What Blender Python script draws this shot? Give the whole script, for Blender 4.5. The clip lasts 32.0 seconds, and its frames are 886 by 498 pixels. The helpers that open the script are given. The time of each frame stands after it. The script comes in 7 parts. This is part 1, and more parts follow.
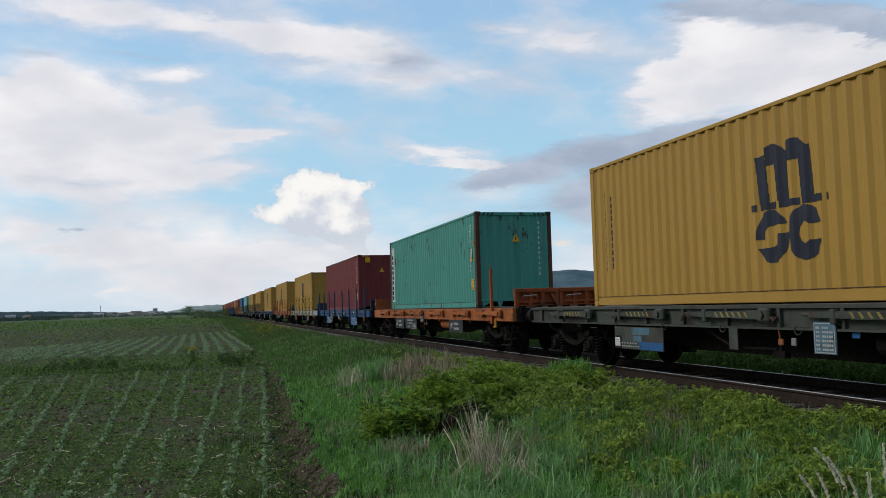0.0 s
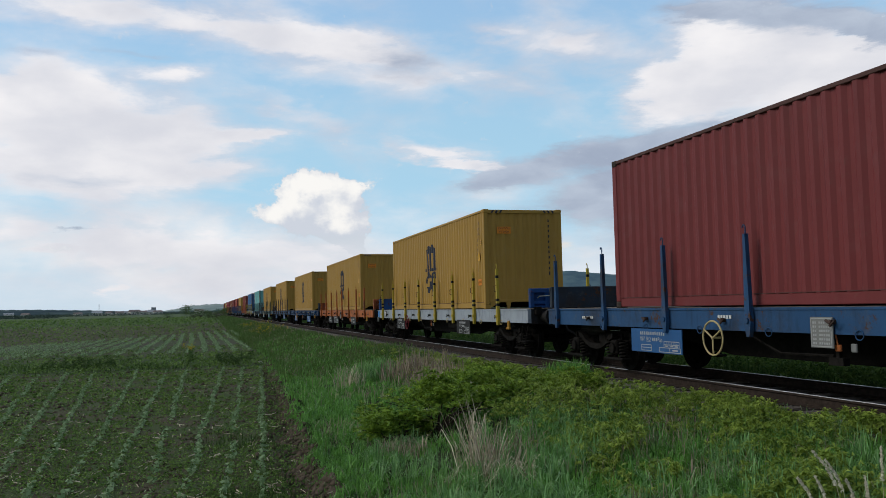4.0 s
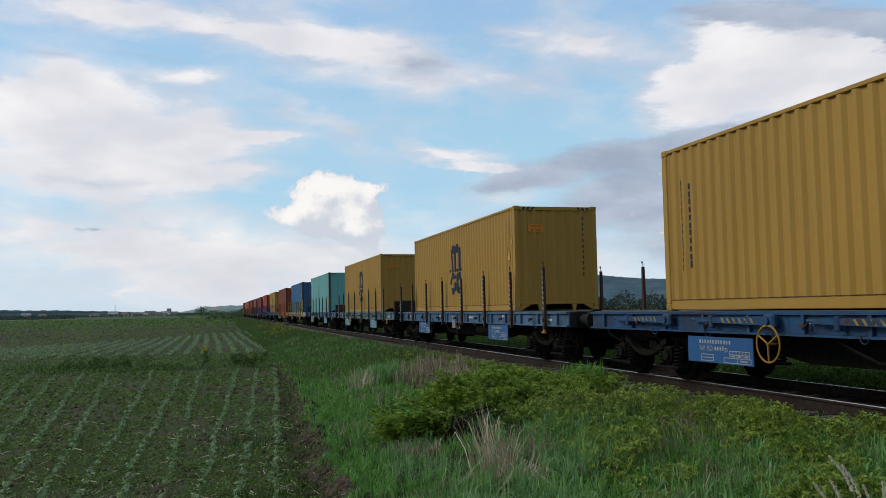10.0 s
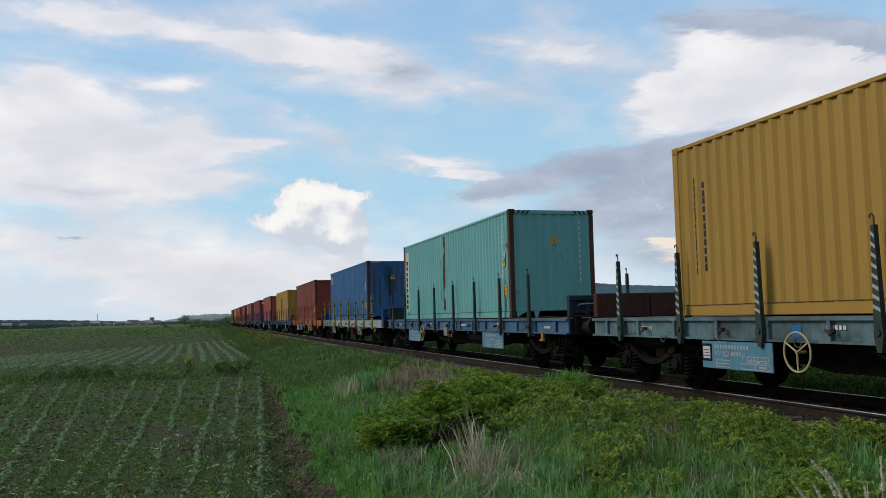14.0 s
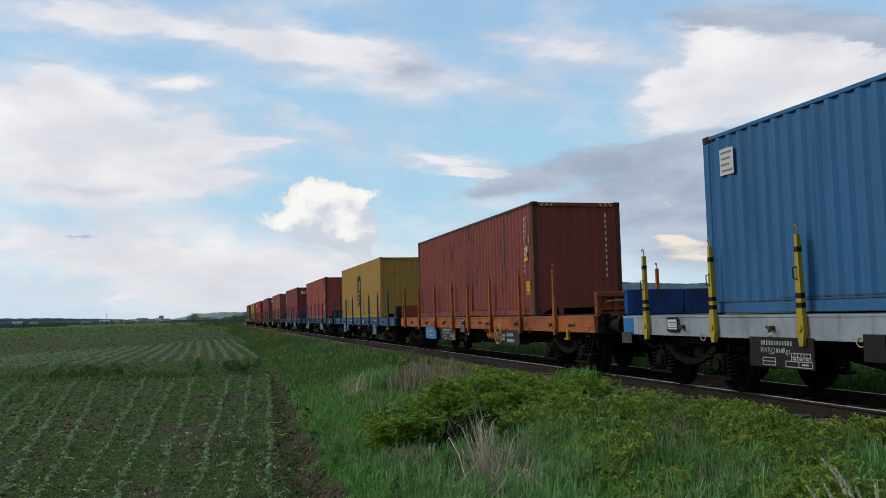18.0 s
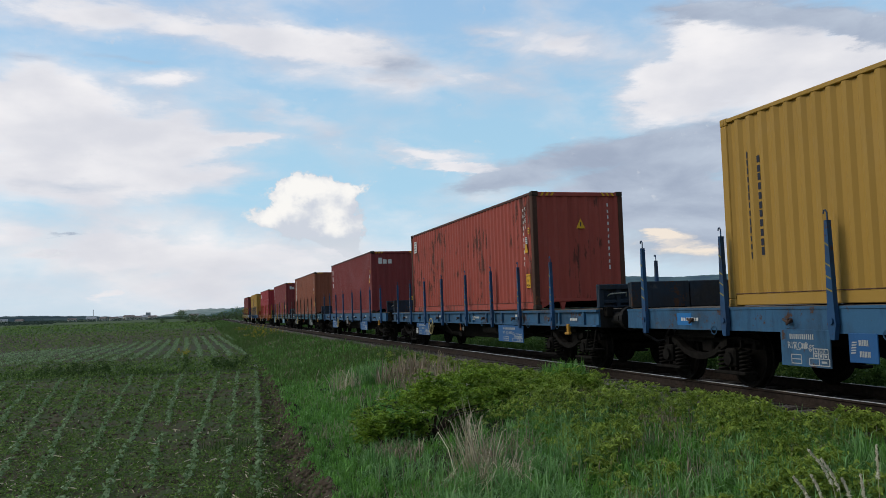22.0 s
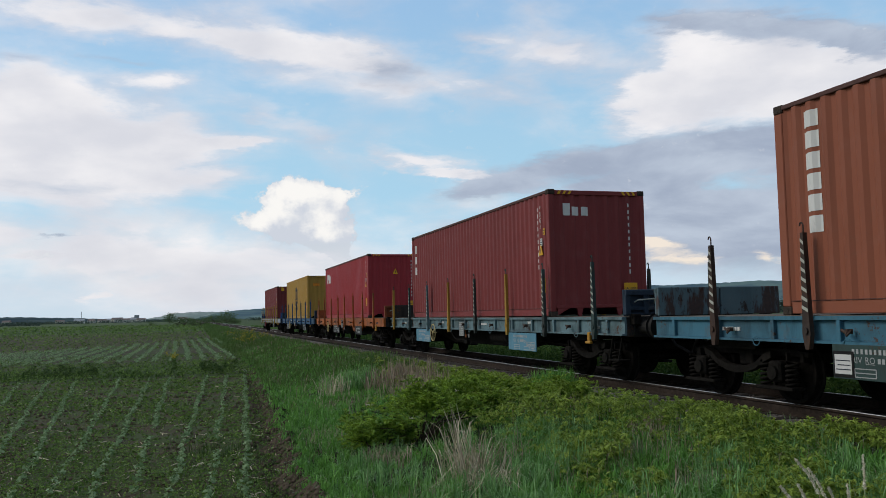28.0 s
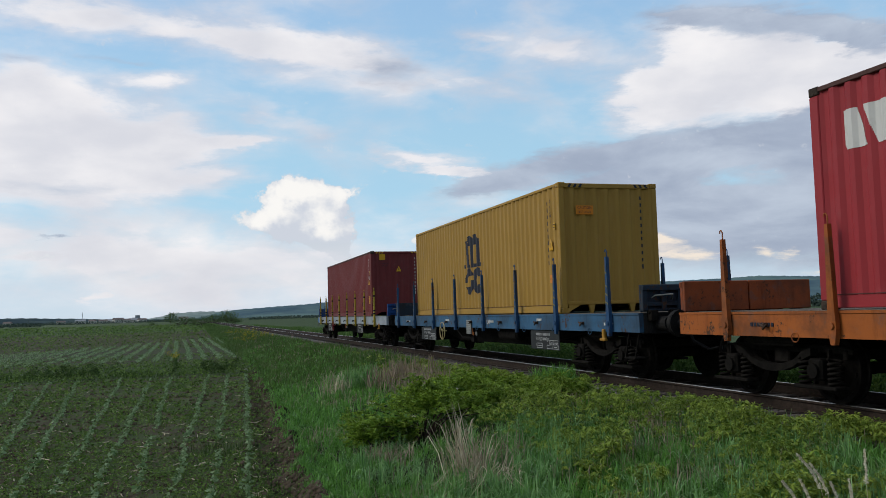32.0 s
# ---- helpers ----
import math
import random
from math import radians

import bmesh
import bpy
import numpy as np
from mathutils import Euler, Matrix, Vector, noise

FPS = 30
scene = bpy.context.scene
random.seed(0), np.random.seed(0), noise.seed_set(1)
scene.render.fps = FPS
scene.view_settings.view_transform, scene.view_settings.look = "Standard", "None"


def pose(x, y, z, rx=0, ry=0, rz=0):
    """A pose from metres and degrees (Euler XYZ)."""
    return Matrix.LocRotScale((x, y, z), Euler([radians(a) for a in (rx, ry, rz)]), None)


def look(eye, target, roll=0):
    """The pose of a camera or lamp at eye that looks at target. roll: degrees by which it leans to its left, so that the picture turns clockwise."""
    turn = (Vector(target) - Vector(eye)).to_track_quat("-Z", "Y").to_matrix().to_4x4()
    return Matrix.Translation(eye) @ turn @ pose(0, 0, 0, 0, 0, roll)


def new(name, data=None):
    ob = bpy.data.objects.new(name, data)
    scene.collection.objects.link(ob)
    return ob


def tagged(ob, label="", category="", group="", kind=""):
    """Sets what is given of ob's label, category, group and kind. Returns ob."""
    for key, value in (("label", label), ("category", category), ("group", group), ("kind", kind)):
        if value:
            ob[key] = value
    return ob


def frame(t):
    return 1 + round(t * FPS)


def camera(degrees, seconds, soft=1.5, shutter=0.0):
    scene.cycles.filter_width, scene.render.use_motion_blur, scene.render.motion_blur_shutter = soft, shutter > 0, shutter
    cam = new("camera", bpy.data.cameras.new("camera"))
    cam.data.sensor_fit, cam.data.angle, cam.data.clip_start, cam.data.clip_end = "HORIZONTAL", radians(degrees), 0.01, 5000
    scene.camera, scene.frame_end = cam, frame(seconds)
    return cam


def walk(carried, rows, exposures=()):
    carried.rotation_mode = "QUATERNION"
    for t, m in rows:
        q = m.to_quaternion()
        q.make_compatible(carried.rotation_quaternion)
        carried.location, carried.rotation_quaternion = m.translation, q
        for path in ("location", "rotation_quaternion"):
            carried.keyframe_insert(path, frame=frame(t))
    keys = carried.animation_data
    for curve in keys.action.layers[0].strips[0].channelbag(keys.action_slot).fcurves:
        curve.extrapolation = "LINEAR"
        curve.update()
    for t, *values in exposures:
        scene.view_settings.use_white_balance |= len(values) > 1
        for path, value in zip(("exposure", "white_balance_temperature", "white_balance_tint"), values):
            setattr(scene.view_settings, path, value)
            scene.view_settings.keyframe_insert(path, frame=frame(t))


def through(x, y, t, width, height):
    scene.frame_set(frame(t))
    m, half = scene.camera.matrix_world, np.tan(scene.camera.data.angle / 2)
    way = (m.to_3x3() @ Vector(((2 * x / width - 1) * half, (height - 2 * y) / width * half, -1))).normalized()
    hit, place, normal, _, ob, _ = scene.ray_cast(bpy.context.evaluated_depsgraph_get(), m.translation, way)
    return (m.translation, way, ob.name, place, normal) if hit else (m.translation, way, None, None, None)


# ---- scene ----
# ---- camera ----
CZ = 2.3  # the eye above the field
cam = camera(54.97, 32.0, soft=0.6)


def aim(yaw, pitch, roll):
    """The camera's pose at its one standpoint: degrees right of the track's line, up, and lean."""
    a, b = radians(yaw), radians(pitch)
    way = Vector((math.sin(a) * math.cos(b), math.cos(a) * math.cos(b), math.sin(b)))
    return look(Vector((0, 0, CZ)), Vector((0, 0, CZ)) + 100 * way, roll)


walk(cam, [
    (0.0, aim(15.77, 3.79, -1.59)),
    (0.5, aim(15.80, 3.77, -1.50)),
    (1.0, aim(15.89, 3.79, -1.41)),
    (1.5, aim(16.00, 3.79, -1.33)),
    (2.0, aim(15.99, 3.78, -1.19)),
    (2.5, aim(16.15, 3.80, -1.12)),
    (3.0, aim(15.84, 3.79, -1.14)),
    (3.5, aim(15.88, 3.81, -1.24)),
    (5.5, aim(15.64, 3.87, -1.30)),
    (6.0, aim(15.61, 3.87, -1.30)),
    (6.5, aim(15.07, 3.89, -1.30)),
    (7.0, aim(15.15, 3.88, -1.20)),
    (7.5, aim(15.36, 3.96, -1.05)),
    (8.0, aim(15.52, 3.98, -0.98)),
    (8.5, aim(15.59, 3.99, -0.93)),
    (9.0, aim(15.78, 4.03, -0.81)),
    (9.5, aim(15.52, 4.01, -0.94)),
    (10.0, aim(14.89, 4.01, -1.01)),
    (10.5, aim(15.10, 4.02, -1.12)),
    (11.0, aim(15.30, 4.07, -1.16)),
    (11.5, aim(15.42, 4.17, -1.11)),
    (12.0, aim(15.51, 4.22, -1.12)),
    (12.5, aim(15.61, 4.28, -1.15)),
    (13.0, aim(15.73, 4.36, -1.24)),
    (13.5, aim(15.90, 4.42, -1.26)),
    (14.0, aim(15.94, 4.49, -1.29)),
    (14.5, aim(15.98, 4.50, -1.29)),
    (16.5, aim(15.71, 4.62, -1.31)),
    (17.0, aim(15.13, 4.50, -1.33)),
    (17.5, aim(15.26, 4.43, -1.34)),
    (18.0, aim(15.39, 4.36, -1.36)),
    (18.5, aim(15.51, 4.31, -1.41)),
    (19.0, aim(15.64, 4.23, -1.46)),
    (19.5, aim(15.62, 4.15, -1.50)),
    (20.0, aim(15.76, 4.10, -1.58)),
    (20.5, aim(15.85, 4.06, -1.69)),
    (21.0, aim(15.98, 4.05, -1.76)),
    (21.5, aim(16.09, 4.03, -1.74)),
    (22.0, aim(16.20, 3.99, -1.77)),
    (22.5, aim(16.28, 3.91, -1.75)),
    (23.0, aim(16.41, 3.95, -1.62)),
    (23.5, aim(16.50, 3.99, -1.42)),
    (24.0, aim(16.52, 4.01, -1.30)),
    (24.5, aim(16.59, 4.04, -1.18)),
    (25.0, aim(16.62, 4.03, -1.06)),
    (25.5, aim(16.66, 4.02, -1.02)),
    (27.5, aim(16.80, 4.27, -1.10)),
    (28.0, aim(16.84, 4.37, -1.14)),
    (28.5, aim(16.85, 4.46, -1.18)),
    (29.0, aim(16.86, 4.52, -1.21)),
    (29.5, aim(16.84, 4.61, -1.29)),
    (30.0, aim(16.85, 4.68, -1.36)),
    (30.5, aim(16.84, 4.55, -1.39)),
    (31.0, aim(16.84, 4.45, -1.49)),
    (31.5, aim(16.84, 4.35, -1.56)),
    (32.0, aim(16.82, 4.22, -1.59)),
])

# ---- world, sun ----
RAIL, XC = 0.93, 9.07          # top of the rails; the track's middle line, which runs along y
SUN_AZ, SUN_EL = -70.0, 34.0   # degrees from +y towards +x; above the horizon


def nodes_of(tree):
    """A short way to add nodes and links to a node tree."""
    def add(kind, ins=(), **props):
        n = tree.nodes.new(kind)
        if "operation" in props:
            n.operation = props["operation"]
        if "use_clamp" in props:
            n.use_clamp = props["use_clamp"]
        if "data_type" in props:
            n.data_type = props["data_type"]
        if "blend_type" in props:
            n.blend_type = props["blend_type"]
        if "interpolation_type" in props:
            n.interpolation_type = props["interpolation_type"]
        if "vector_type" in props:
            n.vector_type = props["vector_type"]
        if "gradient_type" in props:
            n.gradient_type = props["gradient_type"]
        for k, v in dict(ins).items():
            if isinstance(v, bpy.types.NodeSocket):
                tree.links.new(v, n.inputs[k])
            else:
                n.inputs[k].default_value = v
        return n
    return add


def build_world():
    w = bpy.data.worlds.new("sky")
    scene.world = w
    w.use_nodes = True
    tree = w.node_tree
    tree.nodes.clear()
    add = nodes_of(tree)

    def math_(op, a, b=0.0, c=0.0, clamp=False):
        return add("ShaderNodeMath", {0: a, 1: b, 2: c}, operation=op, use_clamp=clamp).outputs[0]

    def mix(f, a, b):
        n = add("ShaderNodeMix", {0: f}, data_type="RGBA")
        for k, v in ((6, a), (7, b)):
            if isinstance(v, tuple):
                n.inputs[k].default_value = (*v, 1)
            else:
                tree.links.new(v, n.inputs[k])
        return n.outputs[2]

    def step(v, lo, hi):
        return add("ShaderNodeMapRange", {0: v, 1: lo, 2: hi, 3: 0.0, 4: 1.0}, interpolation_type="SMOOTHSTEP").outputs[0]

    d = add("ShaderNodeTexCoord").outputs["Generated"]
    xyz = add("ShaderNodeSeparateXYZ", {0: d}).outputs
    az = math_("MULTIPLY", math_("ARCTAN2", xyz[0], xyz[1]), 180 / math.pi)
    el = math_("MULTIPLY", math_("ARCSINE", xyz[2]), 180 / math.pi)
    sky_pos = add("ShaderNodeCombineXYZ", {0: az, 1: el, 2: 0.0}).outputs[0]

    def noise(scale, stretch, detail, rough, seed, distortion=0.0):
        v = add("ShaderNodeMapping", {0: sky_pos, 1: (seed * 13.7, seed * 7.1, seed), 3: (1.0, stretch, 1.0)}).outputs[0]
        return add("ShaderNodeTexNoise", {"Vector": v, "Scale": scale, "Detail": detail, "Roughness": rough, "Distortion": distortion}).outputs[0]

    # ragged outlines: the place in the sky is pushed about by noise before the clouds are laid out on it
    flat = add("ShaderNodeMapping", {0: sky_pos, 3: (0.55, 1.9, 1.0)}).outputs[0]
    warp = add("ShaderNodeTexNoise", {"Vector": flat, "Scale": 0.34, "Detail": 8.0, "Roughness": 0.62}).outputs["Color"]
    push = add("ShaderNodeVectorMath", {0: warp, 1: (0.5, 0.5, 0.5)}, operation="SUBTRACT").outputs[0]
    push = add("ShaderNodeVectorMath", {0: push, 1: (8.0, 2.0, 0.0)}, operation="MULTIPLY").outputs[0]
    soft = add("ShaderNodeVectorMath", {0: sky_pos, 1: push}, operation="ADD").outputs[0]
    curl = add("ShaderNodeTexNoise", {"Vector": sky_pos, "Scale": 0.9, "Detail": 5.0, "Roughness": 0.55}).outputs["Color"]
    push2 = add("ShaderNodeVectorMath", {0: curl, 1: (0.5, 0.5, 0.5)}, operation="SUBTRACT").outputs[0]
    push2 = add("ShaderNodeVectorMath", {0: push2, 1: (2.2, 1.3, 0.0)}, operation="MULTIPLY").outputs[0]
    crisp = add("ShaderNodeVectorMath", {0: sky_pos, 1: push2}, operation="ADD").outputs[0]

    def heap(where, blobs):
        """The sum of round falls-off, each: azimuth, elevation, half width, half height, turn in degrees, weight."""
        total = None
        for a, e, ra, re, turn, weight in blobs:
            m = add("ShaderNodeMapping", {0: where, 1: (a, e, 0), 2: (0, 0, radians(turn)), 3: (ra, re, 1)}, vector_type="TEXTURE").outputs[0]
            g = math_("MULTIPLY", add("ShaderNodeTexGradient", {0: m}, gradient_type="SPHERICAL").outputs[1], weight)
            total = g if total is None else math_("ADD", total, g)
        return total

    # high open sky all round, denser overhead and behind
    wide = noise(0.045, 2.2, 9.0, 0.62, 3.0, 0.4)
    fine = noise(0.15, 2.0, 9.0, 0.55, 1.0, 0.3)
    wisp = noise(0.09, 3.2, 8.0, 0.58, 5.0, 0.5)
    around = math_("ADD", step(math_("ABSOLUTE", math_("SUBTRACT", az, 16.0)), 30.0, 55.0), step(el, 22.0, 36.0), clamp=True)
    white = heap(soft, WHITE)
    white = math_("ADD", white, math_("MULTIPLY", around, math_("MULTIPLY", wide, 1.1)))
    white = math_("ADD", white, math_("MULTIPLY", math_("SUBTRACT", fine, 0.5), 1.9))
    white = math_("ADD", white, math_("MULTIPLY", math_("SUBTRACT", wisp, 0.5), 1.2))
    a_white = step(white, -0.32, 0.95)
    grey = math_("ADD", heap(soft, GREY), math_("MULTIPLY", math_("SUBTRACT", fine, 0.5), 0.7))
    a_grey = step(grey, 0.02, 0.62)
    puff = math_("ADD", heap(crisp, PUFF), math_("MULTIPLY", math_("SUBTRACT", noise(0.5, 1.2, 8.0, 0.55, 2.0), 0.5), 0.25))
    up = add("ShaderNodeVectorMath", {0: crisp, 1: (-0.7, 1.1, 0.0)}, operation="ADD").outputs[0]
    billow = noise(1.1, 1.15, 7.0, 0.6, 2.0)
    puff = math_("ADD", puff, math_("MULTIPLY", math_("SUBTRACT", billow, 0.5), 0.8))
    base = step(el, 5.4, 3.2)
    a_puff = math_("MULTIPLY", step(puff, 0.10, 0.34), math_("MULTIPLY_ADD", base, -0.55, 1.0))
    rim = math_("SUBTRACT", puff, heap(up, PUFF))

    tex = add("ShaderNodeTexSky")
    tex.sky_type, tex.sun_disc = "NISHITA", False
    tex.sun_elevation, tex.sun_rotation = radians(SUN_EL), radians(SUN_AZ)
    tex.air_density, tex.dust_density, tex.ozone_density = 1.0, 1.2, 1.6
    sky = tex.outputs[0]
    low = step(el, 11.0, -0.5)   # the veil of thin cloud towards the horizon
    veil = mix(step(math_("ADD", el, math_("MULTIPLY", fine, 3.0)), 0.5, 8.0), (0.62, 0.73, 0.83), (0.42, 0.70, 0.90))
    veil = mix(step(el, 10.0, 22.0), veil, (0.36, 0.60, 0.88))
    lit = mix(step(noise(0.15, 2.2, 7.0, 0.5, 8.0), 0.30, 0.70), (0.68, 0.70, 0.78), (0.91, 0.90, 0.93))
    cloud = mix(step(white, 0.25, 1.1), lit, mix(step(noise(0.11, 2.2, 7.0, 0.5, 11.0), 0.30, 0.70), (0.70, 0.71, 0.77), (0.94, 0.92, 0.93)))
    cloud = mix(math_("MULTIPLY", around, 0.9), cloud, mix(wide, (0.21, 0.23, 0.26), (0.40, 0.42, 0.46)))
    shade = mix(step(noise(0.13, 2.6, 8.0, 0.56, 4.0, 0.3), 0.30, 0.72), (0.35, 0.41, 0.53), (0.53, 0.60, 0.71))
    lump = math_("ADD", math_("MULTIPLY", rim, 0.85), math_("MULTIPLY", math_("SUBTRACT", noise(0.7, 1.2, 6.0, 0.6, 6.0), 0.5), 1.5))
    heads = mix(step(lump, -0.35, 0.75), (0.62, 0.66, 0.74), (0.97, 0.95, 0.92))
    heads = mix(math_("MULTIPLY", base, 0.7), heads, (0.64, 0.68, 0.75))
    col = mix(a_white, veil, cloud)
    col = mix(a_grey, col, shade)
    col = mix(a_puff, col, heads)
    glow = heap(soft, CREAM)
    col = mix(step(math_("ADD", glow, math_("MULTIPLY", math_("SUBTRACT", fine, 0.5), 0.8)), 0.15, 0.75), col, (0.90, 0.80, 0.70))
    cover = math_("MAXIMUM", math_("MAXIMUM", a_white, a_grey), math_("MAXIMUM", a_puff, math_("MULTIPLY_ADD", low, 0.22, 0.75)))
    cover = math_("MINIMUM", cover, 0.97)
    clear = add("ShaderNodeBackground", {0: sky, 1: 0.12}).outputs[0]
    clouds = add("ShaderNodeBackground", {0: col, 1: 1.0}).outputs[0]
    both = add("ShaderNodeMixShader", {0: cover, 1: clear, 2: clouds}).outputs[0]
    add("ShaderNodeOutputWorld", {0: both})


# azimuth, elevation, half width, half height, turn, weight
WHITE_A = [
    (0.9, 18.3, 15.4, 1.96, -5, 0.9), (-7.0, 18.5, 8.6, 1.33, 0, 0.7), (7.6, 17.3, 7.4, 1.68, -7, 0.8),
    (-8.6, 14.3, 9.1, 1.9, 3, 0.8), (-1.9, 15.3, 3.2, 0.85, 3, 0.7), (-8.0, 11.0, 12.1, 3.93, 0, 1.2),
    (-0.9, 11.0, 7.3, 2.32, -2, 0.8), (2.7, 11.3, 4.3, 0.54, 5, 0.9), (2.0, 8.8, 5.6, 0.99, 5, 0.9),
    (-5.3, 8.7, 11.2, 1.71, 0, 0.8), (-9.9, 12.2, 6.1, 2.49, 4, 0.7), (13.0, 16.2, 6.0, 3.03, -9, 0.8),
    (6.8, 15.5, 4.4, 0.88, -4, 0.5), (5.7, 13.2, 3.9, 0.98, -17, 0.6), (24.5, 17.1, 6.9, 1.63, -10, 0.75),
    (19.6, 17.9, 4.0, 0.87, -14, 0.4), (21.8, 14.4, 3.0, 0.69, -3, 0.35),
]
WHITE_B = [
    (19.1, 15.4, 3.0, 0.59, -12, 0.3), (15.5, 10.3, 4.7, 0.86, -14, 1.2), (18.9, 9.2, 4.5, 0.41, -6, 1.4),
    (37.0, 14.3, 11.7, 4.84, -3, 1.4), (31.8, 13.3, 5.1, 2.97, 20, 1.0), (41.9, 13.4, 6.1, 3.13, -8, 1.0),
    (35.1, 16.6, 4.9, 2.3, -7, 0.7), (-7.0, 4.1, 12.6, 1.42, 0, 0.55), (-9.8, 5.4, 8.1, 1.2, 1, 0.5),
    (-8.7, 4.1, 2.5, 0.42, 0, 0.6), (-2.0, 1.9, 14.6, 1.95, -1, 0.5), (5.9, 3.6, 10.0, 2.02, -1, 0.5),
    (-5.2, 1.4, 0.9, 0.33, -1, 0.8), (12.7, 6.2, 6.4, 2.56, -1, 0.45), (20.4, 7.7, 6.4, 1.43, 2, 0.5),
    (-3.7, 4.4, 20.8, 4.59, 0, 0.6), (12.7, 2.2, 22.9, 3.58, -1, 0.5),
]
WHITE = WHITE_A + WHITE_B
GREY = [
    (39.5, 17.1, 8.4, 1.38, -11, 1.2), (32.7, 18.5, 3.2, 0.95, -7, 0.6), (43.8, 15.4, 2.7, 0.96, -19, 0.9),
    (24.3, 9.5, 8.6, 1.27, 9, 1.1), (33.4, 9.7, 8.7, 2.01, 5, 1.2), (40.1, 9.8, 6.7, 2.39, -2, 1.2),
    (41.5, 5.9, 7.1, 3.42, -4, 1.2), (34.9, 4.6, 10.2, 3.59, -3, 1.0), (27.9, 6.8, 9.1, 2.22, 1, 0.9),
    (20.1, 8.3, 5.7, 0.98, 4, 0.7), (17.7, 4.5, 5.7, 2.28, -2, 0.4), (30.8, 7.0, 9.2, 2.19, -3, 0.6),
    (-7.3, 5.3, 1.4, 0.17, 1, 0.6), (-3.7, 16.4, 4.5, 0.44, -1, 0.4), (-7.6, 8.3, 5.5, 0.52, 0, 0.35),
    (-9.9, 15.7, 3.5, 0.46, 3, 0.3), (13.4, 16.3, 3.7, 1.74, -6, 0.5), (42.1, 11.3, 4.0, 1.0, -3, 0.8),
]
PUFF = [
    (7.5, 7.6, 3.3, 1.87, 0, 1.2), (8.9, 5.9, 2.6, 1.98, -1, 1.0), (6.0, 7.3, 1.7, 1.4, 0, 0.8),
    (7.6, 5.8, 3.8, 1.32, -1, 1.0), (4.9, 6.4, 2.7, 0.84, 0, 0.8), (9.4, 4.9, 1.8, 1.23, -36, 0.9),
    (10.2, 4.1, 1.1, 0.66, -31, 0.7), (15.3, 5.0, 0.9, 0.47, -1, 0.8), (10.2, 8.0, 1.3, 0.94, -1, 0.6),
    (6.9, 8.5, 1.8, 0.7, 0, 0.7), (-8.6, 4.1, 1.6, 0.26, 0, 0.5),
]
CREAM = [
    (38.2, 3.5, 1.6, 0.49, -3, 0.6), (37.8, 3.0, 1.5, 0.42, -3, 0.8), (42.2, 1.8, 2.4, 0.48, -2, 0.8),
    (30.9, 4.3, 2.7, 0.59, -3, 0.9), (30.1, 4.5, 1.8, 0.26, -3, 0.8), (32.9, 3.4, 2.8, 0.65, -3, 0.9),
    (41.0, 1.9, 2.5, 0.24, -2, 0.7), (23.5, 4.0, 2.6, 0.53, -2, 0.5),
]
build_world()

sun = new("sun", bpy.data.lights.new("sun", "SUN"))
sun.data.energy, sun.data.angle, sun.data.color = 1.6, radians(24), (1.0, 0.94, 0.84)
_a, _e = radians(SUN_AZ), radians(SUN_EL)
sun.matrix_basis = look(Vector((math.sin(_a) * math.cos(_e), math.cos(_a) * math.cos(_e), math.sin(_e))) * 100, Vector((0, 0, 0)))
scene.view_settings.exposure = 0.0


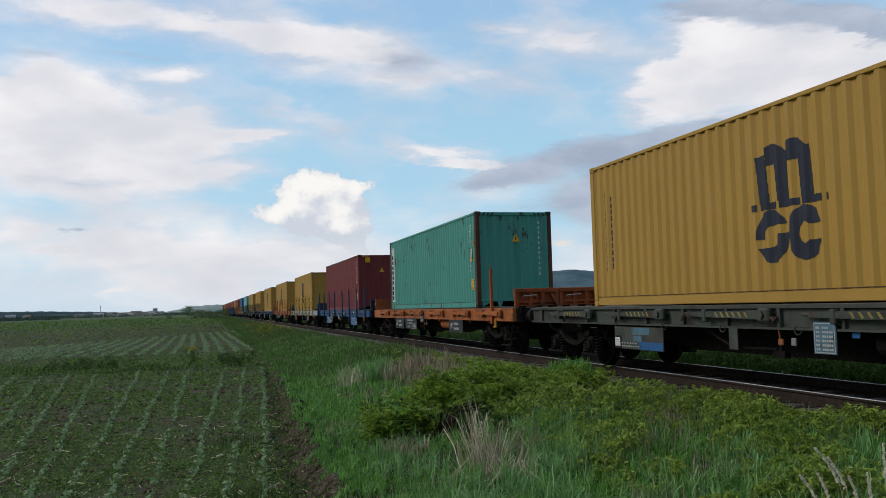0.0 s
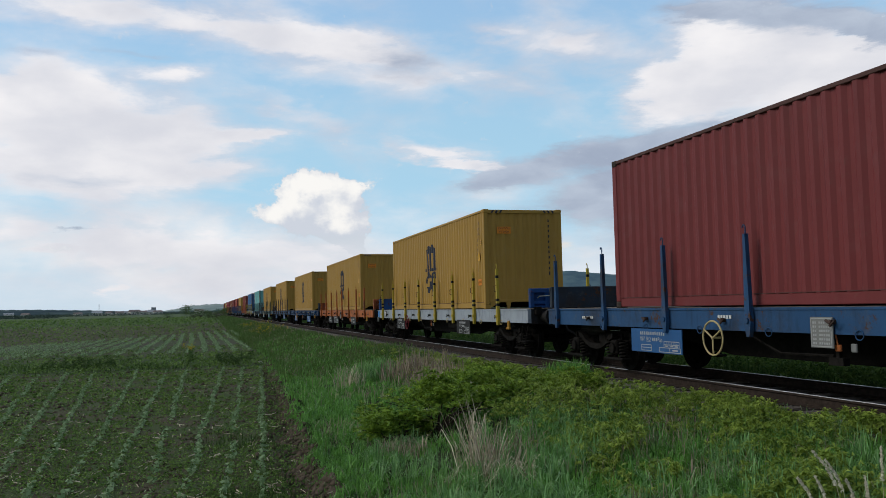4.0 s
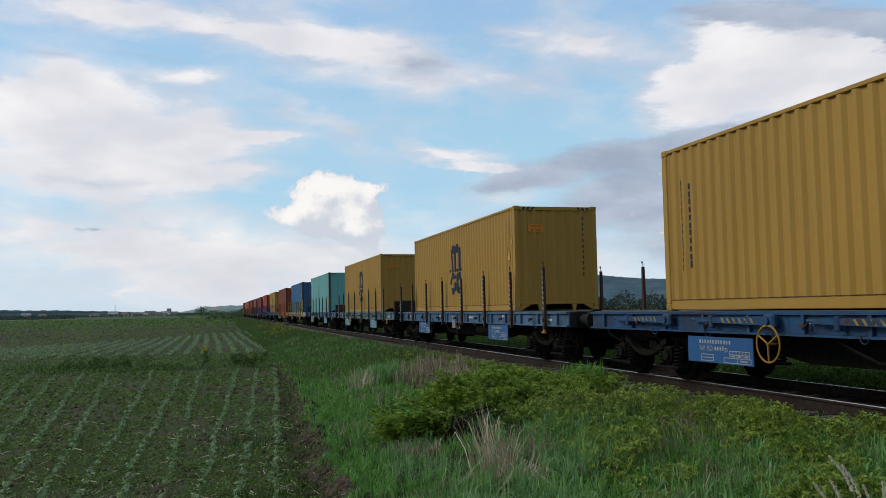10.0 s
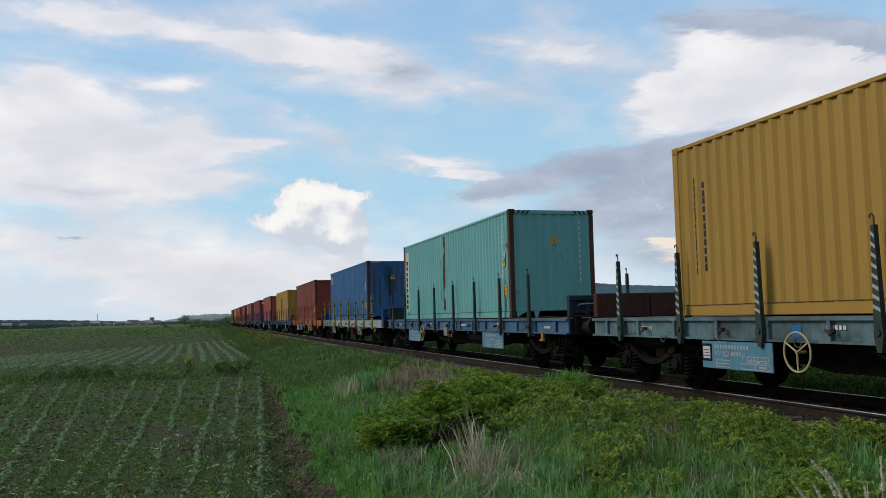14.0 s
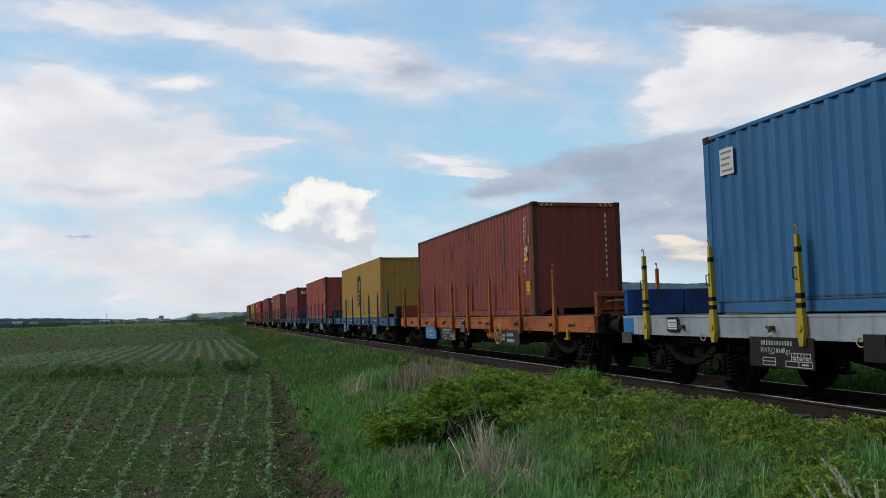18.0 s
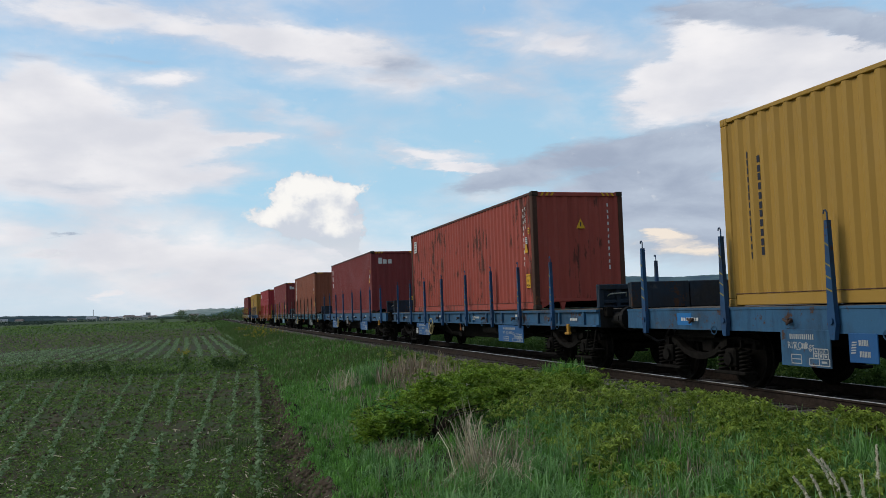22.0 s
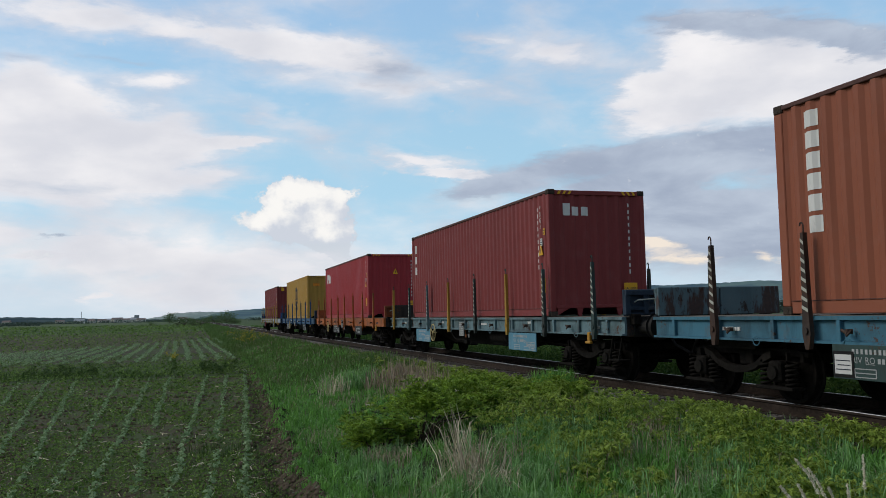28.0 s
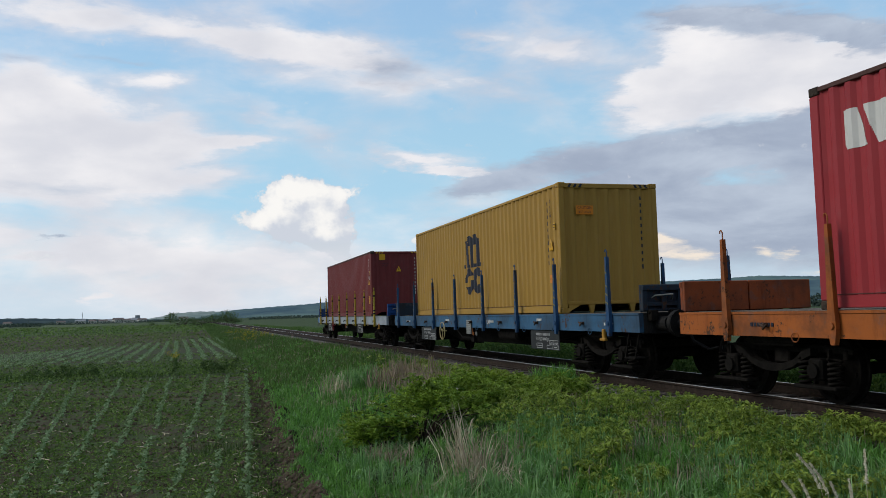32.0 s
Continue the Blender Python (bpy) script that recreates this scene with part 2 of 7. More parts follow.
# ---- mesh tools ----
class Shape:
    """Gathers boxes, tubes and outlines into the vertices and faces of one mesh."""

    def __init__(self):
        self.v, self.f = [], []

    def put(self, verts, faces):
        n = len(self.v)
        self.v += [tuple(p) for p in verts]
        self.f += [tuple(i + n for i in face) for face in faces]
        return self

    def box(self, x0, x1, y0, y1, z0, z1, c=0.0):
        """A box with its edges taken off by c."""
        if c <= 0:
            v = [(x, y, z) for x in (x0, x1) for y in (y0, y1) for z in (z0, z1)]
            return self.put(v, [(0, 1, 3, 2), (4, 6, 7, 5), (0, 4, 5, 1), (2, 3, 7, 6), (0, 2, 6, 4), (1, 5, 7, 3)])
        lo, hi = (x0, y0, z0), (x1, y1, z1)
        v, idx = [], {}
        for s in [(i, j, k) for i in (0, 1) for j in (0, 1) for k in (0, 1)]:
            for ax in range(3):
                p = []
                for q in range(3):
                    e = hi[q] if s[q] else lo[q]
                    p.append(e if q == ax else (e - c if s[q] else e + c))
                idx[s, ax] = len(v)
                v.append(p)
        faces = []
        for ax in range(3):
            a, b = [q for q in range(3) if q != ax]
            for side in (0, 1):
                ring = []
                for i, j in ((0, 0), (1, 0), (1, 1), (0, 1)):
                    s = [0, 0, 0]
                    s[ax], s[a], s[b] = side, i, j
                    ring.append(idx[tuple(s), ax])
                faces.append(ring)
            for i in (0, 1):
                for j in (0, 1):
                    s0, s1 = [0, 0, 0], [0, 0, 0]
                    s0[a] = s1[a] = i
                    s0[b] = s1[b] = j
                    s0[ax], s1[ax] = 0, 1
                    s0, s1 = tuple(s0), tuple(s1)
                    faces.append([idx[s0, a], idx[s1, a], idx[s1, b], idx[s0, b]])
        for s in [(i, j, k) for i in (0, 1) for j in (0, 1) for k in (0, 1)]:
            faces.append([idx[s, 0], idx[s, 1], idx[s, 2]])
        return self.put(v, faces)

    def tube(self, p, q, r, n=10, r2=None, caps=True):
        p, q = Vector(p), Vector(q)
        turn = (q - p).to_track_quat("Z", "Y")
        r2 = r if r2 is None else r2
        v = []
        for end, rad in ((p, r), (q, r2)):
            v += [end + turn @ Vector((rad * math.cos(2 * math.pi * i / n), rad * math.sin(2 * math.pi * i / n), 0)) for i in range(n)]
        f = [(i, (i + 1) % n, n + (i + 1) % n, n + i) for i in range(n)]
        if caps:
            f += [tuple(range(n - 1, -1, -1)), tuple(range(n, 2 * n))]
        return self.put(v, f)

    def line(self, pts, r, n=6, closed=False):
        """A bent rod through the points, in one piece."""
        pts = [Vector(q) for q in pts]
        m = len(pts)
        v = []
        for i, q in enumerate(pts):
            if closed:
                d = pts[(i + 1) % m] - pts[i - 1]
            else:
                d = pts[min(i + 1, m - 1)] - pts[max(i - 1, 0)]
            turn = d.to_track_quat("Z", "Y" if abs(d.normalized().y) < 0.9 else "X")
            v += [q + turn @ Vector((r * math.cos(2 * math.pi * k / n), r * math.sin(2 * math.pi * k / n), 0)) for k in range(n)]
        f = []
        for i in range(m if closed else m - 1):
            j = (i + 1) % m
            best = min(range(n), key=lambda o: sum((v[i * n + k] - v[j * n + (k + o) % n]).length for k in range(n)))
            f += [(i * n + k, i * n + (k + 1) % n, j * n + (k + 1 + best) % n, j * n + (k + best) % n) for k in range(n)]
        if not closed:
            f += [tuple(range(n - 1, -1, -1)), tuple(range((m - 1) * n, m * n))]
        return self.put(v, f)

    def ring(self, centre, radius, r, axis="x", n=16, m=6, part=1.0):
        c = Vector(centre)
        pts = []
        for i in range(n if part == 1.0 else n + 1):
            a = 2 * math.pi * part * i / n
            s, t = radius * math.cos(a), radius * math.sin(a)
            pts.append(c + Vector({"x": (0, s, t), "y": (s, 0, t), "z": (s, t, 0)}[axis]))
        return self.line(pts, r, m, part == 1.0)

    def run(self, outline, p, q, along="y"):
        """An outline of (a, z) pairs drawn out from p to q along an axis; a is the other level axis."""
        n = len(outline)
        v = []
        for e in (p, q):
            v += [(a, e, z) if along == "y" else (e, a, z) for a, z in outline]
        f = [(i, (i + 1) % n, n + (i + 1) % n, n + i) for i in range(n)]
        return self.put(v, f + [tuple(range(n)), tuple(range(2 * n - 1, n - 1, -1))])

    def mesh(self, name, mat, smooth=False):
        me = bpy.data.meshes.new(name)
        me.from_pydata(self.v, [], self.f)
        me.materials.append(mat)
        bm = bmesh.new()
        bm.from_mesh(me)
        bmesh.ops.recalc_face_normals(bm, faces=bm.faces)
        bm.to_mesh(me)
        bm.free()
        if smooth:
            me.polygons.foreach_set("use_smooth", [True] * len(me.polygons))
        return me


CACHE = {}


def part(name, key, mat, parent, build=None, at=(0, 0, 0), turn=(0, 0, 0), label="", smooth=False):
    """One mesh object under a thing or a part. Alike pieces share their mesh: key names the shape, build(Shape) makes it."""
    full = (key, mat.name)
    if full not in CACHE:
        s = Shape()
        build(s)
        CACHE[full] = s.mesh(name, mat, smooth)
    ob = new(name, CACHE[full])
    ob.parent = parent
    ob.matrix_basis = pose(*at, *turn)
    if name in ("serial_number", "lettering_bar", "writing_bar", "print", "sill_marking", "hazard_stripe", "pale_stripe", "stripe", "size_code", "name_bar", "rust_streak", "smudge", "emblem_foot", "emblem_disc", "deck", "flap_hinge", "black_band"):
        ob["kind"] = "stuff"
    if label:
        ob["label"] = label
    return ob


def sheet(name, verts, faces, mats, smooth=False):
    """A mesh object from arrays."""
    me = bpy.data.meshes.new(name)
    me.from_pydata(verts, [], faces)
    for m in mats if isinstance(mats, (list, tuple)) else [mats]:
        me.materials.append(m)
    if smooth:
        me.polygons.foreach_set("use_smooth", [True] * len(me.polygons))
    return new(name, me)


def fast_mesh(name, verts, quads, mat, smooth=False):
    """A mesh object of many triangles or quads from numpy arrays."""
    me = bpy.data.meshes.new(name)
    k = quads.shape[1]
    me.vertices.add(len(verts))
    me.vertices.foreach_set("co", np.asarray(verts, np.float32).ravel())
    me.loops.add(quads.size)
    me.loops.foreach_set("vertex_index", quads.astype(np.int32).ravel())
    me.polygons.add(len(quads))
    me.polygons.foreach_set("loop_start", np.arange(0, quads.size, k, dtype=np.int32))
    me.polygons.foreach_set("loop_total", np.full(len(quads), k, np.int32))
    if smooth:
        me.polygons.foreach_set("use_smooth", np.ones(len(quads), bool))
    me.update(calc_edges=True)
    me.materials.append(mat)
    return new(name, me)


# ---- materials ----
class Mat:
    """A node material being written."""

    def __init__(self, name):
        self.m = bpy.data.materials.new(name)
        self.m.use_nodes = True
        self.tree = self.m.node_tree
        self.tree.nodes.clear()
        self.add = nodes_of(self.tree)
        self.pos = self.add("ShaderNodeTexCoord").outputs["Object"]
        self.rnd = self.add("ShaderNodeObjectInfo").outputs["Random"]

    def noise(self, scale, detail=6.0, rough=0.6, stretch=(1, 1, 1), own=True, distortion=0.0):
        v = self.add("ShaderNodeMapping", {0: self.pos, 3: stretch}).outputs[0]
        if own:
            far = self.add("ShaderNodeMath", {0: self.rnd, 1: 57.0}, operation="MULTIPLY").outputs[0]
            v = self.add("ShaderNodeVectorMath", {0: v, 1: far}, operation="ADD").outputs[0]
        return self.add("ShaderNodeTexNoise", {"Vector": v, "Scale": scale, "Detail": detail, "Roughness": rough, "Distortion": distortion}).outputs[0]

    def calc(self, op, a, b=0.0, clamp=False):
        return self.add("ShaderNodeMath", {0: a, 1: b}, operation=op, use_clamp=clamp).outputs[0]

    def step(self, v, lo, hi, a=0.0, b=1.0):
        return self.add("ShaderNodeMapRange", {0: v, 1: lo, 2: hi, 3: a, 4: b}, interpolation_type="SMOOTHSTEP").outputs[0]

    def mix(self, f, a, b, how="MIX"):
        n = self.add("ShaderNodeMix", {0: f}, data_type="RGBA", blend_type=how)
        for k, v in ((6, a), (7, b)):
            if isinstance(v, tuple):
                n.inputs[k].default_value = (*v, 1)
            else:
                self.tree.links.new(v, n.inputs[k])
        return n.outputs[2]

    def done(self, colour, rough=0.6, metal=0.0, bump=None, depth=0.01, spec=0.4, through=0.0):
        ins = {"Roughness": rough, "Metallic": metal, "Specular IOR Level": spec}
        b = self.add("ShaderNodeBsdfPrincipled", ins)
        if isinstance(colour, tuple):
            b.inputs["Base Color"].default_value = (*colour, 1)
        else:
            self.tree.links.new(colour, b.inputs["Base Color"])
        if bump is not None:
            n = self.add("ShaderNodeBump", {"Height": bump, "Distance": depth, "Strength": 0.7}).outputs[0]
            self.tree.links.new(n, b.inputs["Normal"])
        out = b.outputs[0]
        if through:
            t = self.add("ShaderNodeBsdfTranslucent")
            if isinstance(colour, tuple):
                t.inputs[0].default_value = (*colour, 1)
            else:
                self.tree.links.new(colour, t.inputs[0])
            out = self.add("ShaderNodeMixShader", {0: through, 1: out, 2: t.outputs[0]}).outputs[0]
        self.add("ShaderNodeOutputMaterial", {0: out})
        return self.m


def shade(c, k):
    return tuple(min(1.0, v * k) for v in c)


def paint(name, c, rust=0.25, grime=0.35, gloss=0.45, rusty=(0.12, 0.045, 0.018), scuff=0.0):
    """Old paint on steel: fading, streaks that run down, scuffs and rust spots."""
    k = Mat(name)
    fade = k.noise(0.35, 3.0)
    col = k.mix(fade, shade(c, 0.86), shade(c, 1.12))
    chalk = k.step(k.noise(2.3, 6.0), 0.50, 0.80, 0.0, 0.12)
    col = k.mix(chalk, col, tuple(min(1, v * 0.75 + 0.12) for v in c))
    run = k.step(k.noise(3.0, 5.0, 0.6, (1.0, 1.0, 0.12)), 0.48, 0.74, 0.0, grime)
    col = k.mix(run, col, shade(c, 0.55))
    dust = k.step(k.noise(9.0, 8.0, 0.7), 0.55, 0.75, 0.0, grime * 0.5)
    col = k.mix(dust, col, (0.13, 0.11, 0.085))
    spots = k.calc("MULTIPLY", k.noise(1.3, 4.0), k.noise(11.0, 8.0, 0.75, (1, 1, 0.45)))
    edge = 0.50 - 0.22 * rust
    r = k.step(spots, edge, edge + 0.06, 0.0, 1.0)
    col = k.mix(r, col, k.mix(k.noise(30.0, 4.0), shade(rusty, 0.6), shade(rusty, 1.7)))
    if scuff:
        smear = k.calc("MULTIPLY", k.noise(0.55, 3.0, 0.5, (1, 1, 0.8)), k.noise(3.6, 7.0, 0.7, (1.6, 1.6, 0.40)))
        smear = k.step(smear, 0.33 - 0.05 * scuff, 0.40 - 0.05 * scuff, 0.0, 0.85)
        col = k.mix(smear, col, k.mix(k.noise(16.0, 4.0), (0.022, 0.014, 0.012), (0.085, 0.035, 0.022)))
    rough = k.calc("ADD", k.calc("MULTIPLY", k.noise(5.0), 0.25), gloss - 0.05)
    return k.done(col, rough, 0.0, k.noise(26.0, 6.0), 0.003, 0.22)


def wagon_paint(name, c, patch=0.5, rust=1.0):
    """Wagon paint after years on the line: brake dust, oil, scraped and touched-up places over rust."""
    k = Mat(name)
    col = k.mix(k.noise(0.5, 3.0), shade(c, 0.75), shade(c, 1.2))
    bare = k.step(k.noise(2.6, 7.0, 0.7), 0.56, 0.66, 0.0, 0.75)
    col = k.mix(bare, col, tuple(v * 0.5 + 0.05 for v in c))
    dirt = k.step(k.noise(1.1, 6.0, 0.65), 0.42, 0.68, 0.0, patch + 0.3)
    col = k.mix(dirt, col, k.mix(k.noise(14.0, 5.0), (0.016, 0.015, 0.014), (0.045, 0.040, 0.036)))
    run = k.step(k.noise(5.0, 6.0, 0.65, (1.0, 1.0, 0.15)), 0.50, 0.72, 0.0, 0.6)
    col = k.mix(run, col, shade(c, 0.35))
    r = k.step(k.calc("MULTIPLY", k.noise(1.9, 4.0), k.noise(12.0, 8.0, 0.75)), 0.39 - 0.08 * rust, 0.45 - 0.08 * rust)
    col = k.mix(r, col, k.mix(k.noise(30.0, 4.0), (0.040, 0.020, 0.012), (0.095, 0.048, 0.028)))
    return k.done(col, k.calc("ADD", k.calc("MULTIPLY", k.noise(5.0), 0.3), 0.45), 0.0, k.noise(22.0, 6.0), 0.004, 0.16)


def plain_rough(name, a, b, scale=6.0, rough=0.85, depth=0.01, metal=0.0, spec=0.15):
    k = Mat(name)
    n = k.noise(scale, 8.0, 0.65)
    big = k.noise(scale * 0.12, 3.0)
    col = k.mix(k.step(n, 0.3, 0.7), a, b)
    col = k.mix(k.step(big, 0.35, 0.7, 0.0, 0.5), col, shade(a, 0.7))
    return k.done(col, rough, metal, n, depth, spec)


def leafy(name, a, b, c, through=0.3, rough=0.6, spec=0.12, clump=0.0):
    """Leaves and blades: each piece its own tone, and each clump of pieces too."""
    k = Mat(name)
    own = k.add("ShaderNodeNewGeometry").outputs["Random Per Island"]
    if clump:
        own = k.calc("ADD", k.calc("MULTIPLY", own, 0.55), k.calc("MULTIPLY", k.step(k.noise(clump, 3.0, 0.5, own=False), 0.32, 0.68), 0.45))
    col = k.mix(own, a, b)
    col = k.mix(k.step(k.noise(0.7, 4.0, own=False), 0.42, 0.68), col, k.mix(0.5, c, col))
    return k.done(col, rough, 0.0, None, 0.01, spec, through)


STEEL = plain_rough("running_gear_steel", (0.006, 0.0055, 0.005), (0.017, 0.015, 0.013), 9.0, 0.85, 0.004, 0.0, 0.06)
TREAD = plain_rough("bright_worn_steel", (0.55, 0.54, 0.53), (0.72, 0.70, 0.68), 20.0, 0.38, 0.001, 1.0, 0.5)
RUSTY = plain_rough("rail_rust", (0.018, 0.013, 0.010), (0.046, 0.032, 0.025), 14.0, 0.85, 0.003)
BLACK = plain_rough("black_rubber", (0.008, 0.008, 0.009), (0.022, 0.021, 0.020), 12.0, 0.7, 0.002)
WOOD = plain_rough("deck_boards", (0.10, 0.085, 0.07), (0.20, 0.17, 0.14), 5.0, 0.9, 0.004)
STONE = plain_rough("ballast_stone", (0.075, 0.066, 0.062), (0.190, 0.172, 0.162), 3.0, 0.95, 0.01)
SLEEPER = plain_rough("old_sleeper", (0.020, 0.016, 0.013), (0.050, 0.042, 0.036), 8.0, 0.9, 0.006)

# ---- ground ----
def smooth(v):
    v = np.clip(v, 0.0, 1.0)
    return v * v * (3 - 2 * v)


EDGE_Y = np.array([-400.0, 0.0, 8.0, 10.5, 14.0, 18.0, 25.0, 39.0, 60.0, 355.0, 5000.0])
EDGE_X = np.array([1.0, 1.15, 1.35, 1.46, 1.63, 1.84, 2.25, 2.9, 3.5, 6.4, 7.0])


def edge_x(y):
    """Where the tilled field ends and the grass of the bank begins."""
    return np.interp(y, EDGE_Y, EDGE_X) + 0.07 * np.sin(y * 1.9) + 0.05 * np.sin(y * 4.3 + 1)


def wobble(x, y, scale, seed):
    """A cheap smooth unevenness made of a few waves."""
    z = 0
    for i in range(5):
        a = seed * 1.7 + i * 2.4
        z = z + np.sin((x * math.cos(a) + y * math.sin(a)) * scale * (1.0 + 0.55 * i) + seed * (i + 1)) / (1.0 + 0.6 * i)
    return z / 2.6


def height(x, y):
    """The lie of the land: flat field, a worn lip, the grassy bank up to the track, and down again behind it."""
    x, y = np.asarray(x, float), np.asarray(y, float)
    e = edge_x(y)
    top = 0.64
    up = smooth((x - e) / (6.9 - np.minimum(e, 6.0)))
    down = smooth((x - 11.3) / 5.0)
    z = top * up * (1 - down) + 0.12 * down
    near = np.exp(-(np.maximum(np.hypot(x, y - 10), 20) - 20) / 30)
    z = z + near * (0.05 * wobble(x, y, 2.1, 3) * smooth((x - e) / 1.0) * (1 - smooth((x - 6.3) / 0.8)) + 0.018 * wobble(x, y, 5.0, 8))
    z = z + near * ((0.15 + 0.06 * wobble(x, y, 6.0, 5)) * np.exp(-((x - e - 0.10) / 0.13) ** 2) - (0.10 + 0.05 * wobble(x, y, 7.0, 9)) * np.exp(-((x - e + 0.28) / 0.22) ** 2))
    return z


def build_ground():
    k = Mat("field_and_meadow")
    sep = k.add("ShaderNodeSeparateXYZ", {0: k.pos}).outputs
    x, y = sep[0], sep[1]
    n_big, n_mid, n_fine = k.noise(0.09, 5.0, own=False), k.noise(0.9, 6.0, own=False), k.noise(12.0, 8.0, 0.7, own=False)
    soil = k.mix(k.step(n_fine, 0.3, 0.72), (0.040, 0.030, 0.019), (0.100, 0.077, 0.052))
    soil = k.mix(k.step(n_mid, 0.45, 0.7, 0.0, 0.6), soil, (0.058, 0.044, 0.029))
    weeds = k.mix(n_fine, (0.028, 0.050, 0.015), (0.065, 0.105, 0.032))
    near = k.mix(k.step(k.calc("ADD", n_mid, k.calc("MULTIPLY", n_fine, 0.5)), 0.62, 0.80, 0.0, 0.8), soil, weeds)
    grass = k.mix(n_fine, (0.030, 0.060, 0.016), (0.062, 0.115, 0.030))
    # strips of the open field, one behind the other
    yy = k.calc("ADD", k.calc("ADD", y, k.calc("MULTIPLY", x, -0.11)), k.calc("MULTIPLY", k.calc("SUBTRACT", n_big, 0.5), 9.0))

    def band(col, at, soft, other):
        return k.mix(k.step(yy, at - soft, at + soft), col, other)

    crop = k.mix(k.noise(0.5, 5.0, stretch=(3, 0.4, 1), own=False), (0.032, 0.052, 0.020), (0.060, 0.092, 0.040))
    brown = k.mix(n_mid, (0.036, 0.029, 0.018), (0.070, 0.053, 0.033))
    green = k.mix(k.noise(0.05, 6.0, stretch=(0.5, 2.0, 1), own=False), (0.026, 0.050, 0.016), (0.058, 0.090, 0.032))
    dark = k.mix(n_mid, (0.018, 0.032, 0.012), (0.035, 0.055, 0.020))
    col = band(near, 35.5, 1.0, k.mix(n_mid, (0.026, 0.046, 0.015), (0.055, 0.080, 0.030)))
    col = band(col, 46.0, 2.5, k.mix(k.step(n_mid, 0.4, 0.6), brown, crop))
    col = band(col, 74.0, 3.0, k.mix(k.step(n_mid, 0.45, 0.65, 0.0, 0.5), brown, crop))
    col = band(col, 168.0, 6.0, green)
    col = band(col, 225.0, 4.0, dark)
    col = band(col, 250.0, 5.0, shade_mix(k, green))
    col = band(col, 420.0, 40.0, k.mix(n_big, (0.040, 0.070, 0.028), (0.085, 0.12, 0.05)))
    # the grassy bank and the land beyond the track
    bank = k.calc("GREATER_THAN", x, k.calc("ADD", k.calc("MULTIPLY", y, 0.006), 4.2))
    right = k.step(k.calc("ADD", x, k.calc("MULTIPLY", n_mid, 0.6)), 4.0, 5.2)
    col = k.mix(k.calc("MAXIMUM", right, bank), col, grass)
    far_right = k.step(x, 13.0, 30.0)
    col = k.mix(far_right, col, green)
    m = k.done(col, 0.95, 0.0, n_fine, 0.03, 0.15)

    k = Mat("bank_turf")
    n = k.noise(14.0, 8.0, 0.7, own=False)
    g = k.mix(n, (0.012, 0.022, 0.006), (0.030, 0.050, 0.014))
    g = k.mix(k.step(k.noise(1.1, 5.0, own=False), 0.55, 0.75, 0.0, 0.6), g, (0.05, 0.042, 0.028))
    m2 = k.done(g, 0.95, 0.0, n, 0.04, 0.15)

    def lines(spans):
        out = []
        for a, b, d in spans:
            out += list(np.arange(a, b - 1e-6, d))
        return np.array(out + [spans[-1][1]])

    xs = lines([(-4500, -500, 500), (-500, -60, 40), (-60, -12, 4), (-12, 0, 0.6), (0, 8, 0.12), (8, 18, 1.0), (18, 60, 6), (60, 500, 44), (500, 4500, 500)])
    ys = lines([(-1500, -300, 300), (-300, -20, 28), (-20, 4, 3), (4, 30, 0.16), (30, 60, 0.5), (60, 140, 2.0), (140, 400, 13), (400, 1000, 60), (1000, 4800, 380)])
    gx, gy = np.meshgrid(xs, ys)
    gz = height(gx, gy)
    v = np.stack([gx, gy, gz], -1).reshape(-1, 3)
    w, h = len(xs), len(ys)
    i = (np.arange(h - 1)[:, None] * w + np.arange(w - 1)[None]).ravel()
    q = np.stack([i, i + 1, i + w + 1, i + w], 1)
    g = fast_mesh("ground", v, q, m, True)
    g.data.materials.append(m2)
    c = v[q].mean(1)
    on_bank = (c[:, 0] > edge_x(c[:, 1]) + 0.05) & (c[:, 0] < 12)
    g.data.polygons.foreach_set("material_index", on_bank.astype(np.int32))
    tagged(g, "tilled field with seedling rows beside a grassy railway bank", "ground", kind="structure")


def shade_mix(k, green):
    return k.mix(k.noise(0.02, 4.0, stretch=(0.3, 2.0, 1), own=False), green, (0.075, 0.10, 0.045))


build_ground()


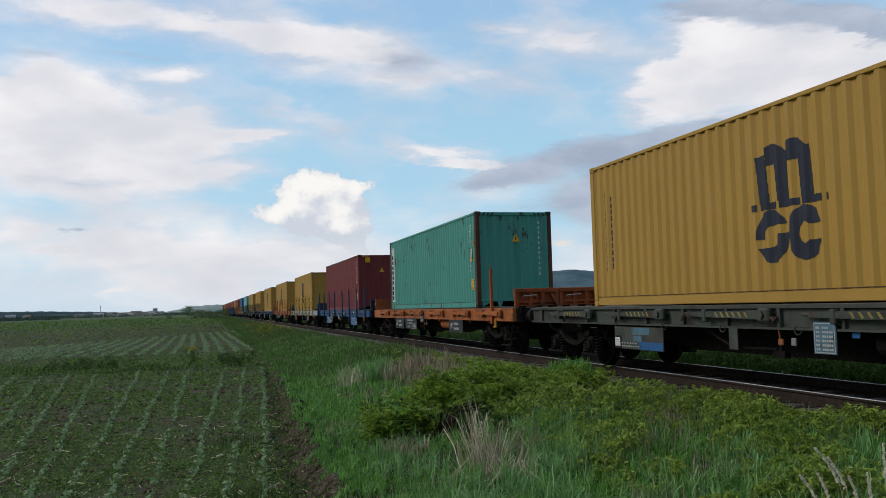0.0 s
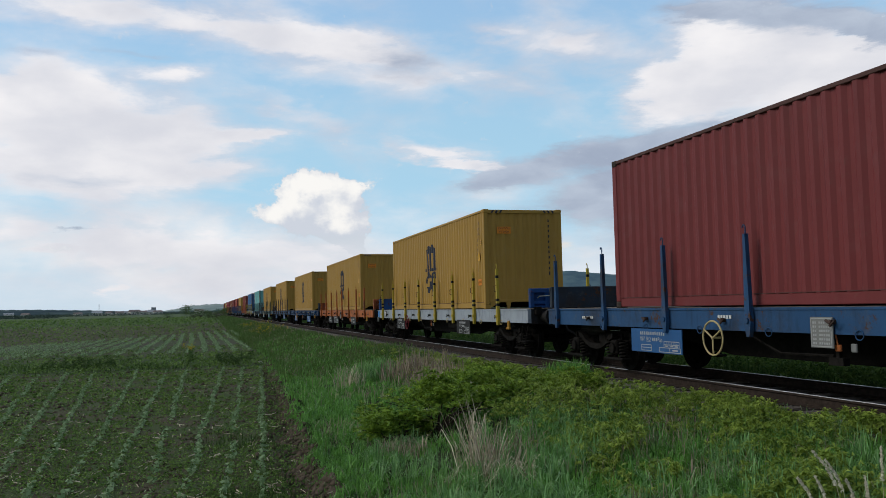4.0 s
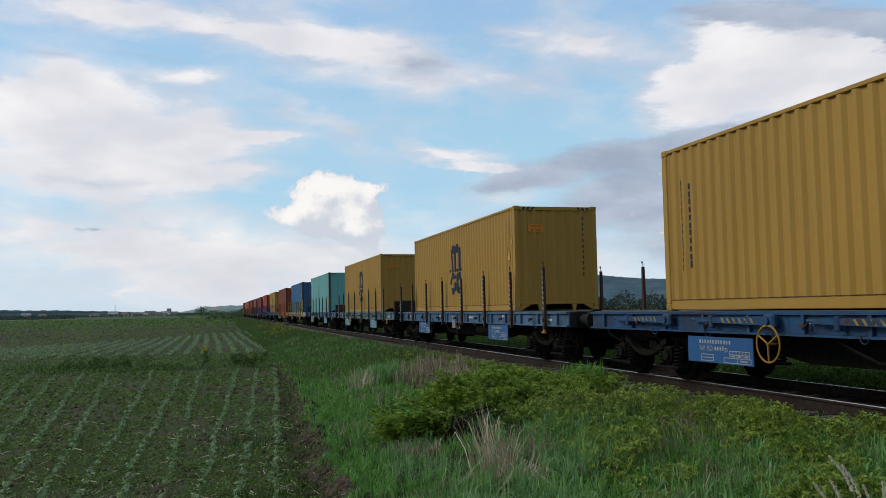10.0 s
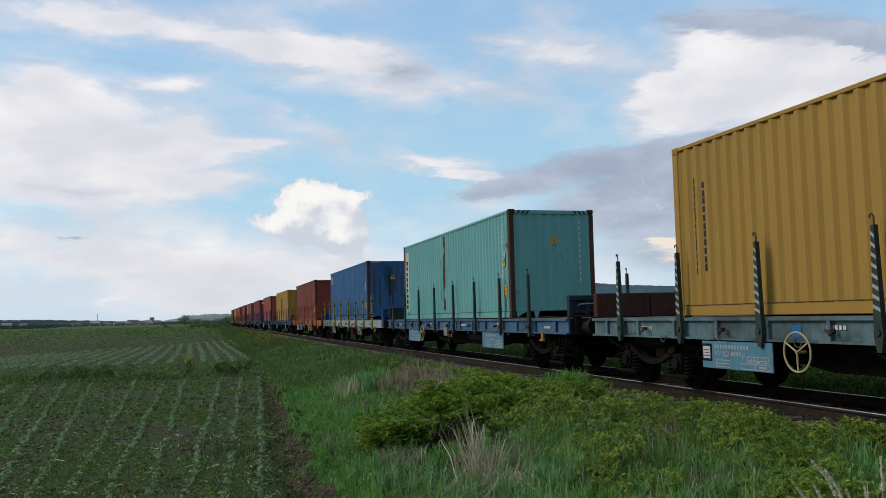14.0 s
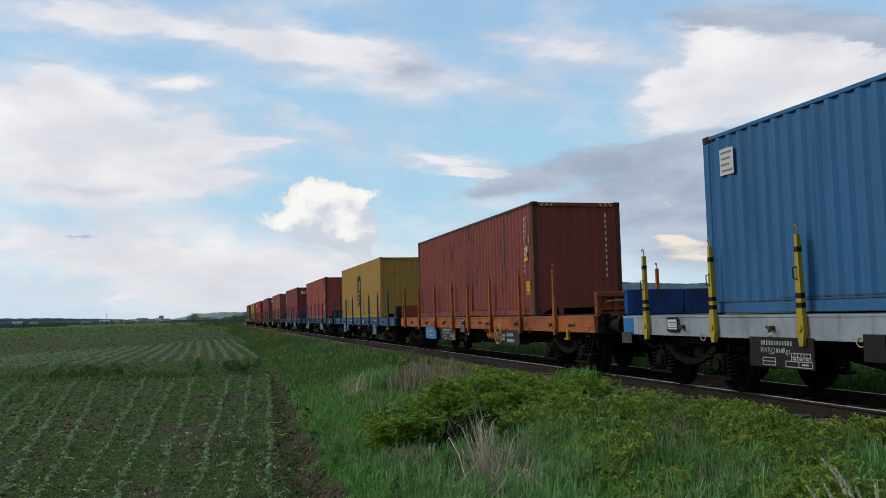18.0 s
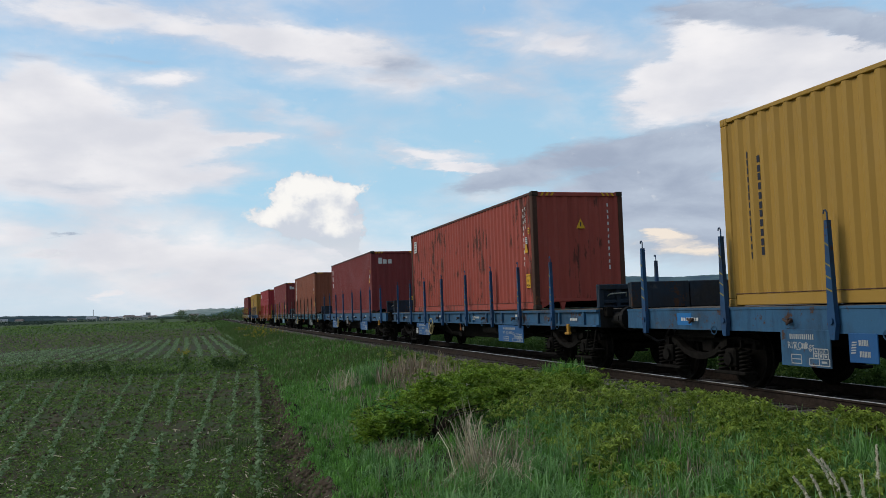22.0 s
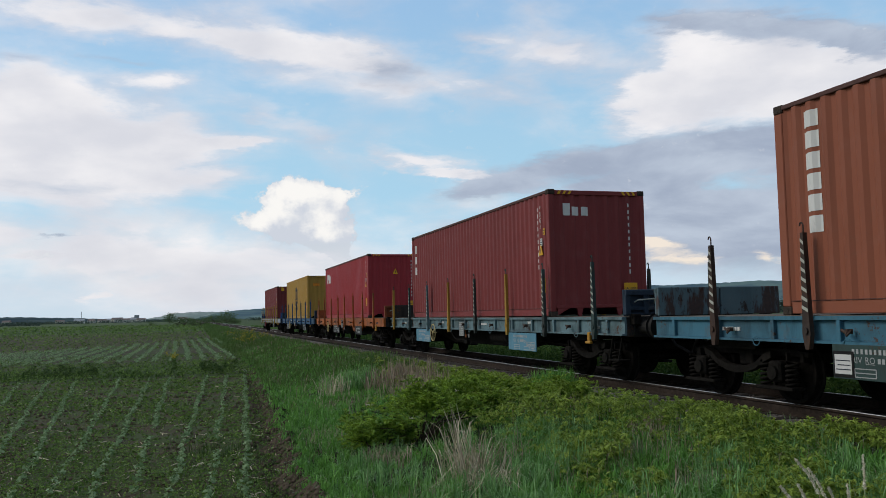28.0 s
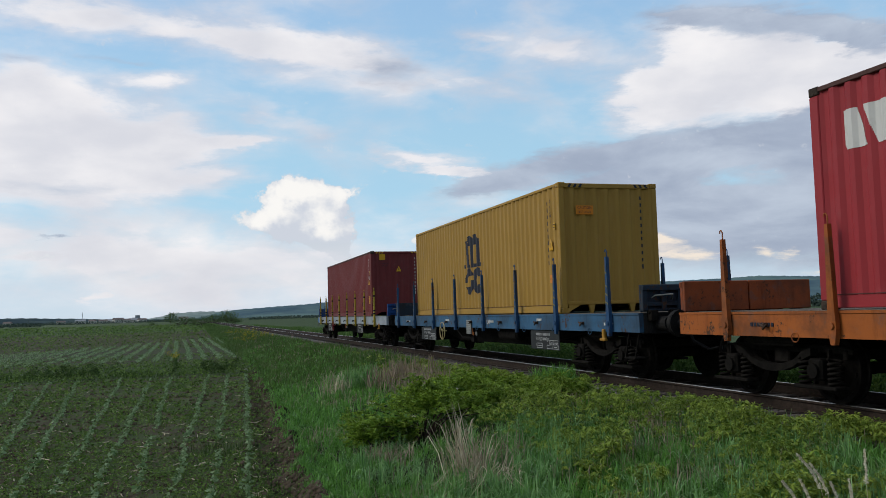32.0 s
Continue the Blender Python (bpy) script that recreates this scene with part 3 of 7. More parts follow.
# ---- track ----
def build_track():
    bed = Shape()
    bed.run([(XC - 2.35, 0.52), (XC - 1.65, 0.755), (XC - 0.2, 0.735), (XC + 0.2, 0.735), (XC + 1.65, 0.755), (XC + 2.35, 0.52)], -420, 900)
    ob = new("ballast", bed.mesh("ballast", STONE))
    tagged(ob, "dirty grey-brown stone ballast under the rails", "ballast", kind="structure")
    track = new("track")
    tagged(track, "single railway track with worn steel rails on sleepers", "railway track", kind="structure")
    track.location = (XC, 0, 0)
    z0 = RAIL - 0.172
    prof = [(-0.075, 0), (0.075, 0), (0.075, 0.012), (0.012, 0.035), (0.010, 0.125), (0.036, 0.138), (0.036, 0.166), (-0.036, 0.166),
            (-0.036, 0.138), (-0.010, 0.125), (-0.012, 0.035), (-0.075, 0.012)]
    for s in (-1, 1):
        r = part("rail", "rail", RUSTY, track, lambda s_: s_.run([(a, b) for a, b in prof], -420, 900), (s * 0.7535, 0, z0))
        part("running_surface", "head", TREAD, r, lambda s_: s_.run([(-0.020, 0.1655), (0.020, 0.1655), (0.016, 0.1725), (-0.016, 0.1725)], -420, 900), label="polished bright railhead")
    for i in range(300):
        y = 3.0 + i * 0.6
        part("sleeper", "sleeper", SLEEPER, track, lambda s_: s_.box(-1.3, 1.3, -0.12, 0.12, -0.14, 0.0, 0.02), (0, y, z0 + 0.002), (0, 0, 0.6 * math.sin(i * 7.3)))
    rest = Shape()
    for i in range(300, 900):
        y = 3.0 + i * 0.6
        rest.box(-1.3, 1.3, y - 0.12, y + 0.12, z0 - 0.14, z0 + 0.002)
    for i in range(1, 120):
        y = 3.0 - i * 0.6
        rest.box(-1.3, 1.3, y - 0.12, y + 0.12, z0 - 0.14, z0 + 0.002)
    far = new("far_sleepers", rest.mesh("far_sleepers", SLEEPER))
    far.parent = track
    far["kind"] = "stuff"
    # loose stones on the shoulder
    rng = np.random.default_rng(5)
    n = 5200
    y = 6.5 + 34 * rng.random(n) ** 1.5
    x = XC + rng.uniform(-2.35, 1.5, n)
    z = np.interp(x, [XC - 2.35, XC - 1.65, XC - 0.2, XC + 0.2, XC + 1.65], [0.53, 0.75, 0.735, 0.735, 0.755])
    s = rng.uniform(0.018, 0.042, n)
    base = np.array([(1, 0, 0), (-1, 0, 0), (0, 1, 0), (0, -1, 0), (0, 0, 0.8), (0, 0, -0.8)])
    tri = np.array([(0, 2, 4), (2, 1, 4), (1, 3, 4), (3, 0, 4), (2, 0, 5), (1, 2, 5), (3, 1, 5), (0, 3, 5)])
    jit = base[None] * rng.uniform(0.6, 1.25, (n, 6, 3)) + rng.uniform(-0.25, 0.25, (n, 6, 3))
    v = jit * s[:, None, None] + np.stack([x, y, z], -1)[:, None]
    f = (tri[None] + (np.arange(n) * 6)[:, None, None]).reshape(-1, 3)
    g = fast_mesh("ballast_stones", v.reshape(-1, 3), f, STONE)
    tagged(g, "loose grey-brown ballast stones along the rails", "ballast stones", kind="stuff")


build_track()

# ---- train: paints ----
YELLOW = paint("container_yellow", (0.362, 0.214, 0.042), 0.14, 0.20, 0.5)
TEAL = paint("container_teal", (0.062, 0.275, 0.230), 0.75, 0.35, 0.5, (0.045, 0.030, 0.020), scuff=0.1)
AQUA = paint("container_aqua", (0.145, 0.395, 0.385), 0.6, 0.35, 0.5)
MAROON = paint("container_maroon", (0.158, 0.028, 0.029), 0.25, 0.35, 0.5)
OXIDE = paint("container_oxide_red", (0.205, 0.047, 0.036), 0.5, 0.40, 0.55, scuff=0.7)
BRICK = paint("container_brick_red", (0.325, 0.066, 0.048), 0.5, 0.40, 0.55, scuff=0.75)
WINE = paint("container_wine_red", (0.190, 0.034, 0.034), 0.30, 0.30, 0.5)
RUSSET = paint("container_russet_orange", (0.240, 0.076, 0.042), 0.4, 0.35, 0.55, scuff=0.3)
CRIMSON = paint("container_crimson", (0.305, 0.029, 0.037), 0.25, 0.30, 0.45)
BLUE = paint("container_blue", (0.030, 0.125, 0.280), 0.05, 0.6, 0.5, (0.07, 0.03, 0.016))
W_GREY = wagon_paint("wagon_grey", (0.058, 0.066, 0.056), 0.6)
W_ORANGE = wagon_paint("wagon_orange", (0.370, 0.106, 0.024), 0.28)
W_RUST = wagon_paint("wagon_rust_orange", (0.300, 0.075, 0.024), 0.25)
W_BLUE = wagon_paint("wagon_blue", (0.036, 0.110, 0.210), 0.25)
W_DEEP = wagon_paint("wagon_deep_blue", (0.021, 0.072, 0.170), 0.35)
W_PALE = wagon_paint("wagon_pale_blue", (0.120, 0.195, 0.220), 0.40)
W_WHITE = wagon_paint("wagon_white", (0.300, 0.340, 0.385), -0.1, 0.2)
W_NAVY = wagon_paint("flap_navy", (0.022, 0.037, 0.059))
F_BLUE = wagon_paint("flap_bright_blue", (0.014, 0.071, 0.248), 0.3)
F_BROWN = wagon_paint("flap_brown", (0.081, 0.028, 0.022))
GRIMY = wagon_paint("end_beam_grime", (0.022, 0.022, 0.024), 0.5)
F_DARK = wagon_paint("flap_dark_grey", (0.030, 0.028, 0.026))
F_MAROON = wagon_paint("flap_maroon", (0.050, 0.022, 0.022))
W_DUSK = wagon_paint("wagon_dusty_blue", (0.070, 0.140, 0.245), 0.25, 0.5)
S_YELLOW = paint("stake_yellow", (0.384, 0.285, 0.028), 0.3, 0.35, 0.5)
S_RUSTY = paint("stake_rusty_yellow", (0.330, 0.190, 0.030), 0.9, 0.6, 0.6, (0.07, 0.035, 0.02))
S_GREEN = wagon_paint("stake_grey_green", (0.034, 0.062, 0.059))
S_DARK = wagon_paint("stake_dark_rust", (0.060, 0.036, 0.028))
BOARD_BLUE = paint("board_blue", (0.019, 0.090, 0.240), 0.2, 0.4, 0.5)
BOARD_PALE = paint("board_pale_blue", (0.087, 0.223, 0.310), 0.3, 0.5, 0.5)
BOARD_SKY = paint("board_sky_blue", (0.016, 0.150, 0.400), 0.1, 0.2, 0.4)
BLACK_BOARD = paint("board_black", (0.010, 0.010, 0.011), 0.1, 0.3, 0.6)
W_TEAL = wagon_paint("wagon_teal_blue", (0.050, 0.150, 0.215), 0.2)
F_WORN = paint("flap_worn_navy", (0.085, 0.140, 0.165), 0.9, 0.6, 0.7, (0.030, 0.024, 0.020), scuff=1.2)
BOARD_DARK = paint("board_dark_grey", (0.020, 0.023, 0.025), 0.2, 0.4, 0.6)
PLATE = paint("plate_grey", (0.186, 0.192, 0.186), 0.3, 0.6, 0.6)
INK = paint("marking_dark_blue", (0.019, 0.023, 0.038), 0.05, 0.15, 0.5)
WHITE_INK = paint("marking_white", (0.595, 0.595, 0.578), 0.12, 0.35, 0.5)
BOARD_INK = paint("board_lettering", (0.34, 0.35, 0.35), 0.25, 0.5, 0.6)
STICKER = paint("sticker_yellow", (0.637, 0.340, 0.017), 0.05, 0.15, 0.4)
STICKER_O = paint("sticker_orange", (0.663, 0.221, 0.017), 0.05, 0.15, 0.4)
RUST_RUN = paint("rust_run", (0.10, 0.045, 0.022), 0.6, 0.5, 0.75)
POST_RUST = paint("rusted_post", (0.075, 0.036, 0.024), 0.8, 0.6, 0.7, scuff=1.0)
# weathered rail brown, kept dark to include the shade along rail edges
TOP_DARK = paint("weathered_shaded_rail", (0.082, 0.040, 0.035), 0.6, 0.5, 0.7)
CASTING = plain_rough("corner_casting_dark", (0.030, 0.024, 0.02), (0.075, 0.055, 0.042), 12.0, 0.8, 0.004)
WORN_YELLOW = paint("stripe_worn_yellow", (0.250, 0.205, 0.060), 0.9, 0.9, 0.7, (0.03, 0.028, 0.024))
SMUDGE = paint("smudged_dark_blue", (0.022, 0.075, 0.135), 0.7, 0.7, 0.6, (0.05, 0.035, 0.028))
PATCH_PALE = paint("patch_faded_blue", (0.075, 0.150, 0.200), 0.9, 0.8, 0.7, (0.05, 0.05, 0.045))
PAPER = paint("paper_white", (0.55, 0.55, 0.54), 0.1, 0.4, 0.8)
PALE_STRIPE = paint("stripe_pale", (0.357, 0.365, 0.323), 0.3, 0.4, 0.6)
WHEEL_RED = paint("handwheel_red", (0.170, 0.018, 0.022), 0.3, 0.4, 0.5)
WHEEL_CREAM = paint("handwheel_cream", (0.442, 0.357, 0.170), 0.3, 0.4, 0.5)
LATCH = paint("latch_orange_yellow", (0.360, 0.185, 0.025), 0.35, 0.5, 0.6)

# ---- containers ----
LEN, HALF, HIGH = 12.192, 1.219, 2.896
PITCH, DEEP = 0.28, 0.039


def wave(u):
    """How far the pressed sheet lies behind its outer face, u metres along it."""
    t = u % PITCH
    if t < 0.072:
        return 0.0
    if t < 0.138:
        return DEEP * (t - 0.072) / 0.066
    if t < 0.214:
        return DEEP
    return DEEP * (0.28 - t) / 0.066


def breaks(a, b):
    out, i = [a], math.floor(a / PITCH)
    while i * PITCH < b:
        out += [u for u in (i * PITCH, i * PITCH + 0.072, i * PITCH + 0.138, i * PITCH + 0.214) if a + 1e-4 < u < b - 1e-4]
        i += 1
    return out + [b]


def pressed(s, a, b, z0, z1, place):
    """A pressed sheet from a to b; place(u, depth, z) gives the point."""
    us = breaks(a, b)
    rows = [(place(u, wave(u), z0), place(u, wave(u), z1)) for u in us]
    v = [p for r in rows for p in r]
    s.put(v, [(2 * i, 2 * i + 2, 2 * i + 3, 2 * i + 1) for i in range(len(us) - 1)])


SIDE_IN, END_IN = 0.012, 0.014


def on_side(u, d, z):
    return (-HALF + SIDE_IN + d, u, z)


def on_end(u, d, z):
    return (u - HALF, END_IN + d, z)


def painted(s, inside, u0, u1, v0, v1, place, du=0.02, dv=0.02):
    """Paint laid on a pressed sheet: upright slivers wherever inside(u, v) holds, 3 mm proud of the steel."""
    u0 = math.floor(u0 / du + 1e-6) * du
    n, m = max(1, round((u1 - u0) / du)), max(1, round((v1 - v0) / dv))
    for i in range(n):
        a, b = u0 + i * du, u0 + (i + 1) * du
        start = None
        for j in range(m + 1):
            hit = j < m and inside((a + b) / 2, v0 + (j + 0.5) * dv)
            if hit and start is None:
                start = v0 + j * dv
            if not hit and start is not None:
                z = v0 + j * dv
                s.put([place(a, wave(a) - 0.006, start), place(b, wave(b) - 0.006, start), place(b, wave(b) - 0.006, z), place(a, wave(a) - 0.006, z)], [(0, 1, 2, 3)])
                start = None


def emblem_bar(c):
    """One stout leaning bar of the emblem, with a rounded cap that bends over to the bar before it."""
    def inside(u, v):
        if not 1.46 <= v <= 2.32:
            return False
        lean = (v - 1.42) * 0.06
        if abs(u - c - lean) < 0.125 and v < 2.16:
            return True
        t = (u - lean - c + 0.115) / 0.60
        return c < 6.3 and 0 < t < 0.73 and 2.00 < v < 2.10 + 0.20 * math.sin(math.pi * min(1.0, t)) ** 0.7
    return inside


def emblem_foot(u, v):
    return 1.36 <= v <= 1.455 and 5.22 < u < 6.80 and abs((u - 5.05) % 0.46 - 0.23) > 0.03


def emblem_disc(c, two):
    """A thick ring with one notch or two."""
    def inside(u, v):
        du, dv = (u - c) / 0.35, (v - 0.97) / 0.38
        r = math.hypot(du, dv)
        notch = 0.08 < abs(dv) < 0.42 and du * (1 if dv > 0 else -1) < -0.1 if two else abs(dv) < 0.30 and du < -0.1
        return 0.40 < r < 1.0 and not notch
    return inside


def blocks(n, u, top, w=0.045, h=0.085, gap=0.15):
    """A column of small plain bars, one below the other."""
    def inside(a, b):
        k = (top - b) / gap
        return 0 <= k < n and (k % 1) * gap < h and abs(a - u) < w / 2
    return inside


def glyph(s, text, size, place_m):
    """Letters of the built-in font, moved by a matrix."""
    cu = bpy.data.curves.new("letters", "FONT")
    cu.body, cu.size, cu.align_x, cu.align_y = text, size, "CENTER", "CENTER"
    cu.resolution_u = 2
    ob = bpy.data.objects.new("letters", cu)
    me = bpy.data.meshes.new_from_object(ob)
    s.put([place_m @ p.co for p in me.vertices], [tuple(p.vertices) for p in me.polygons])
    bpy.data.meshes.remove(me)
    bpy.data.objects.remove(ob)
    bpy.data.curves.remove(cu)


FACE_SIDE = Matrix(((0, 0, -1, 0), (-1, 0, 0, 0), (0, 1, 0, 0), (0, 0, 0, 1)))   # letters that face -x
FACE_END = Matrix(((1, 0, 0, 0), (0, 0, -1, 0), (0, 1, 0, 0), (0, 0, 0, 1)))     # letters that face -y


def sign(name, key, mat, parent, at, w, h, face, label, words=(), ink=INK, bars=0, tri=False):
    """A flat sticker or plate with words or plain bars on it. face: 'side' or 'end'."""
    m = Matrix.Translation(at) @ (FACE_SIDE if face == "side" else FACE_END)

    def plate(s):
        if tri:
            s.put([m @ Vector(p) for p in ((-w / 2, -h / 2, 0), (w / 2, -h / 2, 0), (0, h / 2, 0), (-w / 2, -h / 2, 0.004), (w / 2, -h / 2, 0.004), (0, h / 2, 0.004))],
                  [(0, 1, 2), (3, 4, 5), (0, 1, 4, 3), (1, 2, 5, 4), (2, 0, 3, 5)])
        else:
            t = Shape().box(-w / 2, w / 2, -h / 2, h / 2, 0, 0.004)
            s.put([m @ Vector(p) for p in t.v], t.f)
    ob = part(name, key, mat, parent, plate, label=label)
    if words or bars or tri:
        def print_(s):
            for i, t in enumerate(words):
                glyph(s, t, min(h / (len(words) + 0.6), w / (0.66 * len(t))), m @ Matrix.Translation((0, h * (0.5 - (i + 0.5) / len(words)), 0.007)))
            for i in range(bars):
                v = h * (0.5 - (i + 0.7) / (bars + 0.4))
                t = Shape().box(-w * (0.42 - 0.05 * (i % 2)), w * (0.40 - 0.09 * (i % 3)), v - h * 0.16 / bars, v + h * 0.16 / bars, 0.0045, 0.007)
                s.put([m @ Vector(p) for p in t.v], t.f)
            if tri:
                s.put([m @ Vector(p) for p in ((-w * 0.06, -h * 0.3, 0.006), (w * 0.06, -h * 0.3, 0.006), (w * 0.06, h * 0.12, 0.006), (-w * 0.06, h * 0.12, 0.006))], [(0, 1, 2, 3)])
        part("print", key + "p", ink, ob, print_)
    return ob


def side_marks(box, kind, ink):
    """Paint and stickers on the long wall and the end wall that show."""
    def lay(name, key, mat, inside, area, place=on_side, label="", fine=0.02):
        part(name, key, mat, box, lambda s: painted(s, inside, *area, place, fine, fine), label=label)

    # number columns beside the near corner post: plain bars, and the size code
    lay("serial_number", "serial_side", ink, blocks(10, 0.74, 2.55, 0.036, 0.09), (0.60, 0.88, 0.9, 2.62), label="column of small painted bars")
    lay("serial_number", "serial_end", ink, blocks(11, 2.02, 2.60, 0.038, 0.08, 0.155), (1.92, 2.12, 0.8, 2.66), on_end, label="column of small painted bars")

    def size_code(s):
        for i, t in enumerate("45G1"):
            glyph(s, t, 0.15, Matrix.Translation((-HALF + 0.004, 0.50, 2.52 - 0.15 * i)) @ FACE_SIDE)
    part("size_code", "size_code", ink, box, size_code)
    if kind == "emblem":
        for k, c in enumerate((6.52, 6.07, 5.61)):
            lay("emblem_bar", ("ebar", k), INK, emblem_bar(c), (c - 0.15, c + 0.55, 1.44, 2.36), label="dark blue bar of the emblem", fine=0.01)
        lay("emblem_foot", "efoot", INK, emblem_foot, (5.20, 6.84, 1.34, 1.50), label="dark blue foot of the emblem", fine=0.01)
        for k, c in enumerate((6.38, 5.68)):
            lay("emblem_disc", ("edisc", k), INK, emblem_disc(c, k == 0), (c - 0.36, c + 0.36, 0.56, 1.36), label="dark blue notched disc", fine=0.01)
        lay("lettering_bar", "word_a", INK, blocks(13, 11.62, 2.30, 0.06, 0.09, 0.125), (11.50, 11.76, 0.6, 2.36), label="column of small dark bars")
        lay("lettering_bar", "word_b", INK, blocks(11, 11.36, 2.20, 0.07, 0.10, 0.135), (11.24, 11.50, 0.6, 2.30), label="column of small dark bars")
        sign("warning_triangle", "tri_s", STICKER, box, (-HALF + 0.004, 0.50, 1.55), 0.24, 0.26, "side", "yellow warning triangle", tri=True)
        sign("sticker", "caut_s", STICKER_O, box, (-HALF + 0.004, 0.46, 0.78), 0.30, 0.18, "side", "orange height sticker", ("CAUTION",), bars=0)
        sign("sticker", "caut_e", STICKER_O, box, (-HALF + 0.62, 0.006, 2.28), 0.42, 0.20, "end", "orange height sticker", ("CAUTION", "9'6\" HIGH"))
        sign("sticker", "small_s", STICKER, box, (-HALF + 0.004, 0.30, 1.95), 0.10, 0.15, "side", "small yellow sticker", bars=2)
    else:
        sign("warning_triangle", "tri_s", STICKER, box, (-HALF + 0.004, 0.47, 1.35), 0.24, 0.26, "side", "yellow warning triangle", tri=True)
        sign("sticker", "caut_big", STICKER, box, (-HALF + 0.004, 0.42, 0.72), 0.26, 0.34, "side", "yellow height sticker", ("CAUTION", "9'6\"", "HIGH"))
        sign("sticker", "small_s", STICKER, box, (-HALF + 0.004, 0.48, 1.98), 0.12, 0.18, "side", "small yellow sticker", bars=2)
        sign("sticker", "white_s", WHITE_INK, box, (-HALF + 0.004, 0.47, 1.72), 0.13, 0.17, "side", "small white plate", bars=3)
    if kind in ("panel", "aqua"):
        lay("name_panel", "panel", WHITE_INK, lambda a, b: True, (11.44, 11.92, 0.32, 2.62), label="tall white panel")
        def on_panel(s):
            painted(s, blocks(9, 11.68, 2.28, 0.20, 0.15, 0.215), 11.56, 11.82, 0.3, 2.3, lambda u, d, z: on_side(u, d - 0.003, z))
        part("lettering_bar", "panel_words", INK, box, on_panel, label="column of dark bars")
        sign("warning_triangle", "tri_e", STICKER, box, (0.05, 0.006, 2.10), 0.24, 0.25, "end", "yellow warning triangle", tri=True)
    if kind == "aqua":
        def streak(a, b):
            w = 0.05 + 0.10 * max(0.0, math.sin(b * 3.1 + a * 17)) + 0.06 * math.sin(a * 40) * math.sin(b * 9)
            return abs(a - 6.42 - 0.05 * math.sin(b * 2.3)) < w or (abs(a - 6.80) < 0.03 and 0.6 < b < 2.0)
        lay("rust_streak", "streak", RUST_RUN, streak, (6.1, 6.9, 0.3, 2.78), label="long brown rust streak")
    if kind == "short_name":
        def tall(a, b):
            k = (2.55 - b) / 0.38
            return 0 <= k < 3 and (k % 1) < 0.72 and abs(a - 11.66) < 0.11
        lay("name_bar", "name_side", WHITE_INK, tall, (11.52, 11.80, 1.3, 2.6), label="three white blocks")
        def flat(a, b):
            k = (a - 0.36) / 0.23
            return 0 <= k < 3 and (k % 1) < 0.75 and 2.30 < b < (2.58 if k < 1 else 2.50)
        lay("name_bar", "name_end", WHITE_INK, flat, (0.34, 1.06, 2.2, 2.6), on_end, "three white blocks")
        sign("sticker", "low_e", STICKER, box, (HALF - 0.42, 0.006, 0.62), 0.34, 0.26, "end", "yellow height sticker", ("CAUTION",))
    if kind == "tall_name":
        def tall(a, b):
            k = (2.70 - b) / 0.28
            return 0 <= k < 6 and (k % 1) < 0.80 and abs(a - 11.50) < 0.13
        lay("name_bar", "tall_name", WHITE_INK, tall, (11.34, 11.66, 0.9, 2.72), label="six white blocks")
    if kind == "wide_name":
        def wide(a, b):
            k = (11.62 + 0.35 * (b - 2.0) - a) / 0.50
            t = k % 1
            return 0 <= k < 3 and t < (0.74 if k < 2 else 0.3) and 1.98 < b < 2.48
        lay("name_bar", "wide_name", WHITE_INK, wide, (10.3, 11.64, 1.9, 2.5), label="white block emblem", fine=0.01)
        sign("sticker", "low_e", STICKER, box, (HALF - 0.42, 0.006, 0.62), 0.34, 0.26, "end", "yellow height sticker", ("CAUTION",))
        sign("warning_triangle", "tri_e", STICKER, box, (0.25, 0.006, 2.10), 0.2, 0.21, "end", "yellow warning triangle", tri=True)
    if kind == "blue":
        def low_smudge(a, b):
            top = 0.25 + 0.75 * max(0.0, math.sin((a - 0.6) * 0.42)) * (0.5 + 0.5 * math.sin(a * 5.1)) * (0.6 + 0.4 * math.sin(a * 13.7))
            return b < top
        lay("smudge", "low_smudge", SMUDGE, low_smudge, (0.8, 10.5, 0.22, 1.3), label="dark smudges low on the wall")

        def run_side(a, b):
            return abs(a - 3.72 - 0.03 * math.sin(b * 7)) < 0.035 + 0.03 * math.sin(b * 4) and 1.2 < b < 2.45
        lay("rust_streak", "run_side", RUST_RUN, run_side, (3.5, 3.95, 1.2, 2.5), label="long brown rust streak")

        def run_end(a, b):
            k = math.sin(a * 23.0) + 0.7 * math.sin(a * 51.0 + 1)
            return k > 0.85 and b > 0.5 + 0.9 * (0.5 + 0.5 * math.sin(a * 9)) and b < 1.5 + 1.1 * (0.5 + 0.5 * math.sin(a * 17 + 2))
        lay("rust_streak", "run_end", RUST_RUN, run_end, (0.2, 2.2, 0.4, 2.7), on_end, "brown rust streaks on the end wall")
        lay("smudge", "end_smudge", SMUDGE, lambda a, b: math.sin(a * 6 + 1.2) + math.sin(b * 2.2 + a * 3) > 0.7, (0.2, 2.25, 0.35, 2.6), on_end, "dark smudges on the end wall")
    if kind in ("plate", "blue"):
        sign("name_plate", "plate_far", PAPER, box, (-HALF + 0.004, 11.55, 2.40), 0.36, 0.42, "side", "small white plate", bars=4, ink=PLATE)
        sign("warning_triangle", "tri_e", STICKER, box, (0.35, 0.006, 2.05), 0.22, 0.23, "end", "yellow warning triangle", tri=True)
    if kind == "tag":
        sign("sticker", "caut_e", STICKER, box, (-HALF + 0.52, 0.006, 2.62), 0.26, 0.26, "end", "yellow height sticker", bars=3)
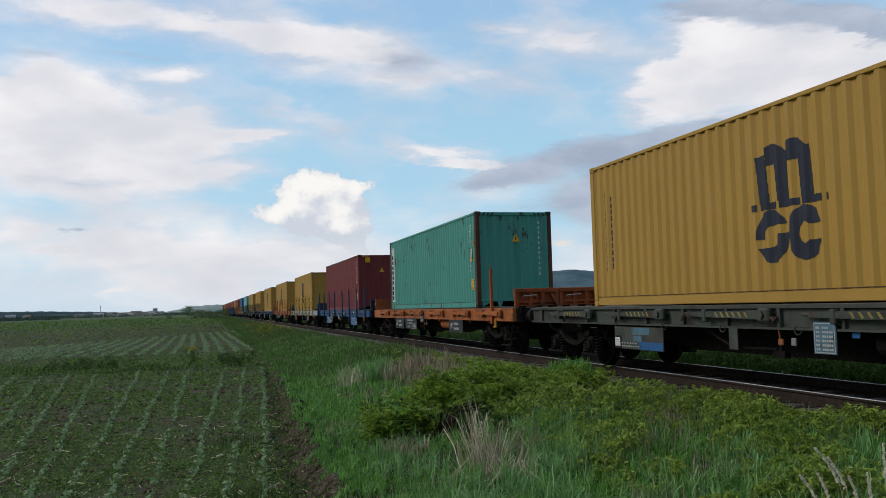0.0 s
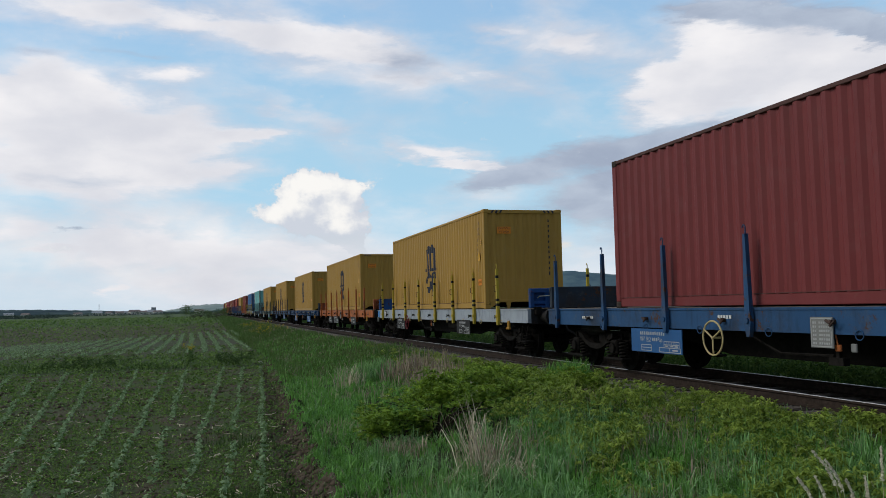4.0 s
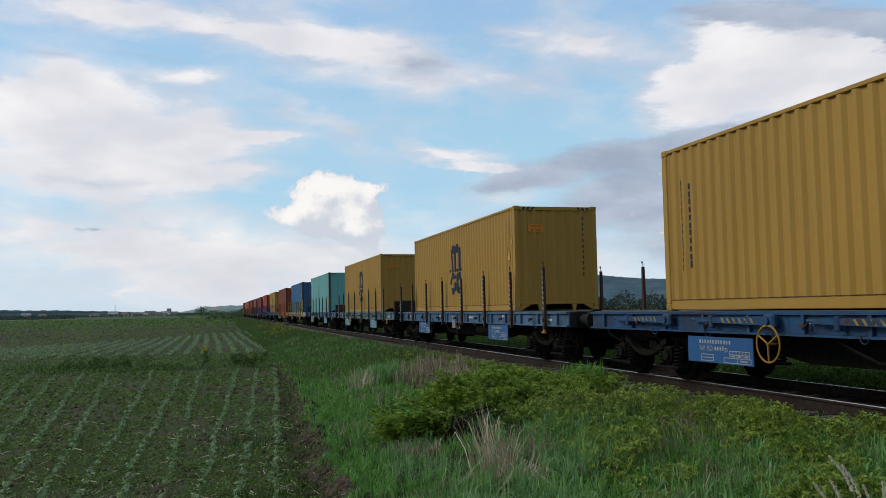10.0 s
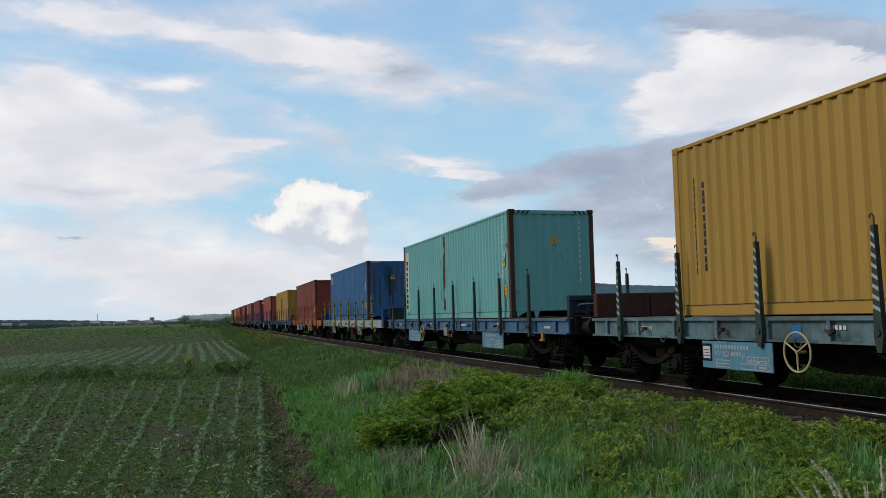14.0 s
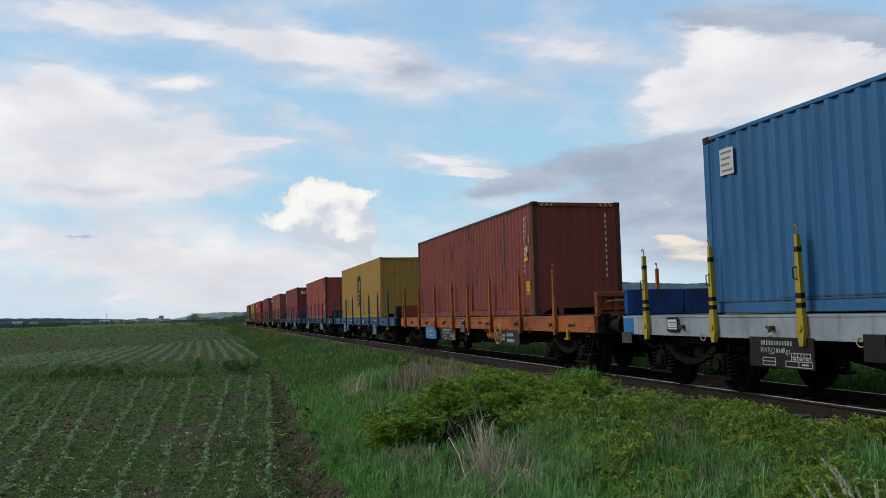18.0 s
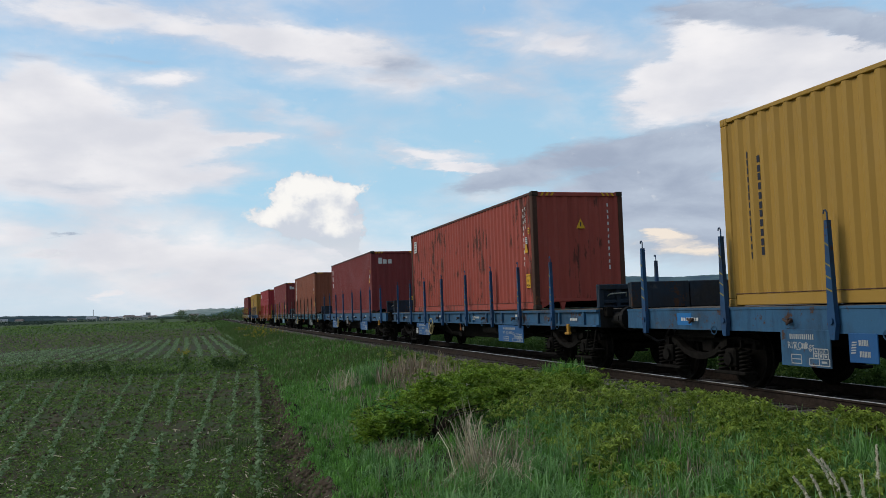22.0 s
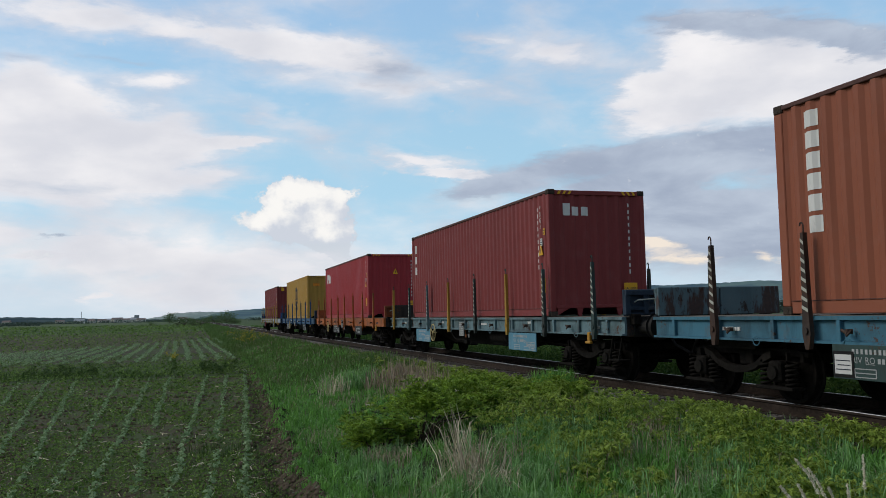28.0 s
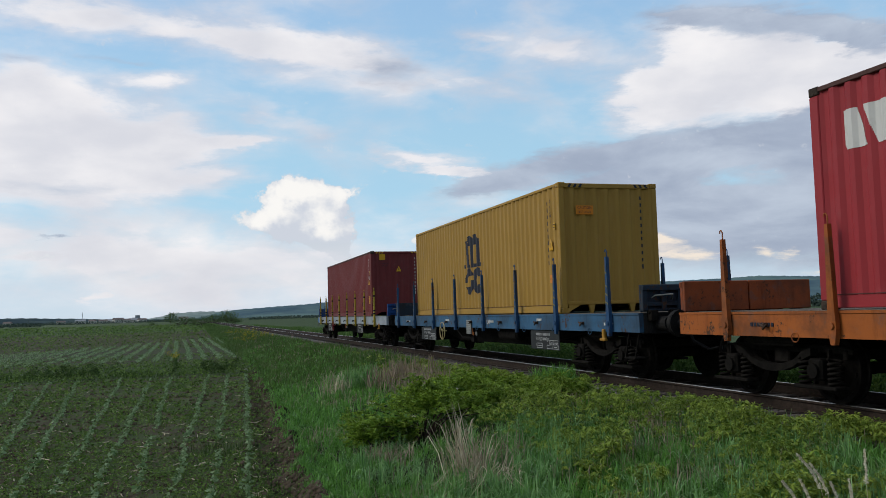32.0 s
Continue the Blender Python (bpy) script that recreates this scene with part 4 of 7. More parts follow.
        sign("warning_triangle", "tri_e", STICKER, box, (0.40, 0.006, 2.1), 0.18, 0.19, "end", "yellow warning triangle", tri=True)


def container(mat, kind, ink, label):
    box = new("container")
    tagged(box, label, "shipping container", "containers on the train")
    for sx in (-1, 1):
        for y in (0.0, LEN - 0.16):
            part("corner_post", ("post", sx, y), POST_RUST if mat in (TEAL, AQUA, OXIDE, BRICK) or (mat is BLUE and y == 0) else mat, box, lambda s: s.box(min(sx * HALF, sx * (HALF - 0.13)), max(sx * HALF, sx * (HALF - 0.13)), y, y + 0.16, 0.118, HIGH - 0.118, 0.012))
            for z in (0.0, HIGH - 0.118):
                def casting(s):
                    x0, x1 = sorted((sx * (HALF + 0.004), sx * (HALF - 0.165)))
                    y0 = y - 0.004 if y == 0 else y - 0.014
                    s.box(x0, x1, y0, y0 + 0.178, z, z + 0.118, 0.014)
                    s.tube((sx * (HALF + 0.0045), y0 + 0.09, z + 0.059), (sx * (HALF + 0.009), y0 + 0.09, z + 0.059), 0.036, 10)
                    if y == 0:
                        s.tube((sx * (HALF - 0.08), y0 - 0.006, z + 0.059), (sx * (HALF - 0.08), y0 + 0.01, z + 0.059), 0.034, 10)
                part("corner_casting", ("cast", sx, y, z), CASTING if mat is not YELLOW else mat, box, casting)
        x0, x1 = sorted((sx * (HALF - 0.002), sx * (HALF - 0.07)))
        part("top_rail", ("top", sx), mat if mat in (YELLOW, AQUA, TEAL, BLUE) else TOP_DARK, box, lambda s: s.box(x0, x1, 0.16, LEN - 0.16, HIGH - 0.075, HIGH - 0.012, 0.008))
        part("bottom_rail", ("bot", sx), mat, box, lambda s: s.box(x0 + 0.012 * (sx < 0), x1 - 0.012 * (sx > 0), 0.174, LEN - 0.17, 0.02, 0.185, 0.01))
        # thin dark strip: shadow line under the wall and dirt on the ledge
        part("rail_seam", ("seam", sx), TOP_DARK, box, lambda s: s.box(*sorted((sx * (HALF - 0.005), sx * (HALF - 0.06))), 0.174, LEN - 0.17, 0.187, 0.197))
        part("side_wall", ("side", sx), mat, box, lambda s: pressed(s, 0.13, LEN - 0.13, 0.17, HIGH - 0.06, (lambda u, d, z: (sx * (HALF - SIDE_IN - d), u, z))))
    part("end_wall", "end", mat, box, lambda s: pressed(s, 0.11, 2 * HALF - 0.11, 0.24, HIGH - 0.10, on_end))
    part("end_header", "header", mat, box, lambda s: s.box(-HALF + 0.165, HALF - 0.165, 0.0, 0.09, HIGH - 0.125, HIGH - 0.02, 0.01))

    def sill(s):
        s.box(-HALF + 0.13, HALF - 0.13, 0.002, 0.10, 0.185, 0.26, 0.008)
        for sx in (-1, 1):
            s.put([(sx * (HALF - 0.16), 0.01, 0.185), (sx * (HALF - 0.46), 0.01, 0.185), (sx * (HALF - 0.16), 0.01, 0.03),
                   (sx * (HALF - 0.16), 0.08, 0.185), (sx * (HALF - 0.46), 0.08, 0.185), (sx * (HALF - 0.16), 0.08, 0.03)],
                  [(0, 1, 2), (3, 5, 4), (0, 3, 4, 1), (1, 4, 5, 2), (2, 5, 3, 0)])
            s.put([(sx * 0.58, 0.012, 0.19), (sx * 0.42, 0.012, 0.19), (sx * 0.47, 0.012, 0.0), (sx * 0.53, 0.012, 0.0),
                   (sx * 0.58, 0.07, 0.19), (sx * 0.42, 0.07, 0.19), (sx * 0.47, 0.07, 0.0), (sx * 0.53, 0.07, 0.0)],
                  [(0, 1, 2, 3), (4, 7, 6, 5), (0, 4, 5, 1), (1, 5, 6, 2), (2, 6, 7, 3), (3, 7, 4, 0)])
    part("end_sill", "sill", mat, box, sill)

    def hazard(s):
        for sx in (-1, 1):
            for i in range(3):
                a = sx * (HALF - 0.22 - 0.13 * i)
                s.put([(a, -0.003, HIGH - 0.11), (a - sx * 0.06, -0.003, HIGH - 0.11), (a - sx * 0.11, -0.003, HIGH - 0.03), (a - sx * 0.05, -0.003, HIGH - 0.03)], [(0, 1, 2, 3)])
    part("hazard_stripe", "hazard", INK if mat in (YELLOW, TEAL, AQUA) else STICKER, box, hazard)
    for sx in (-1, 1):
        part("door", ("door", sx), mat, box, lambda s: s.box(min(0.01 * sx, sx * 1.09), max(0.01 * sx, sx * 1.09), LEN - 0.05, LEN - 0.005, 0.13, HIGH - 0.13, 0.012))
    part("roof", "roof", mat, box, lambda s: [s.box(-HALF + 0.06, HALF - 0.06, 0.08, LEN - 0.08, HIGH - 0.05, HIGH - 0.018)] + [s.box(-HALF + 0.12, HALF - 0.12, 0.35 + 0.42 * i, 0.47 + 0.42 * i, HIGH - 0.018, HIGH - 0.006) for i in range(28)])
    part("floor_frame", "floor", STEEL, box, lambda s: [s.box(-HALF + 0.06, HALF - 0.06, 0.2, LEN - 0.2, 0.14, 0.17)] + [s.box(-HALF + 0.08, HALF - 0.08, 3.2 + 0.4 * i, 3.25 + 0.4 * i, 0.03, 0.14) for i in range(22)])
    side_marks(box, kind, ink)
    return box


# ---- wagons ----
DECK, WLEN, WHALF = 1.258, 18.74, 1.31
AXLES = (-0.9, 0.9)
WHEEL_R = 0.46
WHEELSETS = []


def bogie(wagon, y):
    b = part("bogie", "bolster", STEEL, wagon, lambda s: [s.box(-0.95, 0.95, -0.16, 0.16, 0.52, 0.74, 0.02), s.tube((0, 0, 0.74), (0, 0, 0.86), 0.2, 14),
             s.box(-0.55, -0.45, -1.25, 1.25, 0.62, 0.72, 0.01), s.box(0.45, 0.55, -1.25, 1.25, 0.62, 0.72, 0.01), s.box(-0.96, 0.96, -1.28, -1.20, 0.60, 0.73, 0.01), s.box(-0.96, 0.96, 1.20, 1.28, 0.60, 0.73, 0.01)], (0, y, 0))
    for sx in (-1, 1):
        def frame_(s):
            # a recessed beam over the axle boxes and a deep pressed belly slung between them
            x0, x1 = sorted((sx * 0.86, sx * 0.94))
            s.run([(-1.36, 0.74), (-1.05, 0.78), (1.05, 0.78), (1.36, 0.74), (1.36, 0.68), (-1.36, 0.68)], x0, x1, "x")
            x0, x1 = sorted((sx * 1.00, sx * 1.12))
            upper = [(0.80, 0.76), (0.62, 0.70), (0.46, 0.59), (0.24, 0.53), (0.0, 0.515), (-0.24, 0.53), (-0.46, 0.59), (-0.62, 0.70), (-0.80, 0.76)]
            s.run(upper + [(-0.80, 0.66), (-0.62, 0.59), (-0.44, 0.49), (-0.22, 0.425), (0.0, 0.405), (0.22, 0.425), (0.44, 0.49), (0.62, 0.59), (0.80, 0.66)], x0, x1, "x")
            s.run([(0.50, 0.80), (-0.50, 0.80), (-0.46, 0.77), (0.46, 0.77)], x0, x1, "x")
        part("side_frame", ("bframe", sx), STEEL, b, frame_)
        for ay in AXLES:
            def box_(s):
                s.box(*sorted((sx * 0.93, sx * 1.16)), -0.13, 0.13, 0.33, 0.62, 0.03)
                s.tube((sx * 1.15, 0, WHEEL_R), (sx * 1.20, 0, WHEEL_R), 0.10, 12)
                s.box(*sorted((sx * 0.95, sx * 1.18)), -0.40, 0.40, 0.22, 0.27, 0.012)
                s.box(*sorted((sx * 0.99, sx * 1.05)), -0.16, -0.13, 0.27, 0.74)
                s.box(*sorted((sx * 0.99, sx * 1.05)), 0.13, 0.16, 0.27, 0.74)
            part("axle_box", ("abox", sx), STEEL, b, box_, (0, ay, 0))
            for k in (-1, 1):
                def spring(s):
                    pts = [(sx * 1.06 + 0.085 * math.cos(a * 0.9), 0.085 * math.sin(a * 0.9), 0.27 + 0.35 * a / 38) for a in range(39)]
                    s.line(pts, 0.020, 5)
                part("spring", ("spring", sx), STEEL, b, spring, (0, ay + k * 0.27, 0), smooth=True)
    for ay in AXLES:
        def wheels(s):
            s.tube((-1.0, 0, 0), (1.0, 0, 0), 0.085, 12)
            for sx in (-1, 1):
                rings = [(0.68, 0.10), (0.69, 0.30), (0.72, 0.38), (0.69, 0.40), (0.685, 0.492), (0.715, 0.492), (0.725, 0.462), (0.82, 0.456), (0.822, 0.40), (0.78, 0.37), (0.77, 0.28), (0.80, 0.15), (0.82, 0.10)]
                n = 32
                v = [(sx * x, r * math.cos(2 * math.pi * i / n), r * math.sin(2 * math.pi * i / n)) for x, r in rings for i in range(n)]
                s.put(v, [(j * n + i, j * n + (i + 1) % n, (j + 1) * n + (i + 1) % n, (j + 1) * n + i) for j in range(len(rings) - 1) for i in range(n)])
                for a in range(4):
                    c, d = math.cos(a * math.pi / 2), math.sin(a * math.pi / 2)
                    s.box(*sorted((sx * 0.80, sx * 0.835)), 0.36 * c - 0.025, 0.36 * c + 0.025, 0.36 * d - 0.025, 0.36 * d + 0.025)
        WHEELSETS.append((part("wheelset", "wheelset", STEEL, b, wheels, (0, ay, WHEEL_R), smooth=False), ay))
    return b


def flap(s, z0, z1, y0, y1, ribs):
    """One leaf of a hinged end wall of a flat wagon, from x = -1.24 to the middle, its stiffeners on the outer side."""
    a, b = -1.24, -0.012
    s.box(a, b, y0, y1, z0, z1, 0.01)
    out = -1 if ribs < 0 else 1
    face = y0 if ribs < 0 else y1

    def proud(x0, x1, lo, hi, d):
        s.box(x0, x1, *sorted((face, face + out * d)), lo, hi, 0.008)
    for x in (a + 0.05, a + 0.44, a + 0.78, b - 0.05):
        proud(x - 0.05, x + 0.05, z0 + 0.02, z1 - 0.02, 0.07)
    proud(a, b, z1 - 0.11, z1 - 0.01, 0.09)
    proud(a + 0.02, b - 0.02, z0 + 0.10, z0 + 0.17, 0.06)
    proud(a + 0.02, b - 0.02, z0 + 0.005, z0 + 0.05, 0.05)
    # slanting side stay
    x0, x1 = b - 0.24, b - 0.16
    s.put([(x0, face + out * 0.01, z1 - 0.12), (x1, face + out * 0.01, z1 - 0.12), (x1 + 0.14, face + out * 0.16, z0 + 0.02), (x0 + 0.14, face + out * 0.16, z0 + 0.02),
           (x0, face + out * 0.05, z1 - 0.12), (x1, face + out * 0.05, z1 - 0.12), (x1 + 0.14, face + out * 0.20, z0 + 0.02), (x0 + 0.14, face + out * 0.20, z0 + 0.02)],
          [(0, 1, 2, 3), (4, 7, 6, 5), (0, 4, 5, 1), (1, 5, 6, 2), (2, 6, 7, 3), (3, 7, 4, 0)])


def flap_grip(s, z1, face, out):
    s.line([(-1.02, face, z1 - 0.24), (-1.02, face + out * 0.13, z1 - 0.20), (-0.66, face + out * 0.13, z1 - 0.18), (-0.60, face, z1 - 0.26)], 0.014, 6)


def flap_hinge(s, face, out):
    for x in (-1.06, -0.62, -0.22):
        s.box(x - 0.07, x + 0.07, *sorted((face - out * 0.02, face + out * 0.16)), 1.10, 1.30, 0.012)
        s.tube((x - 0.09, face + out * 0.10, 1.27), (x + 0.09, face + out * 0.10, 1.27), 0.035, 10)


def hung_board(w, y0, ln, z0, z1, mat, style):
    """A sheet-metal board under the sill with its painted lines as plain bars. style: name, number, table, patches or plain."""
    h = z1 - z0
    b = part("board", ("board", ln, z0, z1), mat, w, lambda s: s.box(-WHALF - 0.02, -WHALF, 0, ln, z0, z1, 0.004), (0, y0, 0), label="hanging sheet-metal board")
    xa, xb = -WHALF - 0.024, -WHALF - 0.0195

    def word(s, a, z, high, n, wide, gap):
        """n blocks from the left end of a line; the left is the far end."""
        for i in range(n):
            e = a - i * (wide + gap)
            s.box(xa, xb, e - wide * (0.85 if i % 3 else 1.0), e, z, z + high)

    def grid(s, a0, a1, lo, hi, cols, rows):
        t = 0.012
        for i in range(rows + 1):
            z = lo + (hi - lo) * i / rows
            s.box(xa, xb, a0, a1, z - t / 2, z + t / 2)
        for i in range(cols + 1):
            a = a0 + (a1 - a0) * i / cols
            s.box(xa, xb, a - t / 2, a + t / 2, lo, hi)

    def letters(s):
        if style == "name":
            word(s, ln * 0.64, z0 + h * 0.58, h * 0.20, 6, ln * 0.042, ln * 0.016)
            word(s, ln * 0.62, z0 + h * 0.20, h * 0.20, 7, ln * 0.038, ln * 0.016)
            for i in range(5):
                e, z = ln * (0.93 - 0.012 * i), z0 + h * (0.30 + 0.09 * i)
                s.put([(xa, e, z), (xa, e - ln * 0.17, z + h * 0.02), (xa, e - ln * 0.18, z + h * 0.06), (xa, e - ln * 0.01, z + h * 0.05)], [(0, 1, 2, 3)])
        elif style == "number":
            word(s, ln * 0.80, z0 + h * 0.74, h * 0.14, 12, ln * 0.024, ln * 0.018)
            for text, a in (("RIV", 0.755), ("RO", 0.63), ("Rgs", 0.40)):
                glyph(s, text, h * 0.27, Matrix.Translation((xa, ln * a, z0 + h * 0.56)) @ FACE_SIDE)
            s.box(xa, xb, ln * 0.59, ln * 0.67, z0 + h * 0.45, z0 + h * 0.465)
            word(s, ln * 0.56, z0 + h * 0.49, h * 0.14, 3, ln * 0.026, ln * 0.014)
            grid(s, ln * 0.05, ln * 0.33, z0 + h * 0.24, z0 + h * 0.50, 3, 2)
            grid(s, ln * 0.03, ln * 0.42, z0 + h * 0.06, z0 + h * 0.24, 2, 1)
            grid(s, ln * 0.58, ln * 0.78, z0 + h * 0.08, z0 + h * 0.32, 1, 2)
            for i, t in enumerate("CBA"):
                glyph(s, t, h * 0.15, Matrix.Translation((xa, ln * (0.097 + 0.093 * i), z0 + h * 0.44)) @ FACE_SIDE)
                s.box(xa, xb, ln * (0.075 + 0.093 * i), ln * (0.12 + 0.093 * i), z0 + h * 0.28, z0 + h * 0.34)
            s.box(xa, xb, ln * 0.08, ln * 0.18, z0 + h * 0.12, z0 + h * 0.18)
        elif style == "table":
            grid(s, ln * 0.06, ln * 0.94, z0 + h * 0.05, z0 + h * 0.95, 1, 1)
            for i in range(6):
                z = z0 + h * (0.11 + 0.135 * i)
                word(s, ln * 0.88, z, h * 0.07, 2, ln * 0.07, ln * 0.03)
                word(s, ln * 0.60, z, h * 0.07, 5 - (i == 5) * 2, ln * 0.075, ln * 0.025)
        elif style == "patches":
            word(s, ln * 0.85, z0 + h * 0.10, h * 0.06, 9, ln * 0.03, ln * 0.02)
            word(s, ln * 0.85, z0 + h * 0.24, h * 0.06, 6, ln * 0.03, ln * 0.03)
    if style != "plain":
        part("writing_bar", ("wbars", ln, z0, z1, style), BOARD_INK, b, letters, label="rows of plain white bars")
    if style == "patches":
        part("paint_patch", ("patch1", ln), BOARD_BLUE, b, lambda s: s.box(xa, xb, 0.01, ln * 0.47, z0 + 0.006, z0 + h * 0.36))
        part("paint_patch", ("patch2", ln), PATCH_PALE, b, lambda s: [s.box(xa, xb, ln * 0.26, ln * 0.62, z0 + h * 0.66, z0 + h * 0.97), s.box(xa, xb, ln * 0.42, ln * 0.60, z0 + h * 0.36, z0 + h * 0.60)])


def wagon(spec):
    """A four-axle flat wagon. Its own space: y = 0 at the leading end of the deck, z = 0 on the rail."""
    body, stake_m = spec["body"], spec["stake"]
    w = new("flat_wagon")
    tagged(w, spec["label"], "flat wagon", "wagons of the train")
    part("deck", "deck", WOOD, w, lambda s: [s.box(-1.24, 1.24, 0.05 + 0.2 * i, 0.05 + 0.2 * i + 0.192, 1.19, DECK) for i in range(93)])
    for sx in (-1, 1):
        def bar(s):
            if spec["ribs"]:
                s.run([(sx * WHALF, 1.25), (sx * (WHALF - 0.10), 1.25), (sx * (WHALF - 0.10), 0.90), (sx * WHALF, 0.90), (sx * WHALF, 0.93), (sx * (WHALF - 0.06), 0.94), (sx * (WHALF - 0.06), 1.19), (sx * WHALF, 1.20)], 0.0, WLEN)
            else:
                s.run([(sx * WHALF, 1.25), (sx * (WHALF - 0.10), 1.25), (sx * (WHALF - 0.10), 0.90), (sx * (WHALF - 0.012), 0.90), (sx * (WHALF - 0.012), 1.21), (sx * WHALF, 1.215)], 0.0, WLEN)
        part("side_sill", ("sill", sx, spec["ribs"]), body, w, bar)
        if spec["ribs"]:
            for i in range(15):
                y = 0.62 + i * 1.25
                part("rib", ("rib", sx), body, w, lambda s: s.box(*sorted((sx * (WHALF - 0.07), sx * (WHALF - 0.004))), -0.035, 0.035, 0.92, 1.21, 0.006), (0, y, 0))
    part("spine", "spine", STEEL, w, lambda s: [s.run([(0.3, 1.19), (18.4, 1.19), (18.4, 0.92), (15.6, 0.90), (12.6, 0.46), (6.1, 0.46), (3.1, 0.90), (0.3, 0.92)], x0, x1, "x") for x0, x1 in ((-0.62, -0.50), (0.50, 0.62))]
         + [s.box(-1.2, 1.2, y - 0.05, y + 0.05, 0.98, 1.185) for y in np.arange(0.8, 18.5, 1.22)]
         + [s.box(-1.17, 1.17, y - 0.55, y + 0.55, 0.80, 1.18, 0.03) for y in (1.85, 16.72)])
    for y in (0.0, WLEN - 0.12):
        part("end_beam", "beam", GRIMY, w, lambda s: s.box(-WHALF + 0.10, WHALF - 0.10, 0.0, 0.12, 0.88, 1.245, 0.012), (0, y, 0))
        out = -1 if y == 0 else 1
        for sx in (-1, 1):
            def buff(s):
                a = 0.0 if out < 0 else 0.12
                s.box(-0.19, 0.19, *sorted((a, a + out * 0.03)), -0.19, 0.19, 0.01)
                s.tube((0, a, 0), (0, a + out * 0.36, 0), 0.13, 16)
                s.tube((0, a + out * 0.36, 0), (0, a + out * 0.60, 0), 0.10, 16)
                s.tube((0, a + out * 0.60, 0), (0, a + out * 0.655, 0), 0.24, 20, 0.22)
            part("buffer", ("buffer", out), BLACK, w, buff, (sx * 0.875, y, 1.06), smooth=False)

        def hook(s):
            a = 0.0 if out < 0 else 0.12
            s.box(-0.05, 0.05, *sorted((a, a + out * 0.5)), 0.98, 1.08, 0.02)
            s.line([(0, a + out * 0.42, 1.0), (0, a + out * 0.60, 0.90), (0, a + out * 0.64, 0.94)], 0.035, 6)
        part("coupling", ("hook", out), BLACK, w, hook, (0, y, 0))
        for x in (-0.35, 0.35):
            def hose(s):
                a = 0.0 if out < 0 else 0.12
                s.line([(x, a, 1.0), (x, a + out * 0.25, 0.72), (x * 0.6, a + out * 0.5, 0.58), (x * 0.3, a + out * 0.62, 0.62)], 0.028, 6)
            part("brake_hose", ("hose", out, x), BLACK, w, hose, (0, y, 0))
    for mat, y0, y1, out in ((spec["flap0"], 0.02, 0.08, -1), (spec["flap1"], WLEN - 0.08, WLEN - 0.02, 1)):
        if not mat:
            continue
        face = y0 if out < 0 else y1
        for turned in (0, 1):
            # the second leaf is the first one shifted across
            leaf = part("end_flap", ("flap", out), mat, w, lambda s: flap(s, DECK + 0.01, 1.76, y0, y1, out), (1.252 * turned, 0, 0), label="upright hinged end flap")
            part("flap_handle", ("grip", out), PALE_STRIPE, leaf, lambda s: flap_grip(s, 1.76, face, out), label="bent pale grab rail")
            part("flap_hinge", ("hinge", out), STEEL, leaf, lambda s: flap_hinge(s, face, out))
    for y in (1.85, 16.72):
        bogie(w, y)
    # stakes along both sides
    for i in spec["stakes"]:
        for sx in (-1,) if i in spec["bare"] else (-1, 1):
            y = spec["places"][i]

            def post(s):
                x0, x1 = WHALF + 0.004, WHALF + 0.07
                prof = [(-0.036, 0.82), (0.036, 0.82), (0.075, 1.02), (0.062, 1.22), (0.026, 2.34), (-0.026, 2.34), (-0.062, 1.22), (-0.075, 1.02)]
                s.run(prof, *sorted((sx * x0, sx * x1)), along="x")
                s.tube((sx * x1, 0, 1.06), (sx * (x1 + 0.022), 0, 1.06), 0.045, 10)
            st = part("stake", ("stake", sx), S_RUSTY if spec["mixed"] and i in (2, 4, 7) else W_PALE if spec["mixed"] and i == 5 else stake_m, w, post, (0, y, 0), label="rust-stained yellow stake" if spec["mixed"] and i in (2, 4, 7) else "")

            def eye(s):
                x = sx * (WHALF + 0.037)
                s.line([(x, 0, 2.33), (x, 0.0, 2.44), (x, 0.025, 2.475), (x, 0.055, 2.47), (x, 0.065, 2.43)], 0.011, 5)
            part("stake_hook", ("hookeye", sx), stake_m if spec["bands"] != "dark" else S_DARK, st, eye)
            if spec["bands"] == "black":
                def bands(s):
                    for z in (1.34, 1.47, 2.1):
                        h = 0.058 - 0.032 * (z - 1.2)
                        s.box(*sorted((sx * (WHALF + 0.002), sx * (WHALF + 0.074))), -h - 0.006, h + 0.006, z, z + 0.07)
                    s.line([(sx * (WHALF + 0.06), 0.0, 1.72), (sx * (WHALF + 0.12), 0.02, 1.74), (sx * (WHALF + 0.12), 0.02, 1.88), (sx * (WHALF + 0.06), 0.0, 1.90)], 0.010, 5)
                part("black_band", ("bands", sx), BLACK, st, bands, label="black bands and handle")
            elif spec["bands"] == "pale" and stake_m is W_DEEP:
                def few(s):
                    for z in (1.42, 1.58, 1.74, 2.0):
                        h = 0.060 - 0.032 * (z - 1.2)
                        x = sx * (WHALF + 0.074)
                        s.put([(x, -h, z), (x, h, z + 0.045), (x, h, z + 0.068), (x, -h, z + 0.023)], [(0, 1, 2, 3)])
                part("pale_stripe", ("fstripe", sx), WORN_YELLOW, st, few, label="few worn yellow slanting stripes")
            elif spec["bands"] == "pale" and not (spec["mixed"] and i in (2, 4, 7)):
                def bands(s):
                    for k in range(8):
                        z = 1.30 + 0.125 * k
                        h = 0.060 - 0.032 * (z - 1.2)
                        x = sx * (WHALF + 0.074)
                        s.put([(x, -h, z), (x, h, z + 0.05), (x, h, z + 0.095), (x, -h, z + 0.045)], [(0, 1, 2, 3)])
